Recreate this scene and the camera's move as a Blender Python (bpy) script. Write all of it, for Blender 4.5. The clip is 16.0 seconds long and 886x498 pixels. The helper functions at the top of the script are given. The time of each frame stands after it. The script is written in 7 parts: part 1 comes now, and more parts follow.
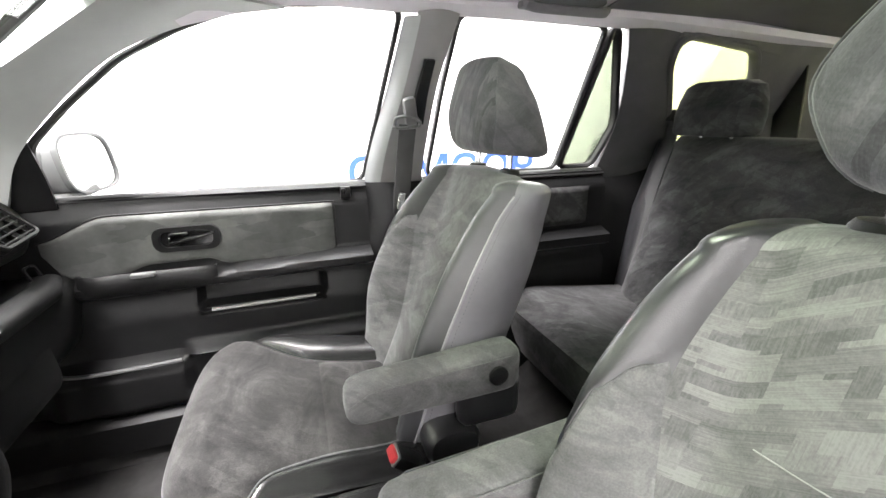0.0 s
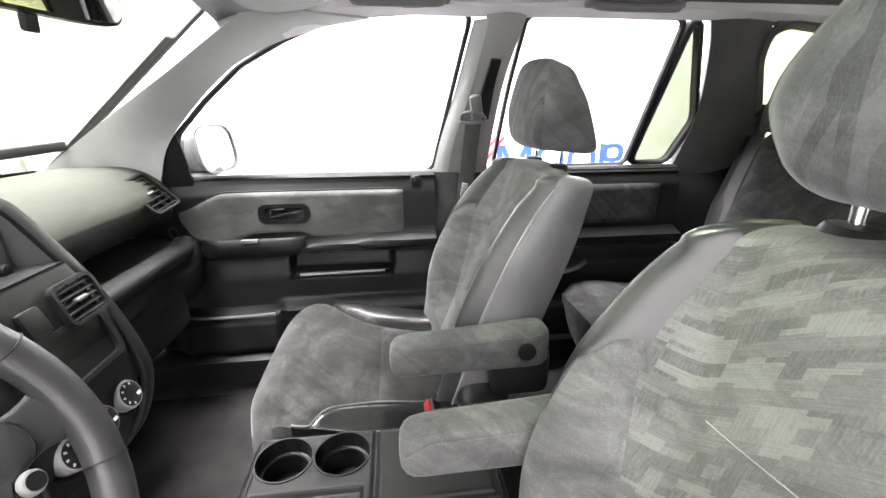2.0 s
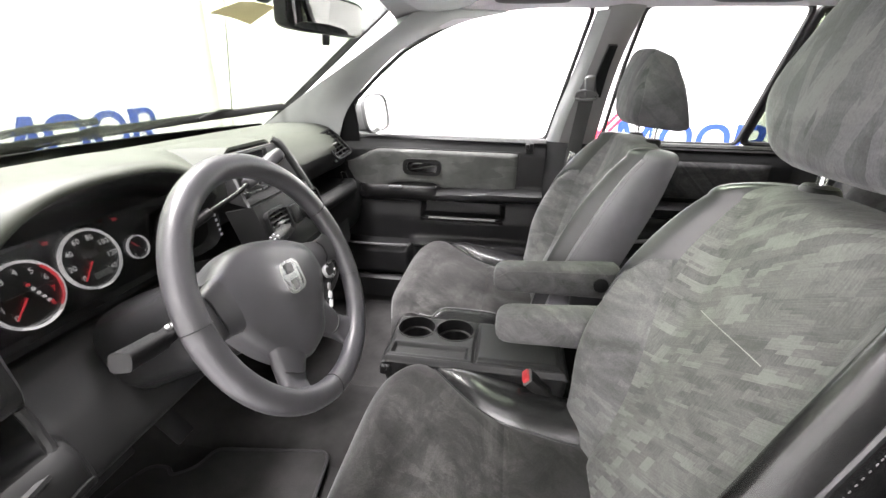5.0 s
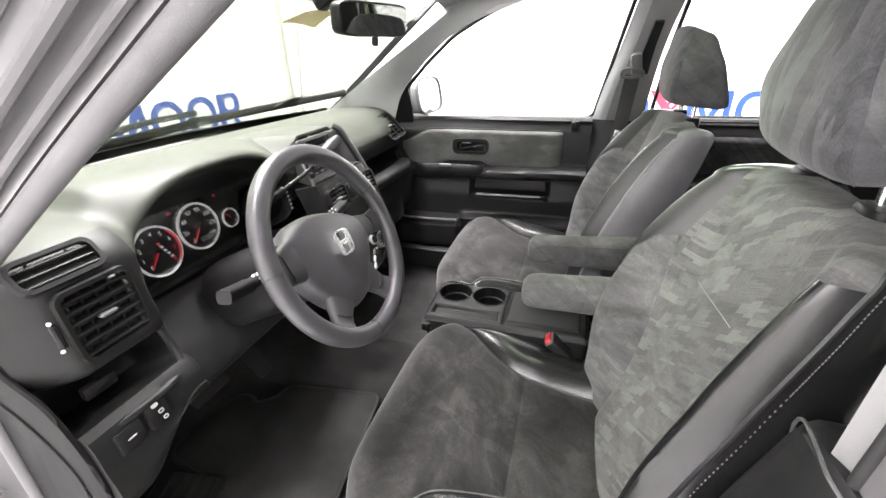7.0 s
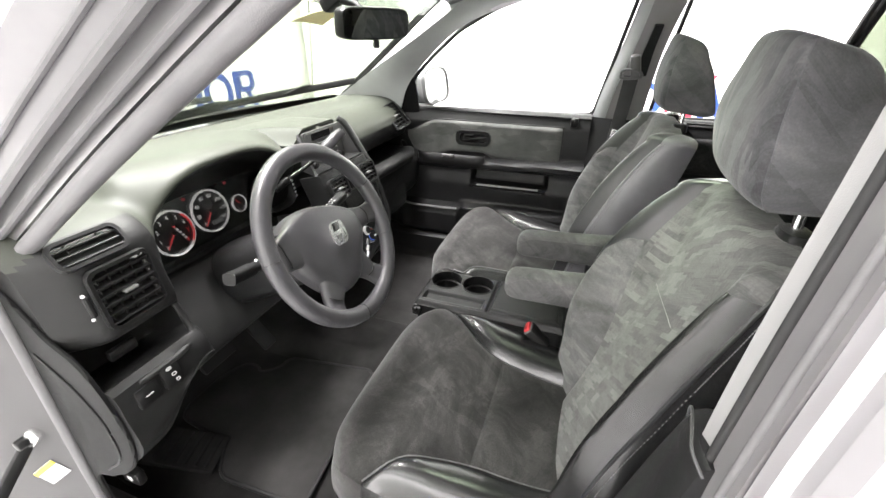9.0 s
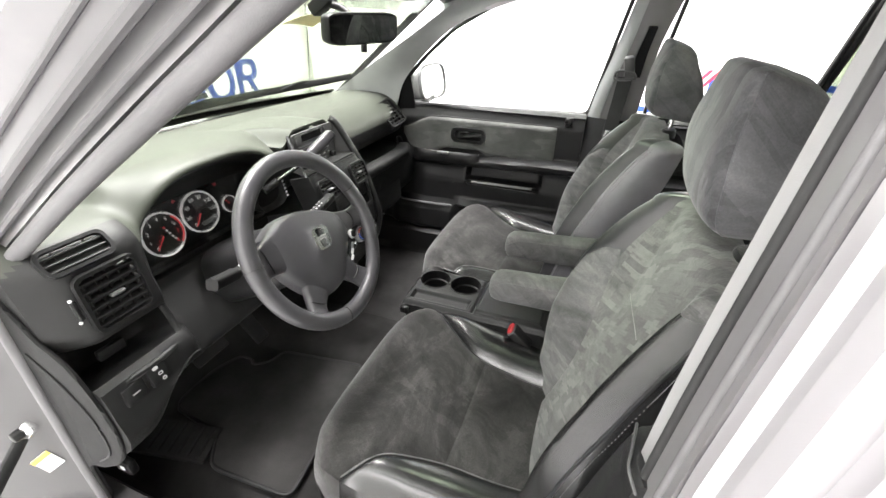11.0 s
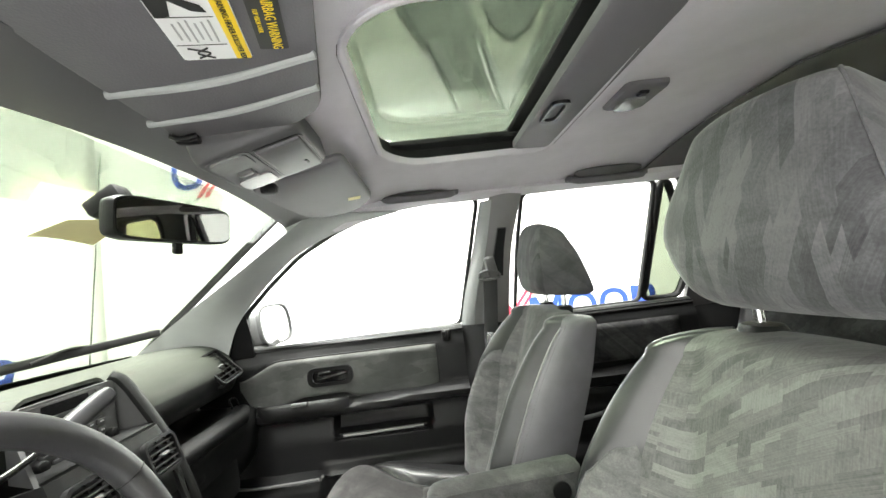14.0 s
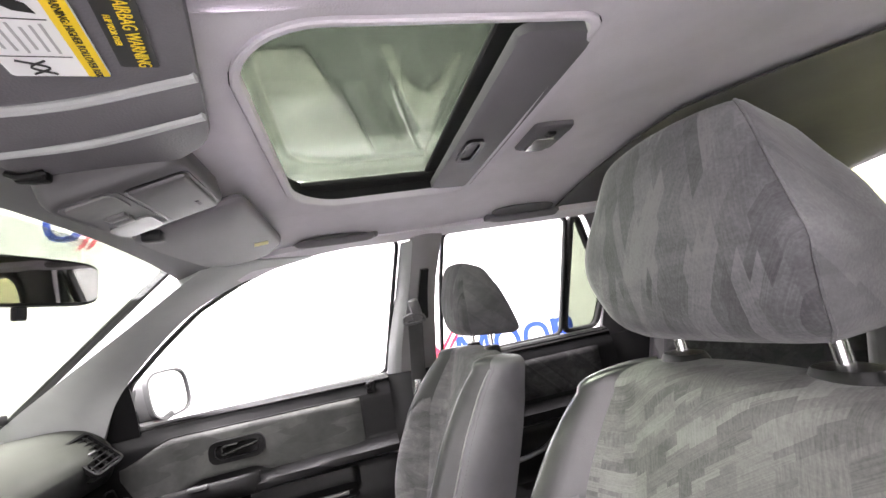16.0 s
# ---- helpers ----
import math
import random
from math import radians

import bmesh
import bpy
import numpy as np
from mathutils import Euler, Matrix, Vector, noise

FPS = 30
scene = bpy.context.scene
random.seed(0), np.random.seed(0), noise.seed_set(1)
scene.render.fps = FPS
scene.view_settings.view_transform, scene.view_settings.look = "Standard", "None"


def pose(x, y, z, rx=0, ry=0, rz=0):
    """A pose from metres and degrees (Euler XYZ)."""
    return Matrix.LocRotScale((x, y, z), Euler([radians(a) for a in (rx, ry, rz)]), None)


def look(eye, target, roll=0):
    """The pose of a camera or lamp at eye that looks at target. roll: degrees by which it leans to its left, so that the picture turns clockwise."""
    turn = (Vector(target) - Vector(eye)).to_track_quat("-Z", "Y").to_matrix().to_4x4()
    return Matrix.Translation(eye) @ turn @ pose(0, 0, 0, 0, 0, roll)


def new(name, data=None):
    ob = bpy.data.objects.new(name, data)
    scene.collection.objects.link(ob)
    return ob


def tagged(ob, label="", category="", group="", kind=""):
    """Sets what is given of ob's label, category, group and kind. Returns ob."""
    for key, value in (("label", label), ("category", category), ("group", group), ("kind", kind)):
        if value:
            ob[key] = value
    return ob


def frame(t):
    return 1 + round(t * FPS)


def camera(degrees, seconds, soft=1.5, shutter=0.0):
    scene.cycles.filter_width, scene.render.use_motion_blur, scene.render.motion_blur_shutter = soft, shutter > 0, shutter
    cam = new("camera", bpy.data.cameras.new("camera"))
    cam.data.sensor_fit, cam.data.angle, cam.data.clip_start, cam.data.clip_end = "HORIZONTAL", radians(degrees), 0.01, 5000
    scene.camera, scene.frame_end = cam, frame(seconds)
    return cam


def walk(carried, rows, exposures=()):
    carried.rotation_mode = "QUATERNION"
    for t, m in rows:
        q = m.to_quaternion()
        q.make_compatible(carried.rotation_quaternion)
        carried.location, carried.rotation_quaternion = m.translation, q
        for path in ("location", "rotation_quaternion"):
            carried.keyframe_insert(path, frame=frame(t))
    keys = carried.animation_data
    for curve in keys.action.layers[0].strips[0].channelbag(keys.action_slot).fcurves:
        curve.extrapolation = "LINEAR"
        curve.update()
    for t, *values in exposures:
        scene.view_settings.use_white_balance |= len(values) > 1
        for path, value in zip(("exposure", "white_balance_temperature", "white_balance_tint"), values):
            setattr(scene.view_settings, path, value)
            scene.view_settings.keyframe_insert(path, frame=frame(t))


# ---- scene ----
cam = camera(93.7, 16.0)
PATH = [
    (0, (0.239, -0.44, 1.218), (0.871, 1.362, 0.622), -0.4),
    (0.5, (0.245, -0.464, 1.235), (0.796, 1.354, 0.608), -0.4),
    (1, (0.259, -0.485, 1.222), (0.709, 1.364, 0.607), -0.5),
    (1.5, (0.28, -0.513, 1.232), (0.614, 1.353, 0.596), -0.5),
    (2, (0.294, -0.552, 1.233), (0.522, 1.33, 0.597), -0.3),
    (2.5, (0.289, -0.599, 1.224), (0.424, 1.292, 0.587), -0.1),
    (3, (0.259, -0.668, 1.234), (0.318, 1.224, 0.587), 0.0),
    (3.5, (0.234, -0.741, 1.233), (0.214, 1.144, 0.566), 0.0),
    (4, (0.25, -0.791, 1.239), (0.13, 1.081, 0.546), -0.1),
    (4.2, (0.258, -0.801, 1.24), (0.113, 1.064, 0.532), 0.3),
    (6.3, (0.339, -0.917, 1.29), (-0.156, 0.833, 0.459), -1.1),
    (6.5, (0.351, -0.924, 1.29), (-0.168, 0.815, 0.45), -1.6),
    (7, (0.37, -0.942, 1.299), (-0.182, 0.773, 0.431), -1.7),
    (7.5, (0.389, -0.951, 1.309), (-0.19, 0.742, 0.416), -1.7),
    (8, (0.402, -0.961, 1.322), (-0.186, 0.718, 0.408), -1.3),
    (8.5, (0.42, -0.971, 1.339), (-0.173, 0.696, 0.407), -0.7),
    (9, (0.436, -0.98, 1.353), (-0.153, 0.681, 0.407), 0.1),
    (11.5, (0.485, -0.959, 1.398), (-0.115, 0.667, 0.4), 0.7),
    (12, (0.489, -0.954, 1.402), (-0.106, 0.687, 0.426), 0.5),
    (12.5, (0.495, -0.944, 1.408), (-0.081, 0.731, 0.48), 0.2),
    (12.9, (0.48, -0.927, 1.399), (-0.025, 0.82, 0.568), 0.3),
    (13, (0.471, -0.917, 1.383), (-0.006, 0.866, 0.613), -0.0),
    (13.5, (0.392, -0.815, 1.294), (0.154, 1.128, 0.886), -1.8),
    (14, (0.326, -0.704, 1.23), (0.413, 1.29, 1.353), -6.5),
    (14.5, (0.3, -0.641, 1.216), (0.62, 1.257, 1.759), -10.9),
    (15, (0.298, -0.612, 1.212), (0.723, 1.216, 1.904), -12.6),
    (15.5, (0.299, -0.61, 1.214), (0.771, 1.236, 1.823), -12.6),
    (16, (0.337, -0.661, 1.234), (0.809, 1.264, 1.502), -10.3),
]
EXPOSURES = [(0.0, 0.76, 6450, 14), (3.5, 0.6, 6450, 16), (6.5, 0.40, 6450, 16), (9.0, 0.34, 6500, 12), (12.5, 0.25, 6500, 10), (13.3, 0.30, 6500, 8), (14.0, 0.30, 6550, 6), (14.5, 0.26, 6350, 28), (15.0, 0.26, 6250, 42), (15.5, 0.26, 6300, 36), (16.0, 0.28, 6450, 22)]
walk(cam, [(t, look(eye, target, roll)) for t, eye, target, roll in PATH], EXPOSURES)

# ---- world and lamps: a white photo booth with soft boxes overhead ----
world = bpy.data.worlds.new("booth_surround")
world.use_nodes = True
world.node_tree.nodes["Background"].inputs[0].default_value = (0.9, 0.95, 1.0, 1)
world.node_tree.nodes["Background"].inputs[1].default_value = 0.03
scene.world = world


def area_lamp(name, eye, target, w, h, watts, colour=(1, 1, 1)):
    data = bpy.data.lights.new(name, "AREA")
    data.shape, data.size, data.size_y, data.energy, data.color = "RECTANGLE", w, h, watts, colour
    ob = new(name, data)
    ob.matrix_world = look(eye, target)
    return ob


area_lamp("soft_box", (-0.95, 0.2, 4.2), (-0.75, 0.0, 0), 0.9, 2.4, 860, (1.0, 0.985, 0.97))
area_lamp("soft_box", (0.0, 1.4, 4.35), (0.0, 1.9, 0), 2.4, 0.7, 420, (1.0, 0.985, 0.97))
area_lamp("soft_box", (-0.4, -2.4, 4.35), (-0.4, -2.8, 0), 2.4, 0.8, 50, (1.0, 0.985, 0.97))
area_lamp("soft_box", (-0.35, -3.3, 3.5), (0.35, -0.2, 0.9), 3.2, 0.8, 120, (1.0, 0.985, 0.97))
area_lamp("soft_box", (3.4, 0.0, 4.35), (3.4, 0, 0), 0.9, 2.6, 18, (1.0, 0.985, 0.97))
# unseen lamp, added to light the hall wall and its frame from in front
area_lamp("hall_fill", (1.2, 3.7, 6.0), (1.2, 6.9, 4.8), 5.0, 1.2, 480, (0.98, 1.0, 0.96))


# ---- materials ----
def nodes_of(name):
    m = bpy.data.materials.new(name)
    m.use_nodes = True
    t = m.node_tree
    return m, t, t.nodes["Principled BSDF"]


def node(t, kind, **values):
    n = t.nodes.new(kind)
    for k, v in values.items():
        if k in n.inputs:
            n.inputs[k].default_value = v
    return n


def coords(t, scale=(1, 1, 1), turn=(0, 0, 0)):
    c = t.nodes.new("ShaderNodeTexCoord")
    mp = t.nodes.new("ShaderNodeMapping")
    mp.inputs["Scale"].default_value = scale
    mp.inputs["Rotation"].default_value = [radians(a) for a in turn]
    t.links.new(c.outputs["Object"], mp.inputs[0])
    return mp.outputs[0]


def ramp(t, fac, stops):
    r = t.nodes.new("ShaderNodeValToRGB")
    el = r.color_ramp.elements
    while len(el) < len(stops):
        el.new(0.5)
    for e, (p, c) in zip(el, stops):
        e.position, e.color = p, (*c, 1)
    t.links.new(fac, r.inputs[0])
    return r.outputs[0]


def grey(v, tint=(1, 1, 1)):
    return tuple(v * a for a in tint)


def plastic(name, colour, rough=0.5, grain=900, bump=0.12, spread=0.18, metal=0.0, coat=0.0, patch=9.0, spec=0.5, uneven=0.07, coat_rough=0.03):
    """Moulded or painted surface: fine grain relief, and soft uneven wear at hand size."""
    m, t, b = nodes_of(name)
    big = node(t, "ShaderNodeTexNoise", Scale=patch, Detail=4.0, Roughness=0.6)
    t.links.new(coords(t), big.inputs["Vector"])
    lo, hi = tuple(c * (1 - spread) for c in colour), tuple(min(1, c * (1 + spread)) for c in colour)
    t.links.new(ramp(t, big.outputs["Fac"], [(0.3, lo), (0.7, hi)]), b.inputs["Base Color"])
    rr = node(t, "ShaderNodeMapRange")
    rr.inputs["To Min"].default_value, rr.inputs["To Max"].default_value = max(0.02, rough - uneven), min(1, rough + uneven)
    t.links.new(big.outputs["Fac"], rr.inputs["Value"])
    t.links.new(rr.outputs[0], b.inputs["Roughness"])
    b.inputs["Metallic"].default_value = metal
    b.inputs["Coat Weight"].default_value = coat
    b.inputs["Coat Roughness"].default_value = coat_rough
    b.inputs["Specular IOR Level"].default_value = spec
    if bump:
        fine = node(t, "ShaderNodeTexVoronoi", Scale=grain)
        t.links.new(coords(t), fine.inputs["Vector"])
        bp = node(t, "ShaderNodeBump", Strength=bump, Distance=0.0006)
        t.links.new(fine.outputs["Distance"], bp.inputs["Height"])
        t.links.new(bp.outputs[0], b.inputs["Normal"])
    return m


def velour(name, dark, mid, light, scale=(26, 26, 26), turn=(0, 0, 0), blocky=1.0, sheen=0.5):
    """Woven seat cloth: patches of brushed grey with stepped outlines, and fine ribs."""
    m, t, b = nodes_of(name)
    v = coords(t, scale, turn)
    wob = node(t, "ShaderNodeTexNoise", Scale=1.3, Detail=2.0)
    t.links.new(v, wob.inputs["Vector"])
    mixv = node(t, "ShaderNodeMix")
    mixv.data_type = "VECTOR"
    mixv.inputs["Factor"].default_value = 0.35
    t.links.new(v, mixv.inputs[4])
    t.links.new(wob.outputs["Color"], mixv.inputs[5])
    vor = node(t, "ShaderNodeTexVoronoi", Scale=1.0, Randomness=0.85)
    vor.distance = "CHEBYCHEV"
    t.links.new(mixv.outputs[1], vor.inputs["Vector"])
    cloud = node(t, "ShaderNodeTexNoise", Scale=7.0, Detail=5.0, Roughness=0.65)
    t.links.new(coords(t), cloud.inputs["Vector"])
    sep = node(t, "ShaderNodeSeparateColor")
    t.links.new(vor.outputs["Color"], sep.inputs[0])
    mixf = node(t, "ShaderNodeMix")
    mixf.inputs["Factor"].default_value = 1 - 0.55 * blocky
    t.links.new(sep.outputs[0], mixf.inputs[2])
    t.links.new(cloud.outputs["Fac"], mixf.inputs[3])
    col = ramp(t, mixf.outputs[0], [(0.25, dark), (0.5, mid), (0.75, light)])
    t.links.new(col, b.inputs["Base Color"])
    b.inputs["Roughness"].default_value = 0.9
    b.inputs["Sheen Weight"].default_value = sheen * 0.35
    b.inputs["Sheen Roughness"].default_value = 0.45
    b.inputs["Specular IOR Level"].default_value = 0.15
    rib = node(t, "ShaderNodeTexWave", Scale=210.0, Distortion=1.5, Detail=1.0)
    t.links.new(coords(t, (1, 1, 1), (35, 20, 40)), rib.inputs["Vector"])
    fz = node(t, "ShaderNodeTexNoise", Scale=700.0, Detail=2.0)
    t.links.new(coords(t), fz.inputs["Vector"])
    add = node(t, "ShaderNodeMath")
    t.links.new(rib.outputs["Fac"], add.inputs[0])
    t.links.new(fz.outputs["Fac"], add.inputs[1])
    bp = node(t, "ShaderNodeBump", Strength=0.35, Distance=0.0008)
    t.links.new(add.outputs[0], bp.inputs["Height"])
    t.links.new(bp.outputs[0], b.inputs["Normal"])
    return m


def clear_pane(name, tint, gloss=1.0):
    """Thin safety glass: lets tinted light through and mirrors a little, more at grazing angles."""
    m, t, b = nodes_of(name)
    tr = node(t, "ShaderNodeBsdfTransparent", Color=(*tint, 1))
    gl = node(t, "ShaderNodeBsdfGlossy", Roughness=0.02)
    fr = node(t, "ShaderNodeFresnel", IOR=1.35)
    mul = node(t, "ShaderNodeMath")
    mul.operation, mul.inputs[1].default_value = "MULTIPLY", gloss
    t.links.new(fr.outputs[0], mul.inputs[0])
    mx = node(t, "ShaderNodeMixShader")
    t.links.new(mul.outputs[0], mx.inputs[0])
    t.links.new(tr.outputs[0], mx.inputs[1])
    t.links.new(gl.outputs[0], mx.inputs[2])
    t.links.new(mx.outputs[0], t.nodes["Material Output"].inputs[0])
    return m


def stepped_cloth(name, levels, cell=(120, 240), blotch=(20, 46), rib=0.0024, sheen=0.4, skew=0.55, contrast=1.0, ribs=0.08, weave=0.8):
    """Seat cloth with a woven pattern of stepped patches, each ribbed its own way, and brushed nap."""
    m, t, b = nodes_of(name)
    c = t.nodes.new("ShaderNodeTexCoord")
    sp = t.nodes.new("ShaderNodeSeparateXYZ")
    t.links.new(c.outputs["Object"], sp.inputs[0])

    def mth(op, a, v):
        n = t.nodes.new("ShaderNodeMath")
        n.operation = op
        for i, q in enumerate((a, v)):
            if isinstance(q, (int, float)):
                n.inputs[i].default_value = q
            else:
                t.links.new(q, n.inputs[i])
        return n.outputs[0]

    along = mth("ADD", sp.outputs[0], sp.outputs[2])
    v = mth("ADD", along, mth("MULTIPLY", sp.outputs[1], skew))
    cu = mth("DIVIDE", mth("FLOOR", mth("MULTIPLY", sp.outputs[1], cell[0]), 0), cell[0] / blotch[0])
    cv = mth("DIVIDE", mth("FLOOR", mth("MULTIPLY", v, cell[1]), 0), cell[1] / blotch[1])
    cb = t.nodes.new("ShaderNodeCombineXYZ")
    t.links.new(cu, cb.inputs[0])
    t.links.new(cv, cb.inputs[1])
    vor = node(t, "ShaderNodeTexVoronoi", Scale=1.0, Randomness=1.0)
    vor.distance = "MANHATTAN"
    t.links.new(cb.outputs[0], vor.inputs["Vector"])
    hue = t.nodes.new("ShaderNodeSeparateColor")
    t.links.new(vor.outputs["Color"], hue.inputs[0])
    r = t.nodes.new("ShaderNodeValToRGB")
    r.color_ramp.interpolation = "CONSTANT"
    el = r.color_ramp.elements
    while len(el) < 4:
        el.new(0.5)
    for e, (p, q) in zip(el, ((0.0, 0.36), (0.3, 0.51), (0.62, 0.63), (0.85, 0.78))):
        e.position, e.color = p, (q, q, q, 1)
    t.links.new(hue.outputs[0], r.inputs[0])
    cloud = node(t, "ShaderNodeTexNoise", Scale=9.0, Detail=6.0, Roughness=0.7, Distortion=0.8)
    t.links.new(coords(t, (1, 0.7, 1.5), (30, 0, 30)), cloud.inputs["Vector"])
    b.inputs["Roughness"].default_value = 0.92
    b.inputs["Sheen Weight"].default_value = sheen * 0.35
    b.inputs["Sheen Roughness"].default_value = 0.4
    b.inputs["Specular IOR Level"].default_value = 0.12
    streaks = []
    for fu, fv in ((0.045, 1.0), (1.0, 0.06)):
        cs = t.nodes.new("ShaderNodeCombineXYZ")
        t.links.new(mth("MULTIPLY", sp.outputs[1], fu / rib), cs.inputs[0])
        t.links.new(mth("MULTIPLY", v, fv / rib), cs.inputs[1])
        n = node(t, "ShaderNodeTexNoise", Scale=1.0, Detail=2.0, Roughness=0.6)
        t.links.new(cs.outputs[0], n.inputs["Vector"])
        streaks.append(n)
    w1, w2 = streaks
    mx = node(t, "ShaderNodeMix")
    t.links.new(mth("GREATER_THAN", hue.outputs[1], 0.5), mx.inputs["Factor"])
    t.links.new(w1.outputs["Fac"], mx.inputs[2])
    t.links.new(w2.outputs["Fac"], mx.inputs[3])
    fz = node(t, "ShaderNodeTexNoise", Scale=420.0, Detail=3.0)
    t.links.new(coords(t), fz.inputs["Vector"])
    tone = mth("ADD", mth("MULTIPLY", r.outputs[0], contrast * 0.5), mth("MULTIPLY", cloud.outputs["Fac"], 1.0 - 0.5 * contrast))
    tone = mth("ADD", tone, mth("MULTIPLY", mth("SUBTRACT", mx.outputs[0], 0.5), ribs))
    tone = mth("ADD", tone, mth("MULTIPLY", mth("SUBTRACT", fz.outputs["Fac"], 0.5), 0.22))
    col = ramp(t, tone, [(0.36, levels[0]), (0.52, levels[1]), (0.70, levels[2])])
    t.links.new(col, b.inputs["Base Color"])
    bp = node(t, "ShaderNodeBump", Strength=0.3, Distance=0.001)
    t.links.new(mth("ADD", mth("MULTIPLY", mx.outputs[0], weave), fz.outputs["Fac"]), bp.inputs["Height"])
    t.links.new(bp.outputs[0], b.inputs["Normal"])
    return m


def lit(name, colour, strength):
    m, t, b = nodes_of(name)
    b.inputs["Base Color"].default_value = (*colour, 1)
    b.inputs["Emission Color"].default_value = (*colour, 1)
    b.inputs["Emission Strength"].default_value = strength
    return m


BLACK = plastic("black_grained_plastic", grey(0.008), 0.40, 1300, 0.25, spec=0.2)
DARK = plastic("charcoal_plastic", grey(0.0105, (1, 1, 1.02)), 0.33, 1300, 0.3, spec=0.2)
DASHTOP = plastic("soft_upper_dash", grey(0.037, (0.97, 1.06, 0.86)), 0.42, 1500, 0.25, 0.08, spec=0.15, uneven=0.02)
DASH = plastic("moulded_dash_plastic", grey(0.012, (1.0, 1.01, 0.99)), 0.40, 1500, 0.3, spec=0.2)
SATIN = plastic("satin_grey_plastic", grey(0.11), 0.36, 1500, 0.1)
SATIN_DARK = plastic("dull_grey_plastic", grey(0.060), 0.45, 1500, 0.15, spec=0.3)
GLOSSY = plastic("gloss_black_plastic", grey(0.012), 0.12, 900, 0.0)
MATTE = plastic("matte_black_panel", grey(0.007), 0.6, 900, 0.3, spec=0.1)
RUBBER = plastic("black_rubber", grey(0.02), 0.65, 700, 0.2, spec=0.2)
SEALDARK = plastic("dark_door_seal", grey(0.075, (1.0, 0.97, 1.0)), 0.6, 700, 0.2)
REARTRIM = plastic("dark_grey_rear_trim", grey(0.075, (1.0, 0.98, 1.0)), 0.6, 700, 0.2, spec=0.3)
SEAL = plastic("grey_door_seal", grey(0.085, (1.0, 0.97, 1.0)), 0.6, 700, 0.2)
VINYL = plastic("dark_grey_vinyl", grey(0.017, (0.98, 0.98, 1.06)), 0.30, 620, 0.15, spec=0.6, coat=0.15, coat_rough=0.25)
# paler copy of the seat vinyl: light on the passenger seat's console side
VINYL_LIT = plastic("lit_grey_vinyl", grey(0.15, (1.0, 0.97, 1.07)), 0.4, 620, 0.25, spec=0.7, coat=0.2, coat_rough=0.3)
VINYL_STRIP = plastic("charcoal_vinyl", grey(0.050, (0.99, 0.98, 1.05)), 0.36, 620, 0.2, spec=0.5)
PIPING = plastic("pale_grey_piping", grey(0.24, (1.0, 0.98, 1.03)), 0.4, 620, 0.1)
VINYL_BLACK = plastic("black_vinyl", grey(0.010), 0.25, 520, 0.09, spec=0.5, uneven=0.05)
WHEELSKIN = plastic("worn_grey_urethane", grey(0.037, (1, 0.98, 1.05)), 0.36, 900, 0.25, 0.25, spec=0.5)
PILLAR = plastic("light_grey_trim", grey(0.36, (0.97, 1.0, 0.99)), 0.55, 800, 0.2, 0.06, spec=0.3)
PILLAR_GREY = plastic("grey_pillar_trim", grey(0.20, (1.0, 0.98, 0.99)), 0.55, 800, 0.2, 0.06)
LINER = plastic("grey_headliner_cloth", grey(0.62, (1.0, 0.955, 1.02)), 0.95, 420, 0.5, 0.06, spec=0.05)
VISOR = plastic("grey_visor_vinyl", grey(0.13, (1.0, 0.96, 1.03)), 0.6, 420, 0.4, 0.06, spec=0.3)
# dark grey that carries the shade on the header and the overhead console
HEADER_SHADED = plastic("shaded_header_grey", grey(0.085, (1.0, 0.97, 1.02)), 0.5, 900, 0.2, 0.08, spec=0.4)
SILVER = plastic("silver_body_paint", grey(0.34, (1.0, 0.97, 1.0)), 0.28, 900, 0.0, 0.015, 0.4, 0.4, uneven=0.01)
# the silver body paint again, darkened: shade on jambs and frames is in the colour
JAMB_SHADED = plastic("shaded_silver_jamb_paint", grey(0.05, (1.0, 0.97, 0.99)), 0.6, 900, 0.0, 0.08, spec=0.3)
FRAME_SHADED = plastic("shaded_silver_frame_paint", grey(0.14, (1.0, 0.97, 0.99)), 0.36, 900, 0.0, 0.08, 0.3, 0.3)
CHROME = plastic("polished_chrome", grey(0.9), 0.22, 900, 0.0, 0.04, 1.0)
CARPET = plastic("charcoal_carpet", grey(0.021, (1.03, 1, 0.98)), 0.95, 500, 1.0, 0.35, spec=0.03)
MAT = plastic("grey_floor_mat", grey(0.027, (1.03, 1, 0.98)), 0.95, 450, 1.0, 0.3, spec=0.03)
WEB = plastic("grey_belt_webbing", grey(0.06), 0.7, 900, 0.4, spec=0.2)
RED = plastic("red_button_plastic", (0.42, 0.03, 0.035), 0.35, 900, 0.0)
WHITE = plastic("white_print", grey(0.8), 0.5, 900, 0.0, 0.04)
GREYPALE = plastic("pale_grey_label", grey(0.45), 0.5, 900, 0.0, 0.05)
YELLOW = plastic("yellow_print", (0.85, 0.6, 0.02), 0.5, 900, 0.0, 0.05)
INK = plastic("black_print", grey(0.02), 0.5, 900, 0.0)
SILVERY = plastic("silver_knob_plastic", grey(0.26), 0.3, 900, 0.05)
KNOB_BLUE = plastic("blue_print", (0.03, 0.10, 0.5), 0.5, 900, 0.0)
KNOB_RED = plastic("red_print", (0.4, 0.08, 0.06), 0.5, 900, 0.0)
GREYINK = plastic("grey_print", grey(0.4), 0.5, 900, 0.0)
REDINK = plastic("red_print", (0.75, 0.03, 0.05), 0.5, 900, 0.0)
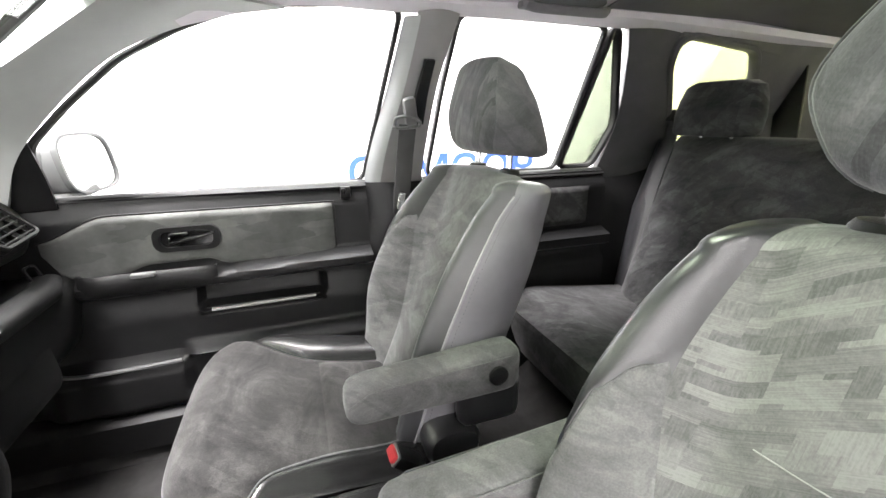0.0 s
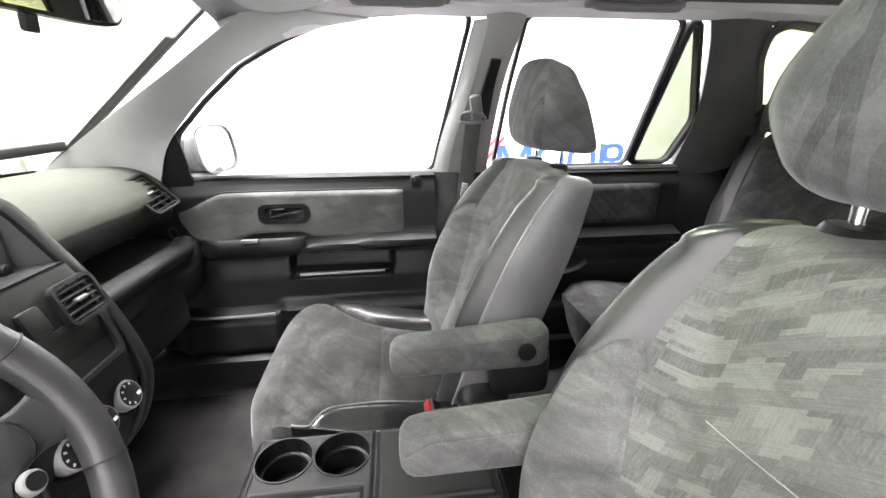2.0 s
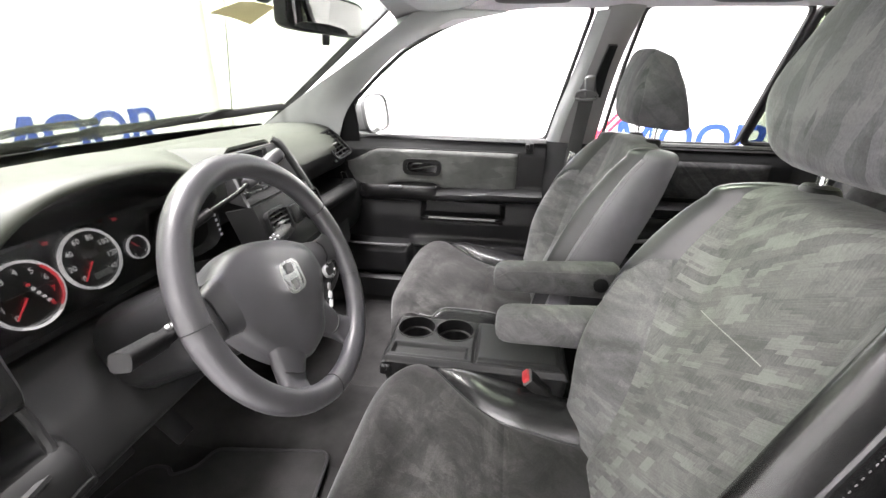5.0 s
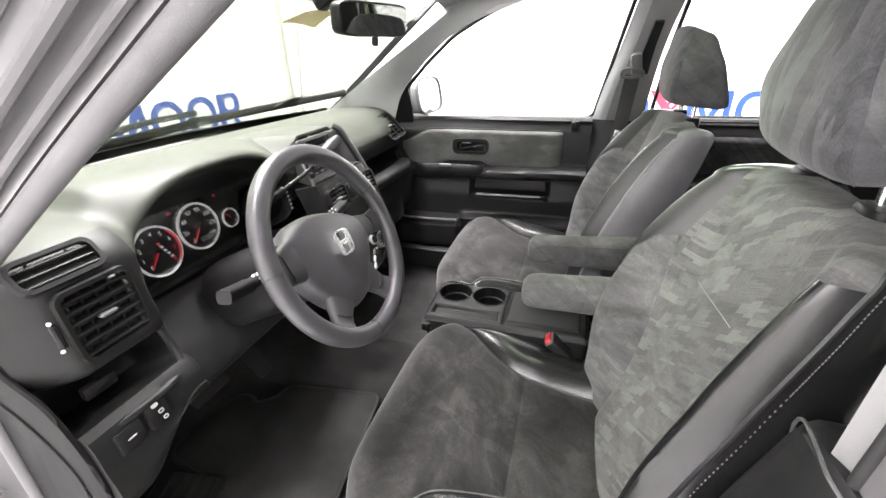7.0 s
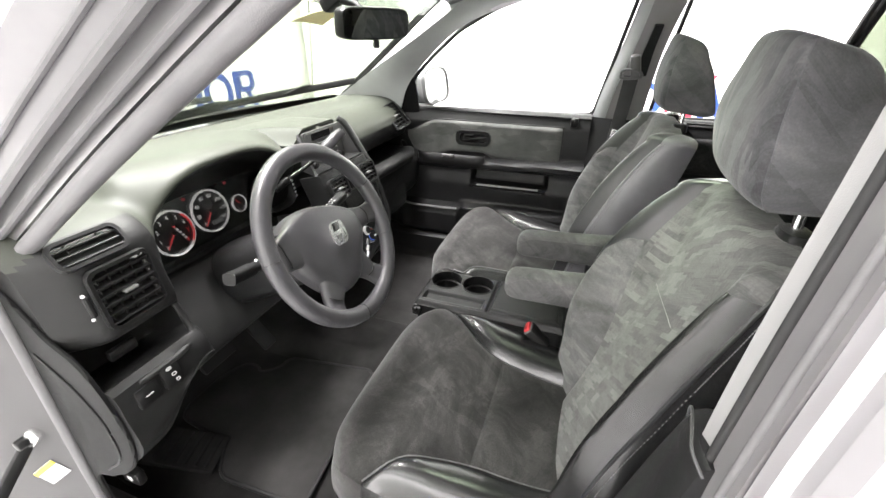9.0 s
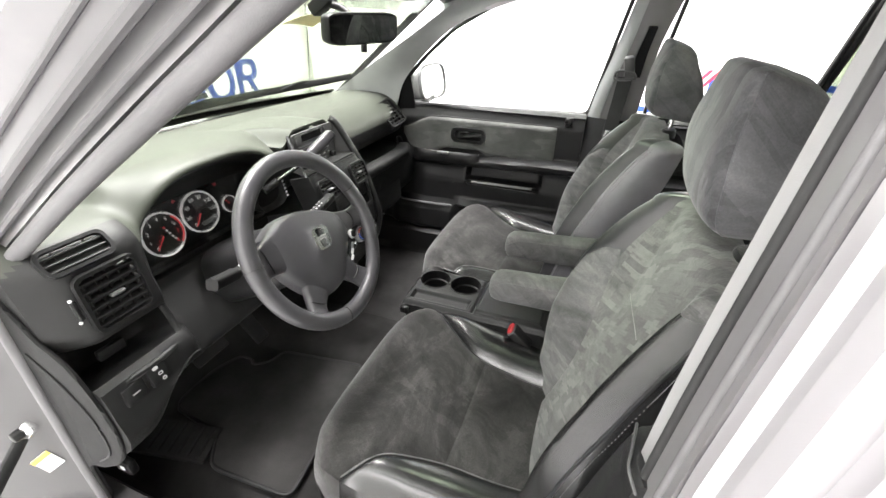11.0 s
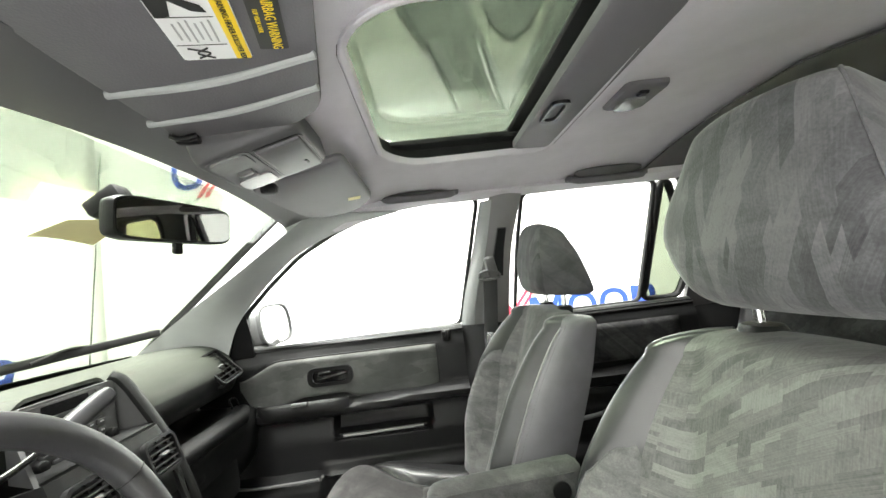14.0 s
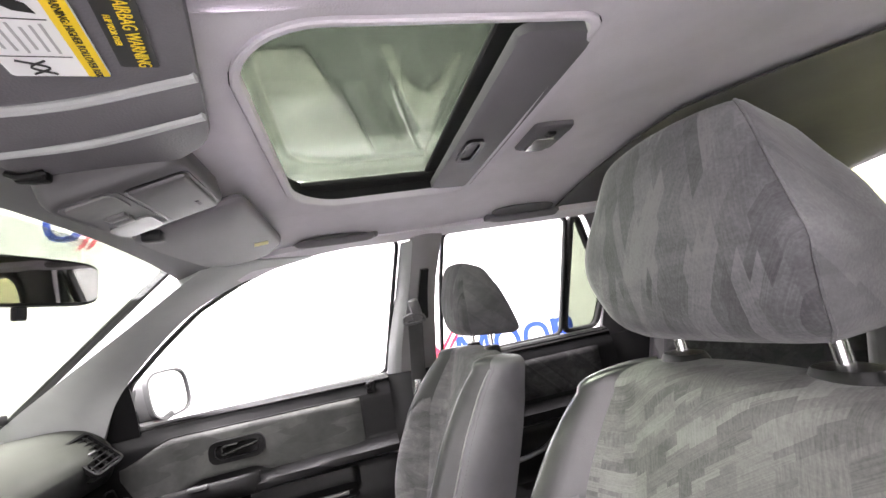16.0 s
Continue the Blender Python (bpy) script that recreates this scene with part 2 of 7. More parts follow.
PAPER = plastic("yellow_paper", (0.75, 0.68, 0.36), 0.8, 500, 0.1, 0.06)
WALL = plastic("white_booth_wall", grey(0.86, (1, 1, 0.985)), 0.7, 60, 0.05, 0.02, patch=0.8)
CONCRETE = plastic("pale_concrete", grey(0.58), 0.55, 90, 0.2, 0.12, patch=1.5)
BLUE = plastic("blue_wall_paint", (0.010, 0.045, 0.30), 0.6, 80, 0.0, 0.05)
REDPAINT = plastic("red_wall_paint", (0.7, 0.02, 0.05), 0.6, 80, 0.0, 0.05)
GREYPAINT = plastic("grey_wall_paint", grey(0.25), 0.6, 80, 0.0, 0.05)
HALLWALL, ht_, hb_ = nodes_of("pale_block_wall")
hk_ = node(ht_, "ShaderNodeTexBrick", Scale=1.0)
hk_.inputs["Brick Width"].default_value, hk_.inputs["Row Height"].default_value = 0.55, 0.42
hk_.inputs["Mortar Size"].default_value = 0.004
for k_, v_ in (("Color1", 0.88), ("Color2", 0.66), ("Mortar", 0.7)):
    hk_.inputs[k_].default_value = (v_, v_ * 0.985, v_ * 0.93, 1)
ht_.links.new(coords(ht_, (1, 1, 1), (90, 0, 0)), hk_.inputs["Vector"])
ht_.links.new(hk_.outputs["Color"], hb_.inputs["Base Color"])
hb_.inputs["Roughness"].default_value = 0.8
STEEL = plastic("painted_frame_steel", grey(0.36, (0.98, 1, 0.97)), 0.6, 100, 0.0, 0.1)
CLOTH = stepped_cloth("mottled_seat_cloth", (grey(0.070, (1, 1, 0.99)), grey(0.110, (1, 1.005, 0.98)), grey(0.162, (1, 1.005, 0.97))), (62, 150), (22, 50), 0.0018, skew=0.8, contrast=0.95, ribs=0.34)
CLOTH_SIDE = stepped_cloth("brushed_seat_cloth", (grey(0.058), grey(0.100), grey(0.165, (1, 1, 0.98))), (90, 130), (18, 30), 0.002, 0.5, 0.9, 0.42, ribs=0.06, weave=0.1)
CLOTH_HEAD = stepped_cloth("ribbed_headrest_cloth", (grey(0.037, (1, 1, 1.05)), grey(0.067, (1, 1, 1.05)), grey(0.115, (1, 1, 1.03))), (80, 84), (26, 22), 0.0016, 0.6, 1.7, 0.85, ribs=0.20, weave=0.4)
PALECLOTH = plastic("pale_worn_cloth", grey(0.26, (1, 1.01, 0.97)), 0.95, 700, 0.3, 0.2, spec=0.05)
CLOTH_HEADSIDE = stepped_cloth("woven_headrest_side_cloth", (grey(0.060, (1, 1, 1.05)), grey(0.088, (1, 1, 1.04)), grey(0.130, (1, 1, 1.03))), (120, 130), (26, 30), 0.0016, 0.6, -0.5, 0.5, ribs=0.14, weave=0.4)
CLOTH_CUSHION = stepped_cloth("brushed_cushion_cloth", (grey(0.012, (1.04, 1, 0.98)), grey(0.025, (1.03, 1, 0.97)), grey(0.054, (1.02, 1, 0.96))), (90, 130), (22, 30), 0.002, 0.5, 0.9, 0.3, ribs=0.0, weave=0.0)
CLOTH_REAR = stepped_cloth("dark_rear_seat_cloth", (grey(0.018), grey(0.040), grey(0.080)), (90, 130), (22, 30), 0.002, 0.4, 0.9, 0.5, ribs=0.0, weave=0.0)
CLOTH_DOOR = velour("brushed_door_cloth", grey(0.048, (0.98, 1, 0.97)), grey(0.085, (0.97, 1, 0.95)), grey(0.15, (0.97, 1, 0.94)), (14, 30, 46), (0, 32, 0), 0.36)
PANE = clear_pane("clear_glass", (0.97, 0.99, 0.975), 0.7)
SHIELD = clear_pane("windscreen_glass", (0.60, 0.632, 0.57), 0.5)
SHADEBAND = clear_pane("windscreen_shade_band", (0.83, 0.85, 0.83), 0.3)
PRIVACY = clear_pane("green_tinted_glass", (0.40, 0.43, 0.37), 0.6)
REARGLASS = clear_pane("yellowish_tinted_glass", (0.70, 0.72, 0.50), 0.6)
ROOFGLASS = clear_pane("grey_green_roof_glass", (0.42, 0.46, 0.40), 0.8)
mm_, tt_, bb_ = nodes_of("silvered_mirror")
bb_.inputs["Metallic"].default_value, bb_.inputs["Roughness"].default_value = 1.0, 0.02
bb_.inputs["Base Color"].default_value = (0.46, 0.46, 0.45, 1)
MIRROR = mm_
LENS = plastic("clear_lamp_lens", grey(0.28), 0.12, 500, 0.1, 0.3, 0.3)
# gauge print given a glow of its own, to read bright under the hood
GAUGE_RED = lit("glowing_red_gauge_print", (0.8, 0.05, 0.06), 0.45)
GAUGE_WHITE = lit("glowing_white_gauge_print", (0.8, 0.8, 0.78), 0.40)


# ---- shaping helpers ----
def V(*a):
    return Vector(a)


def ss(x, a, b):
    k = min(1, max(0, (x - a) / (b - a)))
    return k * k * (3 - 2 * k)


def bump(x, a, b, w):
    return ss(x, a - w, a) * (1 - ss(x, b, b + w))


def glide(x, table):
    """Smooth curve through a table, with no flat steps at its points."""
    n = len(table)
    if x <= table[0][0]:
        return table[0][1]
    if x >= table[-1][0]:
        return table[-1][1]

    def slope(i):
        a, b = max(i - 1, 0), min(i + 1, n - 1)
        return (table[b][1] - table[a][1]) / (table[b][0] - table[a][0])
    for i in range(n - 1):
        (a, p), (b, q) = table[i], table[i + 1]
        if x <= b:
            w = b - a
            k = (x - a) / w
            return (2 * k ** 3 - 3 * k * k + 1) * p + (k ** 3 - 2 * k * k + k) * w * slope(i) + (3 * k * k - 2 * k ** 3) * q + (k ** 3 - k * k) * w * slope(i + 1)


def smooth_table(x, table):
    if x <= table[0][0]:
        return table[0][1]
    for (a, p), (b, q) in zip(table, table[1:]):
        if x <= b:
            return p + (q - p) * ss(x, a, b)
    return table[-1][1]


def mesh_of(name, verts, faces, smooth=True):
    me = bpy.data.meshes.new(name)
    me.from_pydata([tuple(v) for v in verts], [], faces)
    me.validate()
    bm = bmesh.new()
    bm.from_mesh(me)
    bmesh.ops.recalc_face_normals(bm, faces=bm.faces)
    bm.to_mesh(me)
    bm.free()
    if smooth:
        me.polygons.foreach_set("use_smooth", [True] * len(me.polygons))
        me.set_sharp_from_angle(angle=radians(40))
    me.update()
    return me


def part(name, shape, material, parent=None, label="", smooth=True):
    """Links a shape, (verts, faces) or a bmesh, as one mesh object under a thing or a part."""
    if isinstance(shape, tuple):
        me = mesh_of(name, *shape, smooth=smooth)
    else:
        bmesh.ops.recalc_face_normals(shape, faces=shape.faces)
        me = bpy.data.meshes.new(name)
        shape.to_mesh(me)
        shape.free()
        if smooth:
            me.polygons.foreach_set("use_smooth", [True] * len(me.polygons))
            me.set_sharp_from_angle(angle=radians(35))
    me.materials.append(material)
    ob = new(name, me)
    if parent:
        under(ob, parent)
    if label:
        ob["label"] = label
    return ob


def under(ob, parent):
    ob.parent = parent
    if parent.type == "EMPTY":
        ob.matrix_parent_inverse = Matrix.Translation(-parent.location)


def thing(name, label, category, at=(0, 0, 0), group="", kind=""):
    ob = new(name)
    ob.location = at
    ob.empty_display_size = 0.05
    return tagged(ob, label, category, group, kind)


def rbox(sx, sy, sz, bev=0.005, seg=2, m=None, taper=None):
    bm = bmesh.new()
    bmesh.ops.create_cube(bm, size=1)
    for v in bm.verts:
        k = 1.0
        if taper and v.co.z > 0:
            k = taper
        v.co = V(v.co.x * sx * k, v.co.y * sy * k, v.co.z * sz)
    if bev:
        bmesh.ops.bevel(bm, geom=bm.edges[:], offset=min(bev, 0.49 * min(sx, sy, sz)), segments=seg, profile=0.5, affect="EDGES")
    if m:
        bm.transform(m)
    return bm


def cyl(r1, r2, h, n=20, bev=0.0, m=None):
    bm = bmesh.new()
    bmesh.ops.create_cone(bm, cap_ends=True, segments=n, radius1=r1, radius2=r2, depth=h)
    if bev:
        e = [e for e in bm.edges if len(e.link_faces) == 2 and any(len(f.verts) > 4 for f in e.link_faces)]
        bmesh.ops.bevel(bm, geom=e, offset=bev, segments=2, profile=0.5, affect="EDGES")
    if m:
        bm.transform(m)
    return bm


def loft(rings, closed=True, cap=True):
    n = len(rings[0])
    verts = [p for r in rings for p in r]
    faces = []
    for i in range(len(rings) - 1):
        for j in range(n if closed else n - 1):
            k = (j + 1) % n
            faces.append((i * n + j, i * n + k, (i + 1) * n + k, (i + 1) * n + j))
    if cap and closed:
        faces.append(tuple(range(n)))
        faces.append(tuple(range((len(rings) - 1) * n, len(rings) * n)))
    return verts, faces


def frames_along(pts, up=V(0, 0, 1), closed=False):
    out = []
    n = len(pts)
    for i in range(n):
        a = pts[i - 1] if (i or closed) else pts[0]
        b = pts[(i + 1) % n] if (i < n - 1 or closed) else pts[-1]
        t = (b - a).normalized()
        s = t.cross(up).normalized()
        out.append((s, s.cross(t).normalized()))
    return out


def sweep(pts, profile, up=V(0, 0, 1), closed=False, scale=None):
    """A closed 2D profile (side, up) carried along a line."""
    pts = [Vector(p) for p in pts]
    rings = []
    for i, (p, (s, u)) in enumerate(zip(pts, frames_along(pts, Vector(up), closed))):
        k = scale[i] if scale else 1.0
        rings.append([p + s * (a * k) + u * (b * k) for a, b in profile])
    if closed:
        rings.append(rings[0])
    return loft(rings, True, not closed)


def circle(r, n=8):
    return [(r * math.cos(2 * math.pi * i / n), r * math.sin(2 * math.pi * i / n)) for i in range(n)]


def oval(rx, ry, n=24, p=2.6, cx=0, cy=0):
    out = []
    for i in range(n):
        a = 2 * math.pi * i / n
        c, s = math.cos(a), math.sin(a)
        out.append((cx + rx * math.copysign(abs(c) ** (2 / p), c), cy + ry * math.copysign(abs(s) ** (2 / p), s)))
    return out


def curve_pts(ctrl, n=24):
    """Catmull-Rom through the control points."""
    c = [Vector(p) for p in ctrl]
    c = [2 * c[0] - c[1]] + c + [2 * c[-1] - c[-2]]
    out = []
    seg = len(c) - 3
    for i in range(n + 1):
        u = i / n * seg
        k = min(int(u), seg - 1)
        f = u - k
        p0, p1, p2, p3 = c[k:k + 4]
        out.append(0.5 * (2 * p1 + (p2 - p0) * f + (2 * p0 - 5 * p1 + 4 * p2 - p3) * f * f + (3 * p1 - p0 - 3 * p2 + p3) * f ** 3))
    return out


def tube(ctrl, r, n=24, seg=8, up=V(0, 0, 1), closed=False, smooth=True):
    pts = curve_pts(ctrl, n) if smooth else [Vector(p) for p in ctrl]
    return sweep(pts, circle(r, seg), up, closed)


def surf(f, nu, nv, th=0.0, flip=1):
    """A sheet from f(u, v) in 0..1; with th it gets a back, that far along its normals."""
    g = [[Vector(f(i / nu, j / nv)) for j in range(nv + 1)] for i in range(nu + 1)]
    verts = [p for r in g for p in r]
    w = nv + 1
    faces = [(i * w + j, i * w + j + 1, (i + 1) * w + j + 1, (i + 1) * w + j) for i in range(nu) for j in range(nv)]
    if th:
        n0 = len(verts)
        back = []
        for i in range(nu + 1):
            for j in range(nv + 1):
                du = g[min(i + 1, nu)][j] - g[max(i - 1, 0)][j]
                dv = g[i][min(j + 1, nv)] - g[i][max(j - 1, 0)]
                nn = du.cross(dv)
                back.append(g[i][j] + nn.normalized() * th * flip if nn.length > 1e-9 else g[i][j])
        verts += back
        faces += [tuple(n0 + k for k in reversed(q)) for q in faces]
        rim = [i * w for i in range(nu + 1)] + [nu * w + j for j in range(1, w)] + [i * w + nv for i in range(nu - 1, -1, -1)] + [j for j in range(nv - 1, 0, -1)]
        for a, b in zip(rim, rim[1:] + rim[:1]):
            faces.append((a, b, n0 + b, n0 + a))
    return verts, faces


def plate(outline, th, m=None, bev=0.0, seg=2):
    """A flat outline (x, y) given thickness along z."""
    bm = bmesh.new()
    f = bm.faces.new([bm.verts.new((x, y, 0)) for x, y in outline])
    r = bmesh.ops.extrude_face_region(bm, geom=[f])
    for v in r["geom"]:
        if isinstance(v, bmesh.types.BMVert):
            v.co.z += th
    if bev:
        top = [e for e in bm.edges if all(abs(v.co.z - th) < 1e-6 for v in e.verts)]
        bmesh.ops.bevel(bm, geom=top, offset=bev, segments=seg, profile=0.5, affect="EDGES")
    if m:
        bm.transform(m)
    return bm


def rounded(w, h, r, n=5):
    out = []
    for cx, cy, a0 in ((w / 2 - r, h / 2 - r, 0), (-w / 2 + r, h / 2 - r, 90), (-w / 2 + r, -h / 2 + r, 180), (w / 2 - r, -h / 2 + r, 270)):
        for i in range(n + 1):
            a = radians(a0 + 90 * i / n)
            out.append((cx + r * math.cos(a), cy + r * math.sin(a)))
    return out


def ring_plate(outer, inner, th, m=None):
    """A flat frame between two outlines of equal count."""
    n = len(outer)
    verts = [V(x, y, 0) for x, y in outer] + [V(x, y, 0) for x, y in inner] + [V(x, y, th) for x, y in outer] + [V(x, y, th) for x, y in inner]
    faces = []
    for i in range(n):
        j = (i + 1) % n
        faces += [(i, j, n + j, n + i), (2 * n + i, 3 * n + i, 3 * n + j, 2 * n + j), (i, 2 * n + i, 2 * n + j, j), (n + i, n + j, 3 * n + j, 3 * n + i)]
    if m:
        verts = [m @ v for v in verts]
    return verts, faces


def basis(origin, right, up):
    """A pose whose x runs along right and whose y runs along up."""
    r = Vector(right).normalized()
    u = Vector(up)
    u = (u - r * u.dot(r)).normalized()
    n = r.cross(u)
    m = Matrix((r, u, n)).transposed().to_4x4()
    m.translation = Vector(origin)
    return m


def lettering(name, text, size, m, material, parent, squeeze=1.0):
    cu = bpy.data.curves.new(name, "FONT")
    cu.body, cu.size, cu.extrude, cu.align_x, cu.align_y, cu.resolution_u = text, size, 0.0002, "CENTER", "CENTER", 2
    tmp = bpy.data.objects.new("tmp_text", cu)
    me = bpy.data.meshes.new_from_object(tmp)
    bpy.data.objects.remove(tmp)
    me.transform(m @ Matrix.Diagonal((squeeze, 1, 1, 1)))
    me.materials.clear()
    me.materials.append(material)
    ob = new(name, me)
    under(ob, parent)
    return ob

# ---- the booth ----
WX, WY, RX, DY, TOP = -2.75, 3.3, 4.6, -4.0, 4.6


def slab(name, size, at, material, label, category):
    ob = part(name, rbox(*size, 0.01, 1), material, None)
    ob.location = at
    return tagged(ob, label, category, kind="structure")


slab("ground", (9.4, 12.0, 0.1), (0.9, 1.6, -0.05), CONCRETE, "pale smooth concrete booth floor", "floor")
slab("wall_front", (0.1, 11.1, 7.0), (WX - 0.05, 1.45, 3.5), WALL, "plain white booth wall facing the windscreen", "wall")
slab("wall_side", (7.3, 0.1, 2.95), (0.95, WY + 0.05, 1.475), WALL, "plain white booth wall beside the passenger doors", "wall")
slab("wall_rear", (0.1, 11.1, 7.0), (RX + 0.05, 1.45, 3.5), WALL, "plain white booth wall behind the car", "wall")
slab("wall_near", (7.3, 0.1, 7.0), (0.95, DY - 0.05, 3.5), WALL, "plain white booth wall beside the driver door", "wall")
slab("wall_hall", (7.3, 0.1, 7.0), (0.95, 6.67, 3.5), HALLWALL, "pale block hall wall behind the booth wall", "wall")
slab("ceiling", (7.5, 11.2, 0.1), (0.95, 1.45, 7.05), WALL, "pale hall ceiling", "ceiling")


def wall_sign(at, right, size, name, with_sub=True):
    """A sign painted as plain forms: rings, crossing red bars, blocks, and a row of grey bars."""
    sign = thing(name, "blue and red painted wall sign with a grey line below", "sign", at)
    m = basis(at, right, (0, 0, 1))
    h, w = size, 0.17 * size
    x = 0.0

    def ring(x0, wide, cut=0.0):
        n = 32
        outer = oval(wide / 2, h / 2, n, 2.3, x0 + wide / 2, h / 2)
        inner = oval(wide / 2 - w, h / 2 - w * 0.9, n, 2.3, x0 + wide / 2, h / 2)
        part("ring", ring_plate(outer, inner, 0.006, m), BLUE, sign)

    def block(name, x0, y0, x1, y1, wide, mat, tall=0.0):
        d = Vector((x1 - x0, y1 - y0, 0))
        q = Vector((wide / 2, 0, 0)) if abs(d.y) > abs(d.x) * 0.3 else Vector((0, wide / 2, 0))
        a, b = Vector((x0, y0, 0)), Vector((x1, y1, 0))
        part(name, plate([(p.x, p.y) for p in (a - q, a + q, b + q, b - q)], 0.006 + tall, m), mat, sign, smooth=False)

    ring(0, 0.95 * h)
    block("bar", 0.75 * h, -0.25 * h, 1.95 * h, 1.25 * h, w * 0.7, REDPAINT)
    block("bar", 0.98 * h, -0.25 * h, 2.18 * h, 1.25 * h, w * 0.7, REDPAINT)
    block("bar", 1.05 * h, h, 1.8 * h, 0, w * 1.6, REDPAINT, 0.004)
    block("bar", 2.05 * h, 0, 2.05 * h, h, w, BLUE)
    block("bar", 2.13 * h, h, 2.52 * h, 0.1 * h, w, BLUE, 0.003)
    block("bar", 2.91 * h, h, 2.52 * h, 0.1 * h, w, BLUE, 0.006)
    block("bar", 2.99 * h, 0, 2.99 * h, h, w, BLUE)
    ring(3.2 * h, 0.95 * h)
    ring(4.25 * h, 0.95 * h)
    block("bar", 5.4 * h, 0, 5.4 * h, h, w, BLUE)
    n = 24
    part("ring", ring_plate(oval(0.36 * h, 0.29 * h, n, 3, 5.75 * h, 0.71 * h), oval(0.36 * h - w, 0.29 * h - w * 0.8, n, 3, 5.75 * h, 0.71 * h), 0.008, m), BLUE, sign)
    block("bar", 5.75 * h, 0.45 * h, 6.05 * h, 0, w, BLUE, 0.004)
    if with_sub:
        x = 2.6 * h
        for wide, tall in ((0.3, 0.3), (0.3, 0.3), (0.2, 0.42), (0.3, 0.3), (0, 0), (0.3, 0.42), (0.22, 0.3), (0.3, 0.3), (0.3, 0.3), (0.3, 0.42)):
            if wide:
                block("dash", (x + wide * h / 2), -0.62 * h, (x + wide * h / 2), (-0.62 + tall) * h, wide * h * 0.75, GREYPAINT)
            x += (wide + 0.06 if wide else 0.2) * h
    return sign


wall_sign((WX + 0.002, 0.50, 0.66), (0, 1, 0), 0.325, "wall_sign")
wall_sign((0.68, WY - 0.002, 0.62), (1, 0, 0), 0.30, "wall_sign")
wall_sign((-2.0, WY - 0.002, 2.30), (1, 0, 0), 0.32, "wall_sign")

tr = thing("hall_frame", "pale grey roof frame with slanting legs before the hall wall", "roof frame", (1.5, 6.6, 4.2), kind="structure")
HF = [(-2.6, 6.25), (0.28, 6.31), (1.18, 4.39), (2.08, 4.42), (1.55, 6.33), (1.82, 6.31), (1.92, 5.80), (2.08, 5.48), (2.31, 5.34), (2.61, 5.50), (2.87, 5.87), (3.03, 6.12), (3.23, 6.10), (2.20, 4.42), (4.5, 4.42), (4.5, 6.98), (-2.6, 6.98)]
part("frame_sheet", plate(HF, 0.05, basis((0, 6.55, 0), (1, 0, 0), (0, 0, 1)), 0.006, 1), STEEL, tr, "pale grey sheet")
part("leg_edge", sweep([V(0.28, 6.55, 6.31), V(1.18, 6.55, 4.39)], rounded(0.12, 0.10, 0.02, 2), V(0, 1, 0)), STEEL, tr)
part("chord", rbox(7.2, 0.30, 0.50, 0.01, 1, Matrix.Translation((0.95, 6.50, 4.15))), WALL, tr)

# ---- body of the car: x runs to the rear, y to the passenger side ----
SILL = 1.045


def ysill(x):
    return smooth_table(x, [(-0.9, 0.70), (-0.35, 0.755), (0.42, 0.815), (1.2, 0.835), (2.1, 0.78)])


def yg(x, z):
    """Half width of the glass line at a height."""
    return ysill(x) - 0.42 * (z - SILL) - 0.10 * (z - SILL) ** 2


def PS(x, z, inn=0.0, side=1):
    return V(x, side * (yg(x, z) - inn), z)


# floor pan with tunnel, and sills
def floor_f(u, v):
    x = -0.75 + 3.0 * u
    y = -0.74 + 1.48 * v
    z = 0.36 + 0.05 * bump(y, -0.09, 0.09, 0.06)
    z += 0.42 * ss(-x, 0.50, 0.80) + 0.08 * ss(x, 0.85, 0.95)
    z += 0.10 * (ss(y, 0.66, 0.70) + ss(-y, 0.66, 0.70))
    return x, y, z


fl = part("floor", surf(floor_f, 60, 50, 0.03, -1), CARPET)
tagged(fl, "charcoal carpeted car floor with low centre tunnel", "floor", kind="structure")


# headliner with the roof opening
RO = (0.226, 0.672, -0.312, 0.332)


def liner_z(x, y):
    z = 1.528 - 0.060 * (abs(y) / 0.6) ** 2.2 - 0.075 * (1 - ss(x, -0.10, 0.30)) + 0.02 * ss(x, 0.5, 1.0) - 0.05 * ss(x, 1.5, 2.3)
    return z


xs = sorted({round(-0.06 + 0.033 * i, 4) for i in range(10)} | {RO[0], RO[1]} | {round(RO[0] + (RO[1] - RO[0]) * i / 10, 4) for i in range(11)} | {round(RO[1] + 0.08 * i, 4) for i in range(1, 20)})
ys = sorted({round(-0.585 + 0.065 * i, 4) for i in range(5)} | {round(RO[2] + (RO[3] - RO[2]) * i / 10, 4) for i in range(11)} | {round(0.585 - 0.065 * i, 4) for i in range(5)})
verts, faces = [], []
for layer in (0, 0.025):
    for x in xs:
        for y in ys:
            verts.append(V(x, y, liner_z(x, y) + layer))
w_, half = len(ys), len(xs) * len(ys)
inside = lambda i, j: RO[0] - 1e-4 < (xs[i] + xs[i + 1]) / 2 < RO[1] + 1e-4 and RO[2] < (ys[j] + ys[j + 1]) / 2 < RO[3]
for i in range(len(xs) - 1):
    for j in range(len(ys) - 1):
        if not inside(i, j):
            q = (i * w_ + j, i * w_ + j + 1, (i + 1) * w_ + j + 1, (i + 1) * w_ + j)
            faces += [q, tuple(half + k for k in reversed(q))]
tagged(part("ceiling_liner", (verts, faces), LINER), "grey cloth headliner with an opening for the roof window", "headliner", kind="structure")


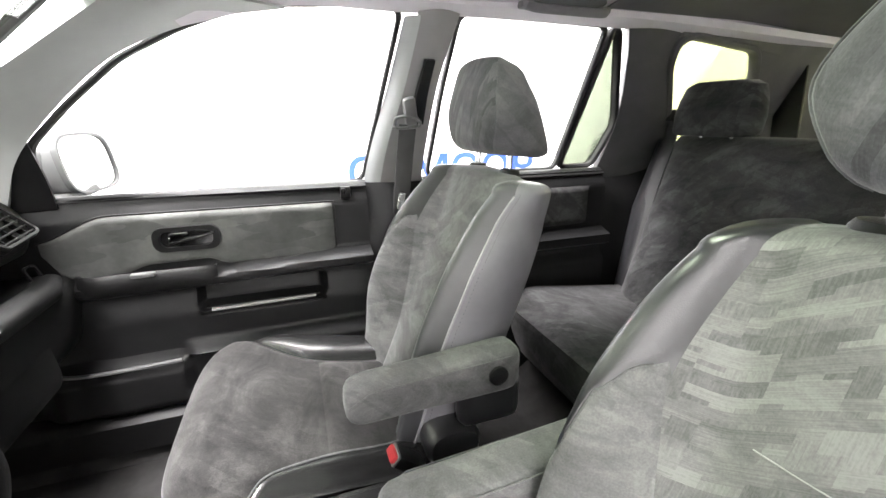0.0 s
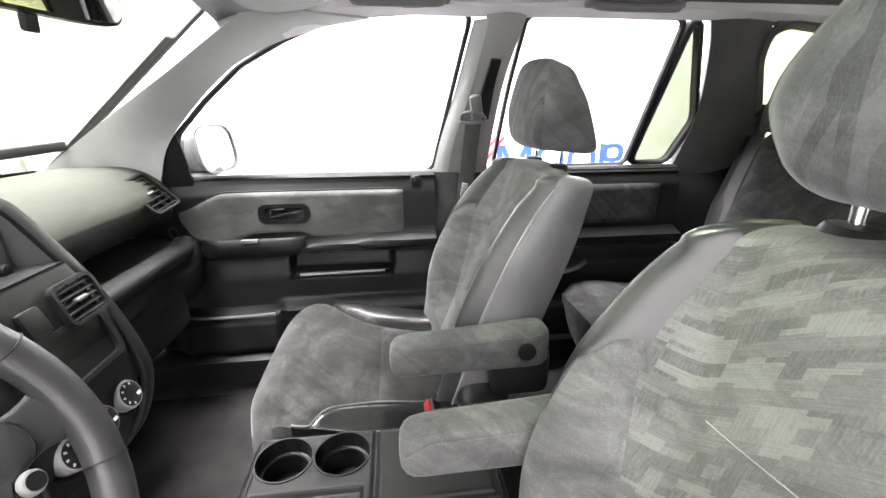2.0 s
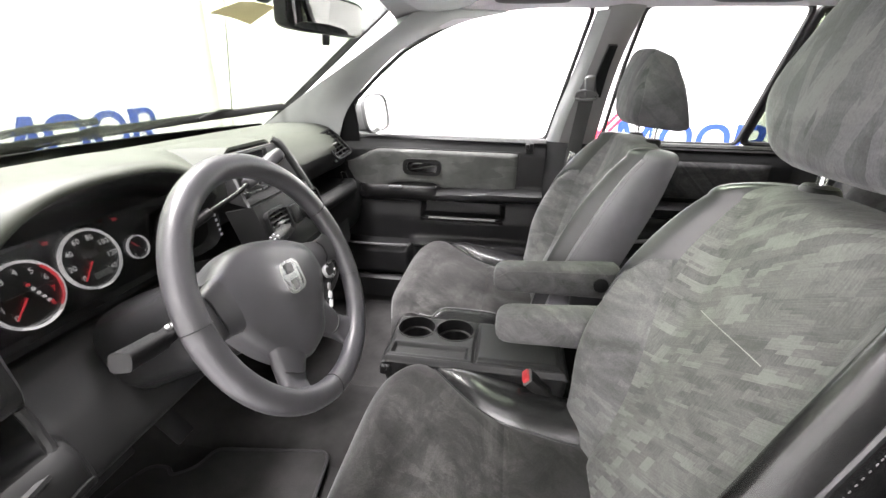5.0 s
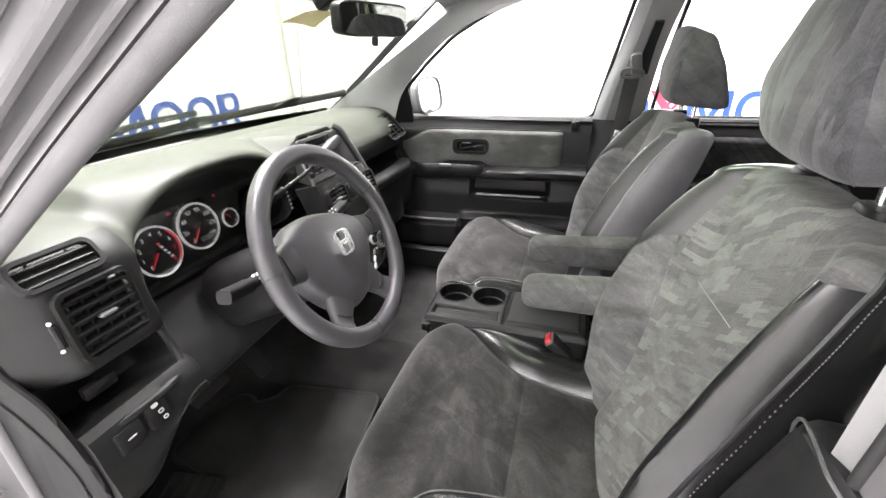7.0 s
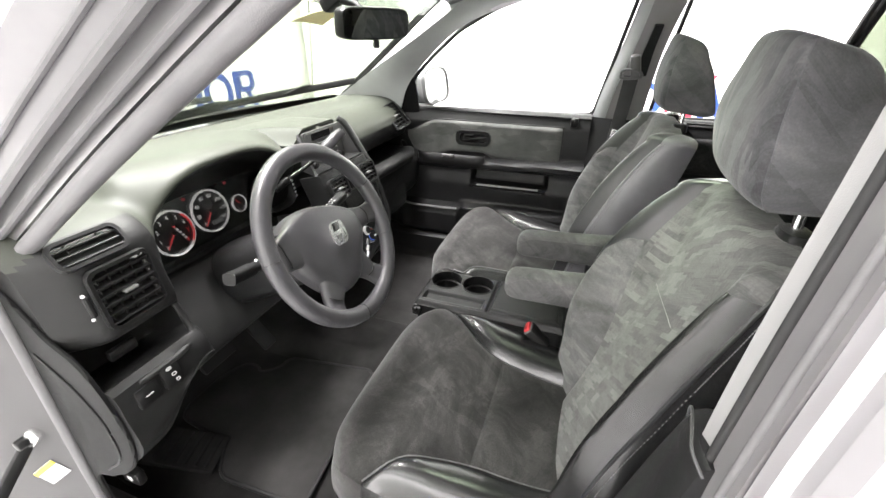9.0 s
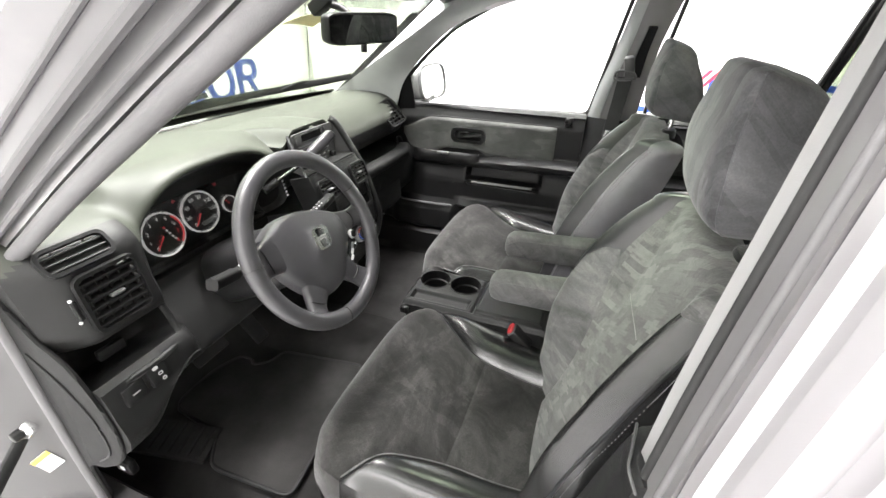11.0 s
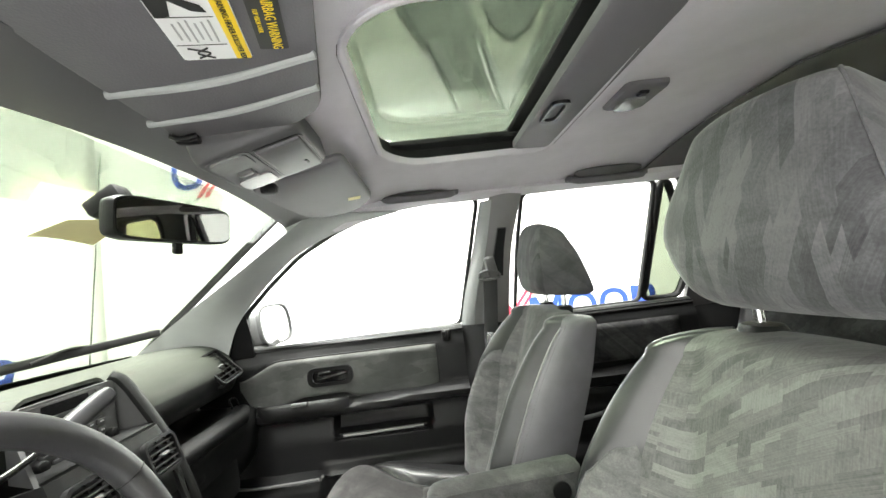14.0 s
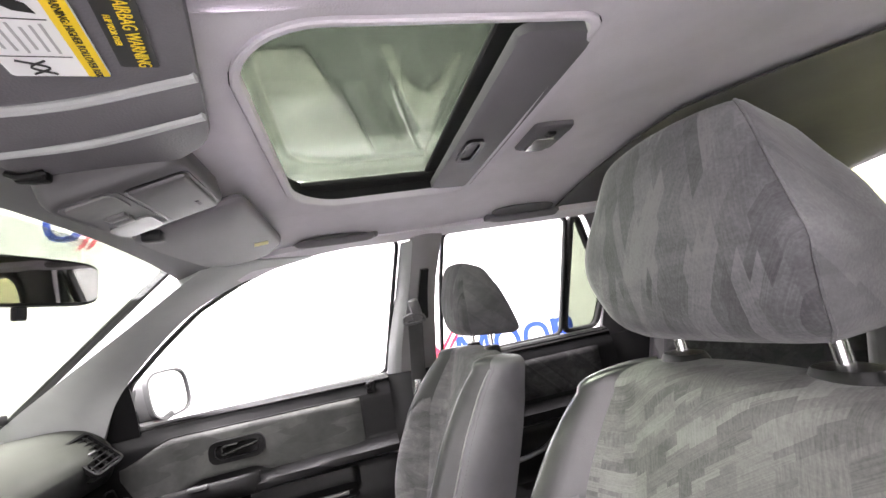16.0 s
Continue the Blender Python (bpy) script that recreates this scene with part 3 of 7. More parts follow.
# strip added over the liner's front edge, dark for the shade there
tagged(part("trim_header_shade", surf(lambda u, v: (-0.064 + (0.082 + 0.03 * abs(2 * v - 1)) * u, -0.52 + 1.04 * v, liner_z(-0.064 + (0.082 + 0.03 * abs(2 * v - 1)) * u, -0.52 + 1.04 * v) - 0.003), 8, 30, 0.003, 1), HEADER_SHADED), "added dark strip for the shade on the liner along the top of the windscreen", "header trim", kind="structure")


# added sheet below the liner: the shade over the rear bench as dark colour
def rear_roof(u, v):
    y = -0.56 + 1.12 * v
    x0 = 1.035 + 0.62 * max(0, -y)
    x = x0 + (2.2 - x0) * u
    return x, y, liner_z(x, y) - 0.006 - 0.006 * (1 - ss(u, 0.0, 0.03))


tagged(part("ceiling_rear_shade", surf(rear_roof, 40, 24, 0.004, 1), REARTRIM), "added dark sheet for the shade on the headliner over the rear bench", "headliner", kind="structure")

# outer roof skin, with the same opening left free
verts, faces = [], []
for layer in (0, 0.012):
    for x in xs:
        for y in ys:
            verts.append(V(x - 0.02, y * 1.08, liner_z(x, y) + 0.055 + layer))
for i in range(len(xs) - 1):
    for j in range(len(ys) - 1):
        if not inside(i, j):
            q = (i * w_ + j, i * w_ + j + 1, (i + 1) * w_ + j + 1, (i + 1) * w_ + j)
            faces += [q, tuple(half + k for k in reversed(q))]
tagged(part("roof_skin", (verts, faces), SILVER), "silver painted steel car roof", "car roof", kind="structure")


# pillars and rails, mirrored where both sides show
def a_pillar(side):
    inner = curve_pts([(-0.74, side * 0.80, 1.035), (-0.45, side * 0.665, 1.20), (-0.22, side * 0.555, 1.335), (-0.035, side * 0.487, 1.436), (0.03, side * 0.50, 1.458)], 20)
    outer = curve_pts([(-0.36, side * 0.735, 1.035), (-0.29, side * 0.70, 1.195), (-0.10, side * 0.63, 1.362), (0.09, side * 0.604, 1.440), (0.25, side * 0.602, 1.472)], 20)

    def f(u, v):
        k = u * 20
        i = min(int(k), 19)
        a = inner[i].lerp(inner[i + 1], k - i)
        b = outer[i].lerp(outer[i + 1], k - i)
        p = a.lerp(b, v if side > 0 else 0.70 + 0.30 * v)
        p.y -= side * 0.022 * math.sin(math.pi * v) * (1.0 if side > 0 else 0.3)
        return p
    return surf(f, 24, 10, 0.03, -side)


tagged(part("trim_front_pillar", a_pillar(1), PILLAR), "pale grey moulded trim on the windscreen pillar", "pillar trim", kind="structure")
tagged(part("trim_front_pillar", a_pillar(-1), PILLAR), "pale grey moulded trim on the windscreen pillar", "pillar trim", kind="structure")


def strip(path_a, path_b, th, flip=1, puff=0.0, n=24, m=6):
    a, b = curve_pts(path_a, n), curve_pts(path_b, n)

    def f(u, v):
        i = min(int(round(u * n)), n)
        p = a[i].lerp(b[i], v)
        p.y -= math.copysign(puff * math.sin(math.pi * v), p.y)
        return p
    return surf(f, n, m, th, flip)


def rail(side):
    return strip([(0.05, side * 0.60, 1.42), (0.26, side * 0.605, 1.474), (0.5, side * 0.617, 1.480), (0.9, side * 0.626, 1.484), (1.3, side * 0.63, 1.482), (2.2, side * 0.575, 1.44)],
                 [(0.02, side * 0.49, 1.452), (0.26, side * 0.55, 1.483), (0.5, side * 0.57, 1.492), (0.9, side * 0.575, 1.495), (1.3, side * 0.575, 1.495), (2.2, side * 0.52, 1.45)], 0.025, side, 0.008)


tagged(part("trim_roof_rail", rail(1), LINER), "grey cloth covered roof rail above the passenger windows", "roof rail", kind="structure")
tagged(part("trim_roof_rail", rail(-1), LINER), "grey cloth covered roof rail above the driver side", "roof rail", kind="structure")


# passenger middle pillar
tagged(part("trim_middle_pillar", strip([PS(0.455, 0.95, 0.03), PS(0.475, 1.1, 0.035), PS(0.515, 1.3, 0.035), PS(0.55, 1.47, 0.025)],
                                        [PS(0.60, 0.95, 0.03), PS(0.60, 1.1, 0.035), PS(0.615, 1.3, 0.035), PS(0.655, 1.47, 0.025)], 0.035, 1, 0.015), PILLAR_GREY),
       "grey moulded trim on the middle pillar", "pillar trim", kind="structure")
tagged(part("trim_pillar_edge", strip([PS(0.425, 1.035, 0.012), PS(0.447, 1.15, 0.015), PS(0.485, 1.3, 0.015), PS(0.518, 1.45, 0.01)],
                                      [PS(0.47, 1.035, 0.04), PS(0.487, 1.15, 0.045), PS(0.525, 1.3, 0.045), PS(0.555, 1.45, 0.03)], 0.01, 1, 0.004), PILLAR),
       "pale grey front edge of the middle pillar", "pillar trim", kind="structure")
tagged(part("trim_pillar_base", strip([V(0.385, 0.74, 0.42), V(0.39, 0.74, 0.65), V(0.40, 0.75, 0.9), PS(0.415, 1.045, 0.03)],
                                      [V(0.60, 0.735, 0.42), V(0.60, 0.735, 0.65), V(0.60, 0.745, 0.9), PS(0.60, 1.04, 0.035)], 0.03, 1, 0.02), DARK),
       "charcoal lower cover of the middle pillar", "pillar trim", kind="structure")

# passenger rear pillar and cargo wall round the side window
CW = [(1.50, 1.13), (1.44, 1.25), (1.365, 1.37), (1.355, 1.43), (1.40, 1.452), (1.66, 1.425), (1.70, 1.38), (1.76, 1.28), (1.84, 1.13)]
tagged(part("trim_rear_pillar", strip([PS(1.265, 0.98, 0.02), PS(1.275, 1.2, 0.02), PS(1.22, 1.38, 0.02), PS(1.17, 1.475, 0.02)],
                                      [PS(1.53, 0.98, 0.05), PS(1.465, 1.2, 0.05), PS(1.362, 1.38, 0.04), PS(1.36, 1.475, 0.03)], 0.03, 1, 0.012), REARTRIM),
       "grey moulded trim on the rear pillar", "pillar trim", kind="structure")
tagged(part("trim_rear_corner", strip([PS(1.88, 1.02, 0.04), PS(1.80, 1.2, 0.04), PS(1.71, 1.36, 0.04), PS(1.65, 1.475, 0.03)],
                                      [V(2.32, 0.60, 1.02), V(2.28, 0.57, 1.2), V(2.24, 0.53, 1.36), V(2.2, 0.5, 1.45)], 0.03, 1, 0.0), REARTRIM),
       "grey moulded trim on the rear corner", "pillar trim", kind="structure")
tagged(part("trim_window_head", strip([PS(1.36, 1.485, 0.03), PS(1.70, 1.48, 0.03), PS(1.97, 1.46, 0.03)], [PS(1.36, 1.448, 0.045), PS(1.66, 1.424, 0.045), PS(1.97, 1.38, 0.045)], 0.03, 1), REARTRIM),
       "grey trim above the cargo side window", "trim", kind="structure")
tagged(part("wall_cargo", strip([PS(1.27, 1.0, 0.03), PS(1.6, 1.10, 0.04), PS(1.97, 1.12, 0.04), V(2.3, 0.6, 1.1)],
                                [V(1.27, 0.72, 0.40), V(1.6, 0.66, 0.40), V(1.97, 0.66, 0.40), V(2.3, 0.6, 0.40)], 0.03, 1), DARK),
       "charcoal moulded cargo side wall", "side trim", kind="structure")
tagged(part("wall_cargo", strip([PS(1.27, 1.0, 0.03, -1), PS(1.6, 1.10, 0.04, -1), PS(1.97, 1.12, 0.04, -1), V(2.3, -0.6, 1.1)],
                                [V(1.27, -0.72, 0.40), V(1.6, -0.66, 0.40), V(1.97, -0.66, 0.40), V(2.3, -0.6, 0.40)], 0.03, -1), DARK),
       "charcoal moulded cargo side wall", "side trim", kind="structure")


def pane(name, corners, material, label, inn=0.0, side=1, th=0.004):
    outline = curve_closed(corners, 6)
    c = V(0, 0, 0)
    pts = [PS(x, z, inn, side) for x, z in outline]
    for p in pts:
        c += p / len(pts)
    n = len(pts)
    verts = pts + [p + V(0, side * th, 0) for p in pts] + [c, c + V(0, side * th, 0)]
    faces = []
    for i in range(n):
        j = (i + 1) % n
        faces += [(i, j, 2 * n), (n + j, n + i, 2 * n + 1), (i, n + i, n + j, j)]
    ob = part(name, (verts, faces), material)
    ob.visible_shadow = False
    return tagged(ob, label, "window", kind="structure")


def curve_closed(corners, n):
    """An outline with straight sides and softened corners."""
    out = []
    c = [Vector((*p, 0)) for p in corners]
    for i, p in enumerate(c):
        a, b = c[i - 1], c[(i + 1) % len(c)]
        r = min(0.03, (a - p).length * 0.45, (b - p).length * 0.45)
        s, e = p + (a - p).normalized() * r, p + (b - p).normalized() * r
        for k in range(n + 1):
            f = k / n
            q = s * (1 - f) ** 2 + p * 2 * f * (1 - f) + e * f * f
            out.append((q.x, q.y))
    return out


def frame_line(name, corners, r, material, label, inn=0.0, side=1):
    outline = curve_closed(corners, 5)
    pts = [PS(x, z, inn, side) for x, z in outline]
    ob = part(name, sweep(pts, oval(r, r * 1.6, 8, 2.4), V(0, 1, 0), True), material)
    return tagged(ob, label, "window seal", kind="structure")


FW = [(-0.315, 1.045), (-0.29, 1.165), (-0.186, 1.255), (-0.075, 1.34), (0.05, 1.402), (0.145, 1.436), (0.235, 1.455), (0.39, 1.467), (0.512, 1.467), (0.425, 1.045)]
RW = [(0.625, 1.05), (0.64, 1.30), (0.66, 1.468), (1.115, 1.468), (1.10, 1.05)]
QG = [(1.115, 1.055), (1.135, 1.46), (1.16, 1.455), (1.285, 1.20), (1.25, 1.055)]
pane("window_1", FW, PANE, "clear front passenger door window")
pane("window_2", RW, PANE, "clear rear passenger door window")
pane("window_3", QG, PRIVACY, "small green tinted quarter window")
pane("window_4", CW, REARGLASS, "yellowish tinted cargo side window", 0.02)
frame_line("trim_window_seal", FW, 0.007, RUBBER, "black rubber seal round the front passenger window")
frame_line("trim_window_seal", RW, 0.007, RUBBER, "black rubber seal round the rear passenger window")
frame_line("trim_window_seal", QG, 0.010, RUBBER, "black rubber seal round the quarter window")
frame_line("trim_window_seal", CW, 0.012, REARTRIM, "grey edge round the cargo window", 0.035)


# windscreen and the ledge below it
def shield_f(u, v):
    y = -1 + 2 * v
    y *= 1.16 if y < 0 else 1.0
    top = V(-0.07 - 0.05 * (1 - abs(y) ** 2), 0.50 * y, 1.462 + 0.02 * (1 - y * y))
    bot = V(-0.74 - 0.16 * (1 - abs(y) ** 2), 0.80 * y, 1.03)
    p = bot.lerp(top, u)
    return p


ws = part("window_windscreen", surf(shield_f, 8, 24, 0.005), SHIELD)
ws.visible_shadow = False
tagged(ws, "lightly tinted laminated windscreen", "windscreen", kind="structure")
band = part("window_shade_band", surf(lambda u, v: Vector(shield_f(0.84 + 0.155 * u, 0.01 + 0.98 * v)) + V(0.006, 0, -0.008), 4, 24, 0.001), SHADEBAND)
band.visible_shadow = False
tagged(band, "grey tinted band along the top of the windscreen", "windscreen band", kind="structure")
tagged(part("trim_windscreen_edge", sweep([V(*shield_f(i / 20, 1)) for i in range(21)], oval(0.012, 0.006, 8), V(0, 1, 0)), RUBBER), "black rubber edge of the windscreen", "seal", kind="structure")


def frit_f(u, v):
    p = Vector(shield_f(0.02 + 0.075 * u, 0.02 + 0.96 * v))
    return p + V(0.004, 0, 0.006)


tagged(part("trim_frit_band", surf(frit_f, 3, 30, 0.002), MATTE), "black band along the foot of the windscreen", "windscreen edge", kind="structure")


def cowl_f(u, v):
    y = -1 + 2 * v
    x = -0.98 + 0.22 * u - 0.16 * (1 - y * y) * (0.4 + 0.6 * u)
    return x, 0.82 * y, 1.0 + 0.02 * u - 0.012 * math.sin(3.14 * u)


tagged(part("trim_cowl", surf(cowl_f, 6, 24, 0.02), BLACK), "black plastic cowl grille under the windscreen", "cowl", kind="structure")


def hood_f(u, v):
    y = -1 + 2 * v
    x = -1.85 + 0.86 * u - 0.10 * (1 - y * y)
    return x, 0.82 * y, 0.86 + 0.16 * u - 0.03 * y ** 4 - 0.10 * (1 - u) ** 4


tagged(part("bonnet", surf(hood_f, 12, 16, 0.02), SILVER), "silver painted car bonnet", "bonnet", kind="structure")


# passenger doors: outer skin, inner trim
def skin(x0, x1, z0, z1, side, extra=0.05):
    def f(u, v):
        x = x0 + (x1 - x0) * u
        z = z0 + (z1 - z0) * v
        return x, side * (ysill(x) + extra + 0.03 * math.sin(math.pi * min(1, v * 1.05)) - 0.02 * (1 - v)), z
    return surf(f, 16, 12, 0.012, -side)


def trim_y(x, z):
    """Inner face of the front door: how far it stands from the middle of the car."""
    y = 0.738 - 0.03 * ss(-x, 0.15, 0.45) + 0.02 * ss(z, 0.99, 1.04)
    rise = 0.015 * ss(x, -0.1, 0.4)
    ridge = bump(z, 0.818 + rise, 0.836 + rise, 0.022) * ss(x, -0.34, -0.22)
    y -= 0.05 * ridge
    y -= 0.022 * (1 - ss(z, 0.72, 0.80)) * ss(x, -0.32, -0.22)
    y += 0.040 * bump(x, -0.025, 0.275, 0.02) * bump(z, 0.755, 0.79, 0.016)
    y -= 0.016 * bump(x, -0.025, 0.275, 0.015) * bump(z, 0.736, 0.742, 0.010)
    low = 1 - ss(z, 0.63, 0.665)
    y -= 0.045 * low * ss(x, -0.10, -0.05)
    y -= 0.055 * (1 - ss(z, 0.60, 0.645)) * (1 - ss(x, -0.10, -0.05)) * ss(x, -0.44, -0.34)
    y -= 0.014 * bump(z, 0.622, 0.632, 0.010) * bump(x, -0.36, -0.09, 0.03)
    y += 0.022 * bump(x, -0.06, 0.25, 0.03) * bump(z, 0.55, 0.62, 0.018)
    y += 0.05 * (1 - ss(z, 0.46, 0.52))
    return y


def door_panel(u, v):
    x = -0.46 + 0.885 * u
    z = 0.46 + (SILL - 0.46) * v
    return x, trim_y(x, z), z


door = thing("door_1", "closed front passenger door with grey cloth insert and dark trim", "car door", (0, 0.74, 0.45), kind="structure")
part("outer_skin", skin(-0.48, 0.43, 0.42, 1.04, 1), SILVER, door, "silver painted steel")
part("trim_panel", surf(door_panel, 110, 90, 0.02, -1), DARK, door)
part("sill_cap", surf(lambda u, v: (-0.40 + 0.825 * u, trim_y(-0.4 + 0.825 * u, 1.03) - 0.006 + v * (ysill(-0.4 + 0.825 * u) - trim_y(-0.4 + 0.825 * u, 1.03)), 1.03 + 0.022 * math.sin(math.pi * (0.15 + 0.6 * v))), 30, 6, 0.01, -1), DARK, door)


def insert_outline(x):
    top = 1.003 - 0.0 * x - 0.05 * (1 - ss(x, -0.34, -0.20))
    bot = smooth_table(x, [(-0.34, 0.93), (-0.29, 0.86), (-0.24, 0.835), (-0.12, 0.872), (0.0, 0.874), (0.06, 0.85), (0.34, 0.842)])
    return bot, top


def insert_f(u, v):
    x = -0.335 + 0.665 * u
    b, t = insert_outline(x)
    z = b + (t - b) * v
    e = min(u, 1 - u, 0.06) / 0.06 * min(v, 1 - v, 0.1) / 0.1
    return x, trim_y(x, max(z, 0.875)) + 0.002 - 0.010 * e ** 0.5, z


part("cloth_insert", surf(insert_f, 60, 24, 0.012, -1), CLOTH_DOOR, door, "brushed grey cloth")
edge = [V(*insert_f(i / 40, 1)) for i in range(41)] + [V(*insert_f(1, 1 - i / 12)) for i in range(1, 12)]
part("insert_welt", sweep([p - V(0, 0.001, 0) for p in edge], circle(0.003, 6), V(0, 1, 0)), BLACK, door)
# inner handle
h0 = V(-0.035, trim_y(-0.03, 0.94), 0.937)
part("handle_bezel", ring_plate(rounded(0.150, 0.062, 0.024), rounded(0.118, 0.040, 0.017), 0.012, basis(h0 - V(0, 0.020, 0), (-1, 0, 0), (0, 0, 1))), BLACK, door)
part("handle_cup", plate(rounded(0.122, 0.044, 0.016), 0.003, basis(h0 - V(0, 0.011, 0), (-1, 0, 0), (0, 0, 1))), GLOSSY, door)
lever = part("handle_lever", tube([(0.028, h0.y - 0.016, 0.951), (0.024, h0.y - 0.028, 0.948), (0.005, h0.y - 0.032, 0.944), (-0.03, h0.y - 0.030, 0.938), (-0.068, h0.y - 0.026, 0.930), (-0.072, h0.y - 0.024, 0.942), (-0.066, h0.y - 0.024, 0.951), (-0.03, h0.y - 0.026, 0.953)], 0.0034, 30), GLOSSY, door, "glossy dark lever")
# lock knob
part("lock_slot", rbox(0.028, 0.012, 0.034, 0.004, 2, Matrix.Translation((0.365, 0.742, 1.024))), BLACK, door)
part("lock_knob", rbox(0.014, 0.014, 0.016, 0.004, 2, Matrix.Translation((0.358, 0.733, 1.03))), BLACK, door)
# pull cup and switch
part("pull_cup", surf(lambda u, v: (-0.275 + 0.30 * u, trim_y(-0.275 + 0.3 * u, 0.83) + 0.004 - 0.014 * (math.sin(math.pi * v) * ss(u, 0.0, 0.25) * (1 - ss(u, 0.8, 1.0))) ** 0.5, 0.815 + 0.055 * v), 36, 12, 0.012, -1), BLACK, door)
part("window_switch", rbox(0.05, 0.018, 0.010, 0.003, 2, Matrix.Translation((-0.13, 0.675, 0.868))), SATIN, door)
part("sail_panel", strip([(-0.46, 0.715, 1.03), (-0.40, 0.70, 1.10), (-0.315, 0.678, 1.185)], [(-0.285, 0.748, 1.03), (-0.283, 0.728, 1.10), (-0.283, 0.69, 1.19)], 0.012, -1), BLACK, door)

part("pocket_lip", sweep([V(x, trim_y(0.12, 0.742) - 0.004, 0.744 + 0.012 * (x + 0.01)) for x in (-0.005, 0.06, 0.13, 0.20, 0.258)], oval(0.006, 0.0045, 10, 2.6), V(0, 0, 1)), SILVERY, door, "satin grey lip of the pull pocket")
# thin paler lip added as the highlight along the lower pocket's top edge
part("step_highlight", sweep(curve_pts([(-0.385, 0.700, 0.640), (-0.352, 0.682, 0.630), (-0.29, 0.666, 0.629), (-0.18, 0.662, 0.631), (-0.085, 0.664, 0.634)], 24), oval(0.006, 0.004, 10, 2.6), V(0, 0, 1)), SATIN, door, "grey lip for the highlight on the edge of the lower pocket")

# outside mirror
mir = thing("side_mirror", "silver door mirror seen through the front passenger window", "mirror", (-0.25, 0.87, 1.06))
MB = basis((-0.268, 0.880, 1.118), (0.13, 0.99, 0.0), (-0.14, 0, 1))
part("bezel", ring_plate(oval(0.113, 0.074, 28, 3.6), oval(0.107, 0.068, 28, 3.6), 0.018, MB), REARTRIM, mir, "dark edge round the glass")
part("shell", loft([[MB @ V(a * k, b * k, -0.005 - d) for a, b in oval(0.112, 0.073, 28, 3.6)] for k, d in ((1.0, -0.012), (1.04, 0.0), (1.02, 0.03), (0.9, 0.06), (0.6, 0.085), (0.2, 0.095))]), FRAME_SHADED, mir)
part("arm", rbox(0.055, 0.075, 0.105, 0.015, 3, Matrix.Translation((-0.325, 0.800, 1.112)) @ pose(0, 0, 0, 0, 8, -15)), FRAME_SHADED, mir)
part("mirror_glass", plate(oval(0.108, 0.069, 28, 3.6), 0.004, MB @ Matrix.Translation((0, 0, 0.0085))), MIRROR, mir, "silvered glass")
part("foot", sweep([V(-0.30, 0.755, 1.040), V(-0.285, 0.80, 1.045), V(-0.27, 0.87, 1.055)], oval(0.03, 0.014, 12), V(0, 0, 1)), JAMB_SHADED, mir)


# rear passenger door
def trim2_y(x, z):
    y = 0.745 + 0.02 * ss(z, 0.99, 1.04)
    y -= 0.05 * bump(z, 0.80, 0.83, 0.02) * ss(x, 0.64, 0.70)
    y -= 0.03 * (1 - ss(z, 0.72, 0.78))
    y -= 0.05 * (1 - ss(z, 0.60, 0.63))
    return y


door2 = thing("door_2", "closed rear passenger door with dark cloth insert", "car door", (0.95, 0.75, 0.45), kind="structure")
part("outer_skin", skin(0.44, 1.30, 0.42, 1.04, 1), SILVER, door2, "silver painted steel")
part("trim_panel", surf(lambda u, v: (0.605 + 0.655 * u, trim2_y(0.605 + 0.655 * u, 0.46 + 0.585 * v), 0.46 + 0.585 * v), 50, 60, 0.02, -1), DARK, door2)
part("sill_cap", surf(lambda u, v: (0.60 + 0.66 * u, 0.758 + v * 0.07, 1.035 + 0.018 * math.sin(math.pi * v)), 20, 6, 0.01, -1), BLACK, door2)
part("cloth_insert", surf(lambda u, v: (0.64 + 0.56 * u, trim2_y(0.64 + 0.56 * u, 0.9) + 0.004 - 0.012 * (min(u, 1 - u, 0.06) / 0.06 * min(v, 1 - v, 0.1) / 0.1) ** 0.5, 0.86 + 0.14 * v), 24, 12, 0.012, -1), CLOTH_REAR, door2, "brushed grey cloth")
part("handle", tube([(0.72, 0.72, 0.70), (0.78, 0.69, 0.705), (0.88, 0.69, 0.72), (0.94, 0.72, 0.735)], 0.008, 16), SATIN, door2)

# sills and outer body on the passenger side
tagged(part("sill_cover", sweep([V(-0.62, 0.70, 0.45), V(-0.3, 0.70, 0.45), V(1.2, 0.70, 0.45)], [(-0.05, -0.05), (0.05, -0.05), (0.05, 0.03), (0.03, 0.045), (-0.04, 0.045), (-0.05, 0.03)]), BLACK), "black plastic cover along the passenger sill", "sill", kind="structure")
tagged(part("wall_fender", surf(lambda u, v: (-1.8 + 1.3 * u, 0.80 + 0.05 * math.sin(3.14 * v), 0.45 + (0.45 + 0.1 * u) * v), 10, 8, 0.01, -1), SILVER), "silver painted passenger front wing", "wing", kind="structure")
tagged(part("wall_quarter", skin(1.31, 2.3, 0.45, 1.08, 1), SILVER), "silver painted rear quarter panel", "body panel", kind="structure")
tagged(part("wall_tail", strip([V(2.36, -0.75, 0.45), V(2.40, 0, 0.45), V(2.36, 0.75, 0.45)], [V(2.33, -0.72, 1.05), V(2.37, 0, 1.05), V(2.33, 0.72, 1.05)], 0.03, 1, 0), DARK), "dark lower trim of the tailgate", "tailgate", kind="structure")


def tail_f(u, v):
    y = -1 + 2 * v
    a, b = V(2.38 - 0.04 * y * y, 0.68 * y, 1.05), V(2.2 - 0.04 * y * y, 0.55 * y, 1.46)
    return a.lerp(b, u)


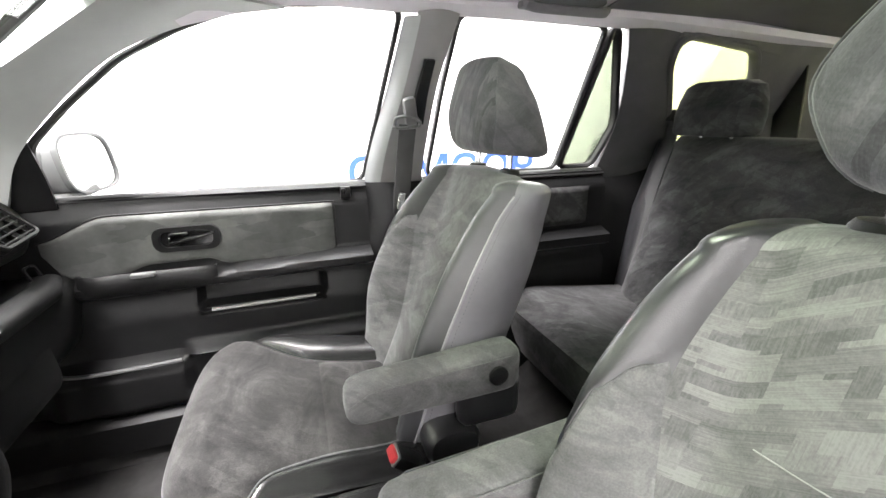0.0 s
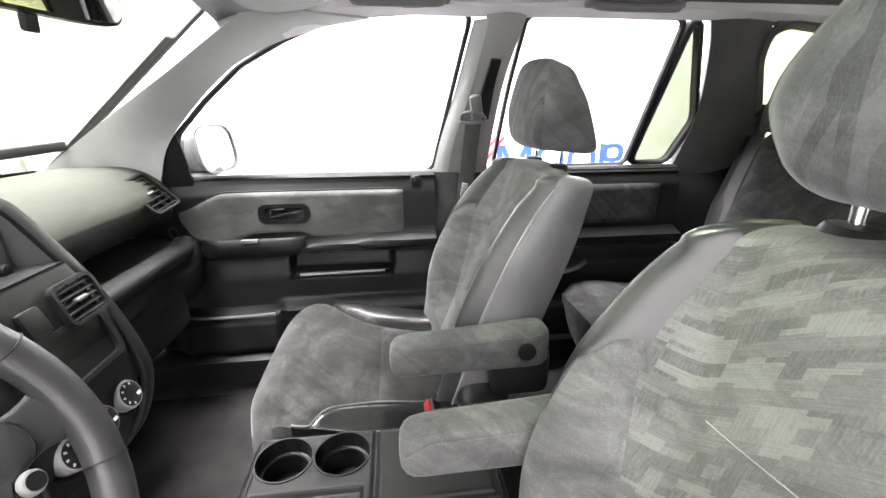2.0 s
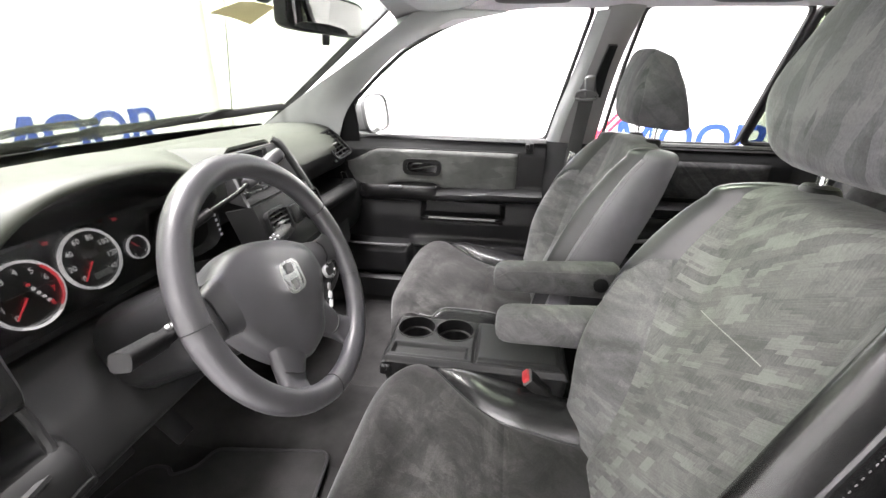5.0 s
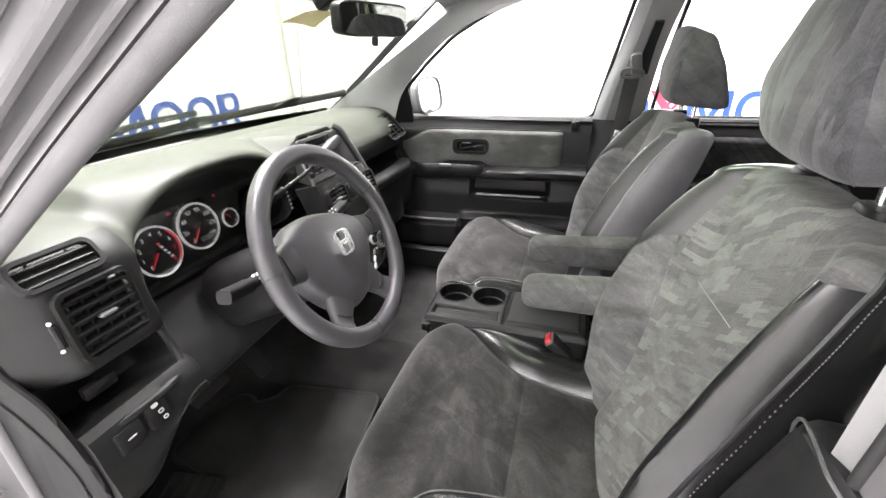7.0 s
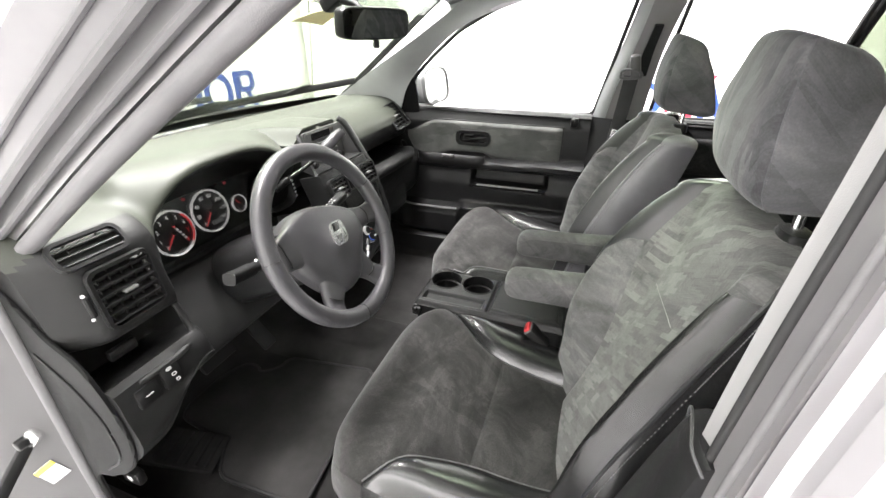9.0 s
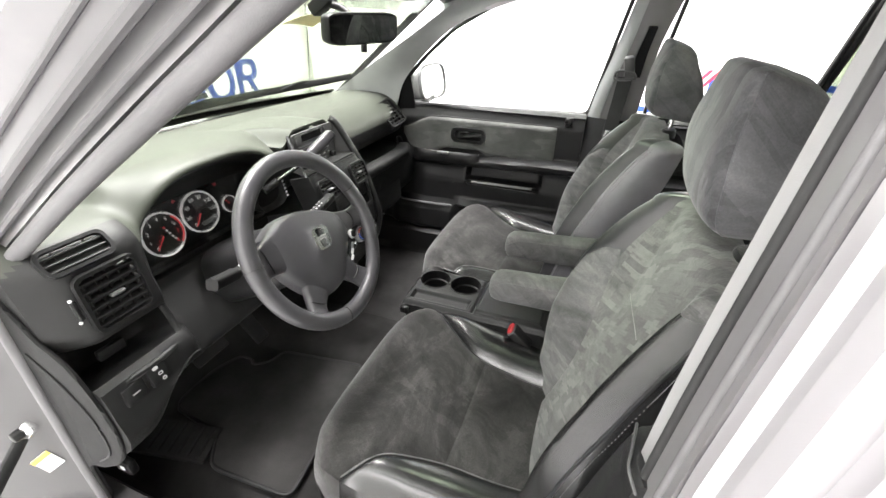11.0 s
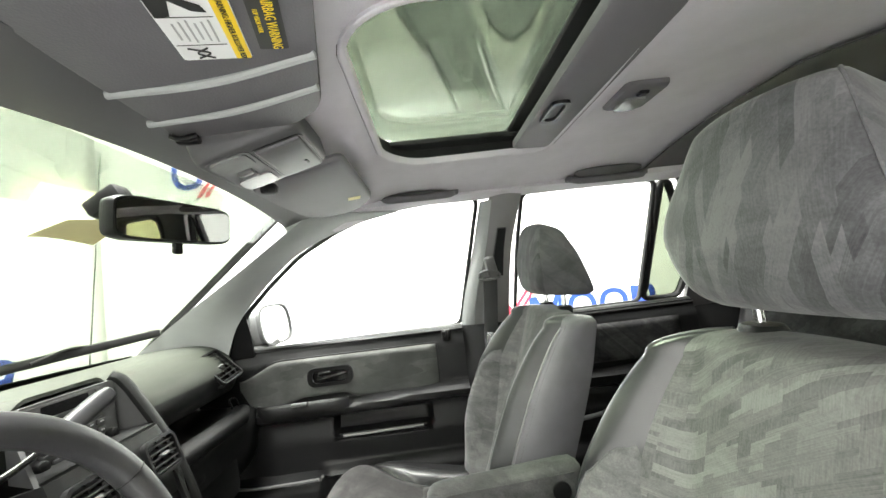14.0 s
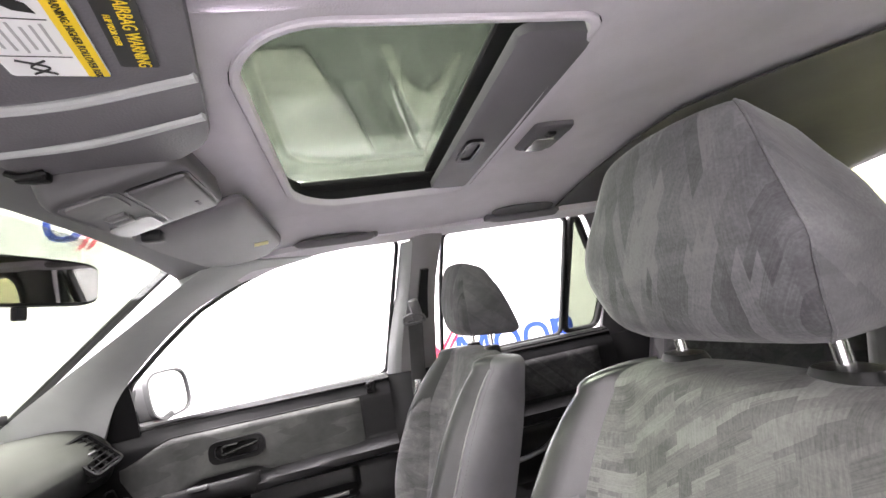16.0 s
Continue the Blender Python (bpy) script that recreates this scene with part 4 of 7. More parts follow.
tg = part("window_tailgate", surf(tail_f, 4, 12, 0.005), REARGLASS)
tg.visible_shadow = False
tagged(tg, "yellowish tinted tailgate window", "window", kind="structure")
tagged(part("wall_bulkhead", surf(lambda u, v: (-0.70 - 0.08 * u, -0.76 + 1.52 * v, 0.40 + 0.60 * u), 4, 8, 0.02), BLACK), "black bulkhead behind the dashboard", "bulkhead", kind="structure")


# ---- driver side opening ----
tagged(part("jamb_front", strip([(-0.36, -0.744, 0.40), (-0.352, -0.744, 0.62), (-0.322, -0.744, 0.87), (-0.308, -0.744, 1.06)], [(-0.66, -0.85, 0.40), (-0.66, -0.85, 0.62), (-0.64, -0.85, 0.87), (-0.60, -0.83, 1.06)], 0.02, -1, 0), JAMB_SHADED), "silver painted front door jamb", "door jamb", kind="structure")
tagged(part("jamb_sill", sweep([V(-0.5, -0.755, 0.425), V(0.0, -0.755, 0.42), V(0.7, -0.755, 0.42)], [(-0.06, -0.06), (0.05, -0.06), (0.05, 0.03), (0.02, 0.05), (-0.05, 0.05), (-0.06, 0.03)]), JAMB_SHADED), "silver painted door sill", "door sill", kind="structure")
AP = [(-0.44, -0.705, 0.972), (-0.26, -0.70, 1.088), (-0.076, -0.70, 1.203), (0.066, -0.70, 1.287), (0.181, -0.70, 1.353), (0.318, -0.70, 1.428), (0.42, -0.695, 1.462), (0.6, -0.685, 1.478), (1.3, -0.68, 1.488)]


def shifted(path, dx, dy, dz):
    return [(x + dx, y + dy, z + dz) for x, y, z in path]


tagged(part("roof_frame", strip(shifted(AP, -0.012, 0.0, 0.012), shifted(AP, -0.055, -0.035, 0.095), 0.02, -1, -0.012, 40, 8), FRAME_SHADED), "silver painted roof frame of the driver door opening", "door frame", kind="structure")
tagged(part("trim_door_seal", tube([(-0.30, -0.742, 1.08), (-0.312, -0.742, 0.95), (-0.322, -0.742, 0.87), (-0.35, -0.742, 0.62), (-0.36, -0.742, 0.46)], 0.010, 30, 10), SEAL), "grey rubber door seal beside the dashboard end", "door seal", kind="structure")
tagged(part("trim_door_seal", tube(AP, 0.012, 50, 10), SEAL), "grey rubber door seal along the roof frame", "door seal", kind="structure")
tagged(part("trim_frame_bead", tube(shifted(AP, -0.040, -0.022, 0.066), 0.004, 50, 8), SEAL), "thin grey bead along the roof frame", "bead", kind="structure")
tagged(part("trim_frame_bead", tube(shifted(AP, -0.018, -0.006, 0.024), 0.005, 50, 8), SEALDARK), "thin dark bead along the roof frame", "bead", kind="structure")
tagged(part("trim_door_seal", tube(shifted(AP, -0.028, -0.014, 0.044), 0.007, 50, 8), SEALDARK), "thin dark rubber door seal along the roof frame", "door seal", kind="structure")


zs = (0.46, 0.7, 0.95, 1.1, 1.3, 1.47)
px = (0.585, 0.58, 0.574, 0.58, 0.602, 0.636)
py = (0.67, 0.665, 0.657, 0.655, 0.638, 0.592)


def bpath(dx, out, lo=0, hi=6):
    return [V(x + dx, -(y + out), z) for x, y, z in list(zip(px, py, zs))[lo:hi]]


tagged(part("trim_driver_pillar", strip(bpath(0.10, -0.03, 2), bpath(0.0, 0.0, 2), 0.02, 1, -0.004), PILLAR_GREY), "pale grey trim on the driver side middle pillar", "pillar trim", kind="structure")
tagged(part("trim_driver_pillar_edge", strip(bpath(0.0, 0.0, 2), bpath(0.004, 0.020, 2), 0.01, 1, -0.002), PILLAR_GREY), "pale grey edge of the driver side middle pillar", "pillar trim", kind="structure")
BASE = [(0.44, -0.578, -0.022), (0.62, -0.572, -0.030), (0.79, -0.567, -0.030), (0.90, -0.586, -0.016), (0.985, -0.602, -0.004), (1.008, -0.608, 0.0), (1.014, -0.618, 0.006)]
tagged(part("trim_driver_pillar_base", loft([[V(0.72, yi + 0.006, z), V(0.62, yi, z), V(0.592 + dx, yi, z), V(0.580 + dx, yi - 0.006, z), V(0.570 + dx, yi - 0.024, z + 0.004), V(0.565 + dx, -0.672, z + 0.010), V(0.572 + dx, -0.692, z + 0.004), V(0.72, -0.69, z)] for z, yi, dx in BASE]), DARK), "charcoal lower cover of the driver side pillar", "pillar trim", kind="structure")
tagged(part("trim_pillar_lip", tube([(0.579, -0.607, 0.985), (0.578, -0.607, 1.000), (0.574, -0.622, 1.016), (0.567, -0.66, 1.022), (0.564, -0.680, 1.022), (0.572, -0.698, 1.012)], 0.0016, 24, 6), SATIN_DARK), "worn edge of the lower pillar cover", "pillar trim", kind="structure")
tagged(part("jamb_middle", strip(bpath(0.004, 0.020), bpath(0.010, 0.066), 0.01, 1, 0.0), FRAME_SHADED), "grey flange of the middle door jamb", "door jamb", kind="structure")
tagged(part("trim_door_seal", tube(bpath(0.004, 0.025), 0.0045, 40, 10, V(1, 0, 0)), RUBBER), "black rubber door seal along the driver side pillar", "door seal", kind="structure")
tagged(part("trim_door_seal", tube(bpath(0.008, 0.054), 0.0040, 40, 10, V(1, 0, 0)), SEAL), "black rubber seal beside the driver side pillar", "door seal", kind="structure")
STEPS = [(0.012, 0.068), (0.012, 0.084), (0.020, 0.090), (0.022, 0.104), (0.014, 0.110), (0.018, 0.126), (0.034, 0.132), (0.036, 0.148), (0.028, 0.154), (0.034, 0.170), (0.050, 0.176), (0.056, 0.200)]


def jamb_f(u, v):
    k = v * (len(STEPS) - 1)
    i = min(int(k), len(STEPS) - 2)
    dx, out = (STEPS[i][c] * (1 - k + i) + STEPS[i + 1][c] * (k - i) for c in (0, 1))
    line = bpath(dx, out)
    q = u * (len(line) - 1)
    j = min(int(q), len(line) - 2)
    return line[j].lerp(line[j + 1], q - j)


tagged(part("jamb_middle", surf(jamb_f, 40, 44, 0.010, 1), SILVER), "silver painted middle door jamb with pressed steps", "door jamb", kind="structure")
door3 = thing("door_3", "closed silver rear driver-side door", "car door", (0.95, -0.8, 0.45), kind="structure")
part("outer_skin", surf(lambda u, v: (0.612 + 0.70 * u, -(ysill(0.7) + 0.040 + 0.035 * math.sin(math.pi * min(1, 0.25 + 0.75 * v)) + 0.02 * math.sin(math.pi * u) + 0.005 * math.exp(-((u - 0.05 - 0.03 * v) / 0.02) ** 2) - 0.006 * math.exp(-((u - 0.13 - 0.06 * v) / 0.03) ** 2) + 0.004 * math.exp(-((u - 0.22 - 0.08 * v) / 0.025) ** 2)), 0.42 + 0.62 * v), 90, 20, 0.015, 1), SILVER, door3)
part("window_frame", strip(bpath(0.062, 0.205, 2), bpath(0.15, 0.20, 2), 0.02, 1, 0.004), SILVER, door3)
part("window_glass", strip(bpath(0.155, 0.197, 2), [p + V(0.50, 0, 0) for p in bpath(0.155, 0.20, 2)], 0.006, 1, 0.0), PRIVACY, door3, "dark tinted glass")
part("window_seal", strip(bpath(0.148, 0.204, 2), bpath(0.172, 0.204, 2), 0.012, 1, 0.0), RUBBER, door3)
part("window_sill", sweep([V(0.64, -0.875, 1.045), V(1.3, -0.89, 1.05)], rounded(0.03, 0.03, 0.008, 3)), BLACK, door3)


# ---- front seats ----
def patch(grid, r0, r1, c0, c1):
    """Cells of a vertex grid as a sheet of their own."""
    rows = grid[r0:r1 + 1]
    w = c1 - c0 + 1
    verts = [p for r in rows for p in r[c0:c1 + 1]]
    n = len(rows)
    faces = [(i * w + j, i * w + j + 1, (i + 1) * w + j + 1, (i + 1) * w + j) for i in range(n - 1) for j in range(w - 1)]
    return verts, faces


BACK_X = [(0.55, 0.455), (0.65, 0.492), (0.75, 0.529), (0.85, 0.564), (0.93, 0.592), (1.03, 0.619), (1.13, 0.643)]
FAR_SEAM = {1: [(0.55, 0.135), (0.8, 0.152), (0.95, 0.166), (1.13, 0.160)], -1: [(0.55, 0.150), (0.8, 0.166), (0.95, 0.168), (1.05, 0.160), (1.13, 0.140)]}
BACK_REAR = [(0.55, 0.585), (0.776, 0.644), (1.02, 0.71), (1.13, 0.728)]
BACK_W = [(0.55, 0.200), (0.75, 0.218), (0.93, 0.216), (1.03, 0.206), (1.09, 0.192), (1.13, 0.178)]
BOLSTER = [(0.55, 0.02), (0.66, 0.050), (0.79, 0.092), (0.935, 0.100), (1.0, 0.086), (1.065, 0.060), (1.12, 0.026), (1.14, 0.018)]
SEAM_LAT = [(0.55, 0.088), (0.725, 0.105), (0.81, 0.121), (0.90, 0.139), (0.98, 0.150), (1.09, 0.140), (1.13, 0.126)]


def front_seat(yc, arm, label, slide=0.0, recline=0.0):
    """arm: the side of the console, +1 or -1. Both seats are alike but for the side of the arm rest."""
    seat = thing("front_seat", label, "car seat", (0.3 + slide, yc, 0.37), "front seats")
    cr, sr = math.cos(radians(recline)), math.sin(radians(recline))

    def base(x, lat, z):
        return V(x + slide, yc + lat, z)

    def lean(x, lat, z):
        """A point of the backrest, turned about the hinge."""
        px, pz = x - 0.50, z - 0.58
        return V(0.50 + slide + px * cr + pz * sr, yc + lat, 0.58 + pz * cr - px * sr)

    # backrest: rows go up, columns run from one rear edge round the front to the other
    NC, NB, NWALL, NH, HV, NT = 14, 12, 6, 46, 30, 8
    cols = [(-1, "wall", 1 - j / NWALL) for j in range(NWALL)] + [(-1, "bolster", 1 - j / NB) for j in range(NB)]
    cols += [(0, "panel", -1 + 2 * j / (2 * NC)) for j in range(2 * NC + 1)]
    cols += [(1, "bolster", (j + 1) / NB) for j in range(NB)] + [(1, "wall", (j + 1) / NWALL) for j in range(NWALL)]
    ZB, ZT = 0.555, 1.098
    far_amp = 0.6 if arm > 0 else 0.85

    def back(i, col):
        sg, zone, f = col
        fb = f if zone == "bolster" else 1.0 if zone == "wall" else 0.0
        zs = smooth_table(fb, [(0.0, 0.994), (0.25, 0.986), (0.55, 0.955), (0.8, 0.88), (1.0, 0.76)]) if sg > 0 else 0.978
        z = ZB + (zs - ZB) * i / HV if i <= HV else zs + (ZT - zs) * min(1, (i - HV) / (NH - HV))
        x0, W = glide(z, BACK_X), glide(z, BACK_W)
        if arm < 0 and (sg < 0 or zone == "panel" and f < 0):
            W = max(W, 0.202)
        lb = glide(z, SEAM_LAT) if sg >= 0 else min(W - 0.03, glide(z, FAR_SEAM[arm]))
        amp = glide(z, BOLSTER) * (1.0 if sg >= 0 else far_amp)
        if zone == "panel":
            lim = glide(z, SEAM_LAT) if f > 0 else min(W - 0.03, glide(z, FAR_SEAM[arm]))
            lat = f * lim
            amp = glide(z, BOLSTER) * (1.0 if f > 0 else far_amp)
        elif zone == "bolster":
            lat = sg * (lb + (W - lb) * f)
        else:
            lat = sg * W
        a = abs(lat)
        start = min(0.085 + 0.10 * max(0, z - 0.75), 0.125) if lat > 0 or arm < 0 else 0.125
        fwd = amp * ss(a, start, W - 0.022) - (0.030 + 0.25 * amp) * ss(a, W - 0.022, W + 0.004) ** 2
        fwd += 0.006 * math.cos(min(1, a / 0.13) * math.pi / 2)
        seam = (a - lb) / 0.008 if zone != "panel" else (1 - abs(f)) * lim / 0.008
        fwd -= 0.0050 * math.exp(-seam * seam)
        if sg > 0 and zone == "bolster":
            fwd -= 0.0035 * math.exp(-((z - zs) / 0.006) ** 2)
        x = x0 - fwd
        if zone == "wall":
            xr = glide(z, BACK_REAR)
            q = f
            x = x + (xr - x) * q
            lat = sg * (W + 0.010 * math.sin(math.pi * q) - 0.018 * q * q)
        return x, lat, z

    flat = [[back(i, c) for c in cols] for i in range(NH + 1)]
    # the top closes as a pillow over the middle line of the last row
    for k in range(1, NT + 1):
        phi = math.pi / 2 * k / NT
        row = []
        for x, lat, z in flat[NH]:
            mx, ml = 0.685, max(-0.150, min(0.125, lat))
            c = math.cos(phi) ** (0.8 if arm > 0 else 0.6) if k < NT else 0.0
            row.append((mx + (x - mx) * c, ml + (lat - ml) * c, z + 0.036 * math.sin(phi) ** (1.0 if arm > 0 else 0.75) - 0.008 * (abs(ml) / 0.125) ** 2 * math.sin(phi)))
        flat.append(row)
    grid = [[lean(*p) for p in r] for r in flat]
    TOP_ = NH + NT
    w0, b0 = NWALL, NWALL + NB
    b1 = b0 + 2 * NC
    w1, last = b1 + NB, b1 + NB + NWALL
    part("back_panel", patch(grid, 0, TOP_, b0, b1), CLOTH if arm > 0 else CLOTH_SIDE, seat, "mottled grey woven cloth")
    part("back_bolster", patch(grid, 0, NH - 1, w0, b0), VINYL_BLACK if arm > 0 else VINYL_STRIP, seat, "smooth vinyl")
    part("shoulder_bolster", patch(grid, NH - 1, TOP_, w0, b0), CLOTH if arm > 0 else VINYL_STRIP, seat)
    # the passenger seat's wall takes the paler vinyl, with the light in its colour
    part("side_wall", patch(grid, 0, TOP_, 0, w0), VINYL_BLACK if arm > 0 else VINYL_LIT, seat, "smooth vinyl")
    part("back_bolster", patch(grid, 0, HV, b1, w1), CLOTH_SIDE, seat, "brushed grey cloth")
    part("shoulder_bolster", patch(grid, HV, TOP_, b1, w1), VINYL, seat, "smooth grey vinyl")
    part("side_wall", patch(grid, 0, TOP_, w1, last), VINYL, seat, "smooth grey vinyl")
    part("seam", sweep([grid[HV][j] - V(0.001, 0, 0) for j in range(b1 + 2, w1 + 1)], circle(0.0010, 6), V(0, 0, 1)), CLOTH_SIDE, seat)
    part("seam", sweep([grid[i][w1 - 1] - V(0.001, 0, 0) for i in range(0, HV)], circle(0.0010, 6), V(0, 1, 0)), PALECLOTH, seat, "pale seam")
    pip = [grid[i][w0] for i in range(1, NH + (4 if arm > 0 else 1))]
    part("piping", sweep(pip, circle(0.0032, 6), V(0, 1, 0)), VINYL if arm > 0 else PIPING, seat, "vinyl piping")
    q = [grid[i][w0 - 1].lerp(grid[i][w0], 0.40) + V(-0.001, -0.0012, 0) for i in range(1, NH + 2)]
    line = curve_pts(q, 170)
    bm = bmesh.new()
    for a, b in list(zip(line, line[1:]))[::2]:
        d = (b - a).normalized()
        m = basis((a + b) / 2, d, V(0, 0.3, 1) if abs(d.z) < 0.9 else V(1, 0, 0))
        bmesh.ops.create_cube(bm, size=1, matrix=m @ Matrix.Diagonal((0.0028, 0.0007, 0.0007, 1)))
    part("stitching", bm, PILLAR_GREY if arm > 0 else VINYL, seat, "grey stitching", smooth=False)
    if arm > 0:
        part("seam", sweep([grid[i][b0] - V(0.0012, 0, 0) for i in range(0, 24)], circle(0.0015, 6), V(0, 1, 0)), PALECLOTH, seat, "pale seam")
    rear_ = [[grid[i][0].lerp(grid[i][last], j / 8) + V(0.015 * math.sin(math.pi * j / 8), 0, 0) for j in range(9)] for i in range(TOP_ + 1)]
    part("back_cover", patch(rear_, 0, NH, 0, 8), MATTE, seat, "black vinyl back")
    # pulled thread line across the panel
    if arm > 0:
        line = [lean(glide(z, BACK_X) - 0.0064 - 0.03 * max(0, lat - 0.085), lat, z) for lat, z in ((0.082, 0.942), (0.045, 0.9445), (0.0, 0.949), (-0.040, 0.953), (-0.066, 0.955))]
        part("crease", sweep(curve_pts(line, 14), oval(0.0005, 0.0007, 6), V(0, 1, 0)), PALECLOTH, seat, "pale pulled crease in the cloth")

    # cushion: rows run from the front lip to the back, columns across
    NS, N1, N2, NE = 46, 9, 16, 5
    ccols = [(-1, "side", 1 - j / NE) for j in range(NE)] + [(-1, "bolster", 1 - j / N1) for j in range(N1)]
    ccols += [(0, "panel", -1 + 2 * j / (2 * N2)) for j in range(2 * N2 + 1)]
    ccols += [(1, "bolster", (j + 1) / N1) for j in range(N1)] + [(1, "side", (j + 1) / NE) for j in range(NE)]

    def cush(i, col):
        sg, zone, f = col
        if i < 12:                                   # the front lip, rolled over
            ang = (i / 12) * math.pi / 2
            x, z = 0.115 - 0.085 * math.cos(ang), 0.592 + 0.082 * math.sin(ang)
            if i < 3:
                x, z = 0.037 + 0.012 * (3 - i) / 3, 0.50 + (0.624 - 0.50) * i / 3
        else:
            q = (i - 12) / (NS - 12)
            x = 0.115 + 0.385 * q
            z = glide(x, [(0.115, 0.674), (0.20, 0.658), (0.31, 0.628), (0.42, 0.606), (0.50, 0.600)])
        W = glide(x, [(0.03, 0.222), (0.08, 0.257), (0.14, 0.270), (0.3, 0.272), (0.5, 0.25)])
        rb = min(W - 0.006, glide(x, [(0.10, 0.275), (0.132, 0.252), (0.20, 0.196), (0.26, 0.152), (0.315, 0.128), (0.40, 0.122), (0.50, 0.116)]))
        lbd = min(W - 0.006, glide(x, [(0.13, 0.268), (0.168, 0.240), (0.206, 0.200), (0.26, 0.178), (0.318, 0.166), (0.40, 0.158), (0.50, 0.146)]) + (0.040 if arm < 0 else 0.0))
        side = 0.0
        if zone == "panel":
            lat = f * (rb if f > 0 else lbd)
        elif zone == "bolster":
            bd = rb if sg > 0 else lbd
            lat = sg * (bd + (W - bd) * f)
        else:
            lat, side = sg * W, f
        a = abs(lat)
        roll = ss(x, 0.05, 0.20)
        z -= (0.040 - 0.012 * roll) * ss(a, W - 0.07, W + 0.004) ** 2
        x += 0.035 * (a / 0.27) ** 4 * (1 - ss(x, 0.03, 0.20))
        bd = rb if lat > 0 else lbd
        if a > bd:
            hump = math.sin(math.pi * min(1, (a - bd) / max(0.02, W - bd))) ** 0.7
            z += (0.024 if lat > 0 else 0.016 if arm > 0 else -0.004) * hump * ss(x, 0.14, 0.26)
        z += 0.012 * ss(a, 0.07, 0.15) * ss(x, 0.22, 0.36)
        z -= 0.006 * math.exp(-((a - bd) / 0.007) ** 2) * ss(x, 0.12, 0.16)
        if zone == "panel":
            z -= 0.011 * math.exp(-((x - 0.315) / 0.007) ** 2) * (1 - ss(abs(f), 0.93, 1.0))
            z += 0.006 * math.exp(-((x - 0.350) / 0.022) ** 2) * (1 - ss(abs(f), 0.8, 1.0))
        if side:
            lat = sg * (W + 0.008 * math.sin(math.pi * side))
            z += (0.49 - z) * side
        return base(x, lat, z)

    cg = [[cush(i, c) for c in ccols] for i in range(NS + 1)]
    e0, f0 = NE, NE + N1
    f1 = f0 + 2 * N2
    e1, cl = f1 + N1, f1 + N1 + NE
    r0 = 14
    rs = min(range(NS + 1), key=lambda i: abs(cg[i][f0 + N2].x - slide - 0.315))
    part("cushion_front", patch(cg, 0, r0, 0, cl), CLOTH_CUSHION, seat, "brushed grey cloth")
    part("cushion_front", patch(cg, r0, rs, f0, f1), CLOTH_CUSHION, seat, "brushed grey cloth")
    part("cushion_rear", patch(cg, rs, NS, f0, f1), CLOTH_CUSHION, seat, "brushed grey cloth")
    part("cushion_bolster", patch(cg, r0, NS, 0, f0), VINYL_BLACK, seat, "black vinyl")
    part("cushion_bolster", patch(cg, r0, NS, f1, cl), VINYL_BLACK, seat, "black vinyl")
    for c in (f0, f1):
        part("piping", sweep([cg[i][c] + V(0, 0, 0.001) for i in range(r0, NS)], circle(0.0020, 6), V(0, 0, 1)), VINYL if c == f1 else CLOTH_SIDE, seat)
    # foot, rails and covers
    part("seat_base", rbox(0.36, 0.42, 0.12, 0.03, 2, Matrix.Translation(base(0.29, 0, 0.47))), BLACK, seat)
    for lat in (-0.2, 0.2):
        part("rail", rbox(0.42, 0.03, 0.03, 0.005, 1, Matrix.Translation(base(0.30, lat, 0.405))), BLACK, seat)
    part("side_cover", loft([[base(0.40 + p, arm * (0.262 + d), 0.535 + q) for p, q in oval(0.15 * k, 0.05 * k, 20, 2.6)] for k, d in ((1, -0.03), (1, 0.010), (0.9, 0.020), (0.5, 0.022))]), DARK, seat, "charcoal plastic")
    part("recliner_cover", loft([[base(0.545 + p, arm * (0.225 + d), 0.625 + q) for p, q in oval(0.055 * k, 0.042 * k, 20, 2.4)] for k, d in ((1, -0.03), (1, 0.028), (0.85, 0.04), (0.4, 0.044))]), VINYL, seat, "grey plastic")

    # head rest: a wedge, wide in the middle, with a flat front and slanting sides
    HZ = 26
    hl = -0.004

    def head(h, k):
        """k: 0..4 round the corners of the section."""
        hh = 0.5 - 0.5 * math.cos(math.pi * h)
        z = 1.165 + 0.180 * hh
        W = glide(hh, [(0, 0.082), (0.04, 0.094), (0.15, 0.110), (0.38, 0.128), (0.54, 0.122), (0.80, 0.099), (0.93, 0.087), (0.985, 0.080), (1, 0.073)])
        xf = glide(hh, [(0, 0.634), (0.05, 0.622), (0.15, 0.613), (0.5, 0.607), (0.85, 0.614), (0.95, 0.618), (0.985, 0.622), (1, 0.630)])
        xr = glide(hh, [(0, 0.714), (0.04, 0.726), (0.12, 0.724), (0.5, 0.714), (0.9, 0.700), (0.96, 0.694), (1, 0.682)])
        if arm < 0:
            xr = glide(hh, [(0, 0.738), (0.04, 0.752), (0.12, 0.751), (0.5, 0.724), (0.9, 0.692), (0.96, 0.686), (1, 0.674)])
        ang = 2 * math.pi * k
        c, sn = math.cos(ang), math.sin(ang)
        p = 9.0
        rr = (abs(c) ** p + abs(sn) ** p) ** (-1 / p)
        ex, ey = c * rr, sn * rr
        x = (xf + xr) / 2 - ex * (xr - xf) / 2
        rear = 0.5 - 0.5 * ex
        if arm > 0 and ey < 0:
            W = max(W, glide(hh, [(0, 0.104), (0.06, 0.116), (0.2, 0.122), (0.4, 0.126), (0.56, 0.121), (0.8, 0.098), (1, 0.073)]))
        lat = W * ey * (1 - (0.09 + 0.12 * ss(hh, 0.4, 1.0)) * rear)
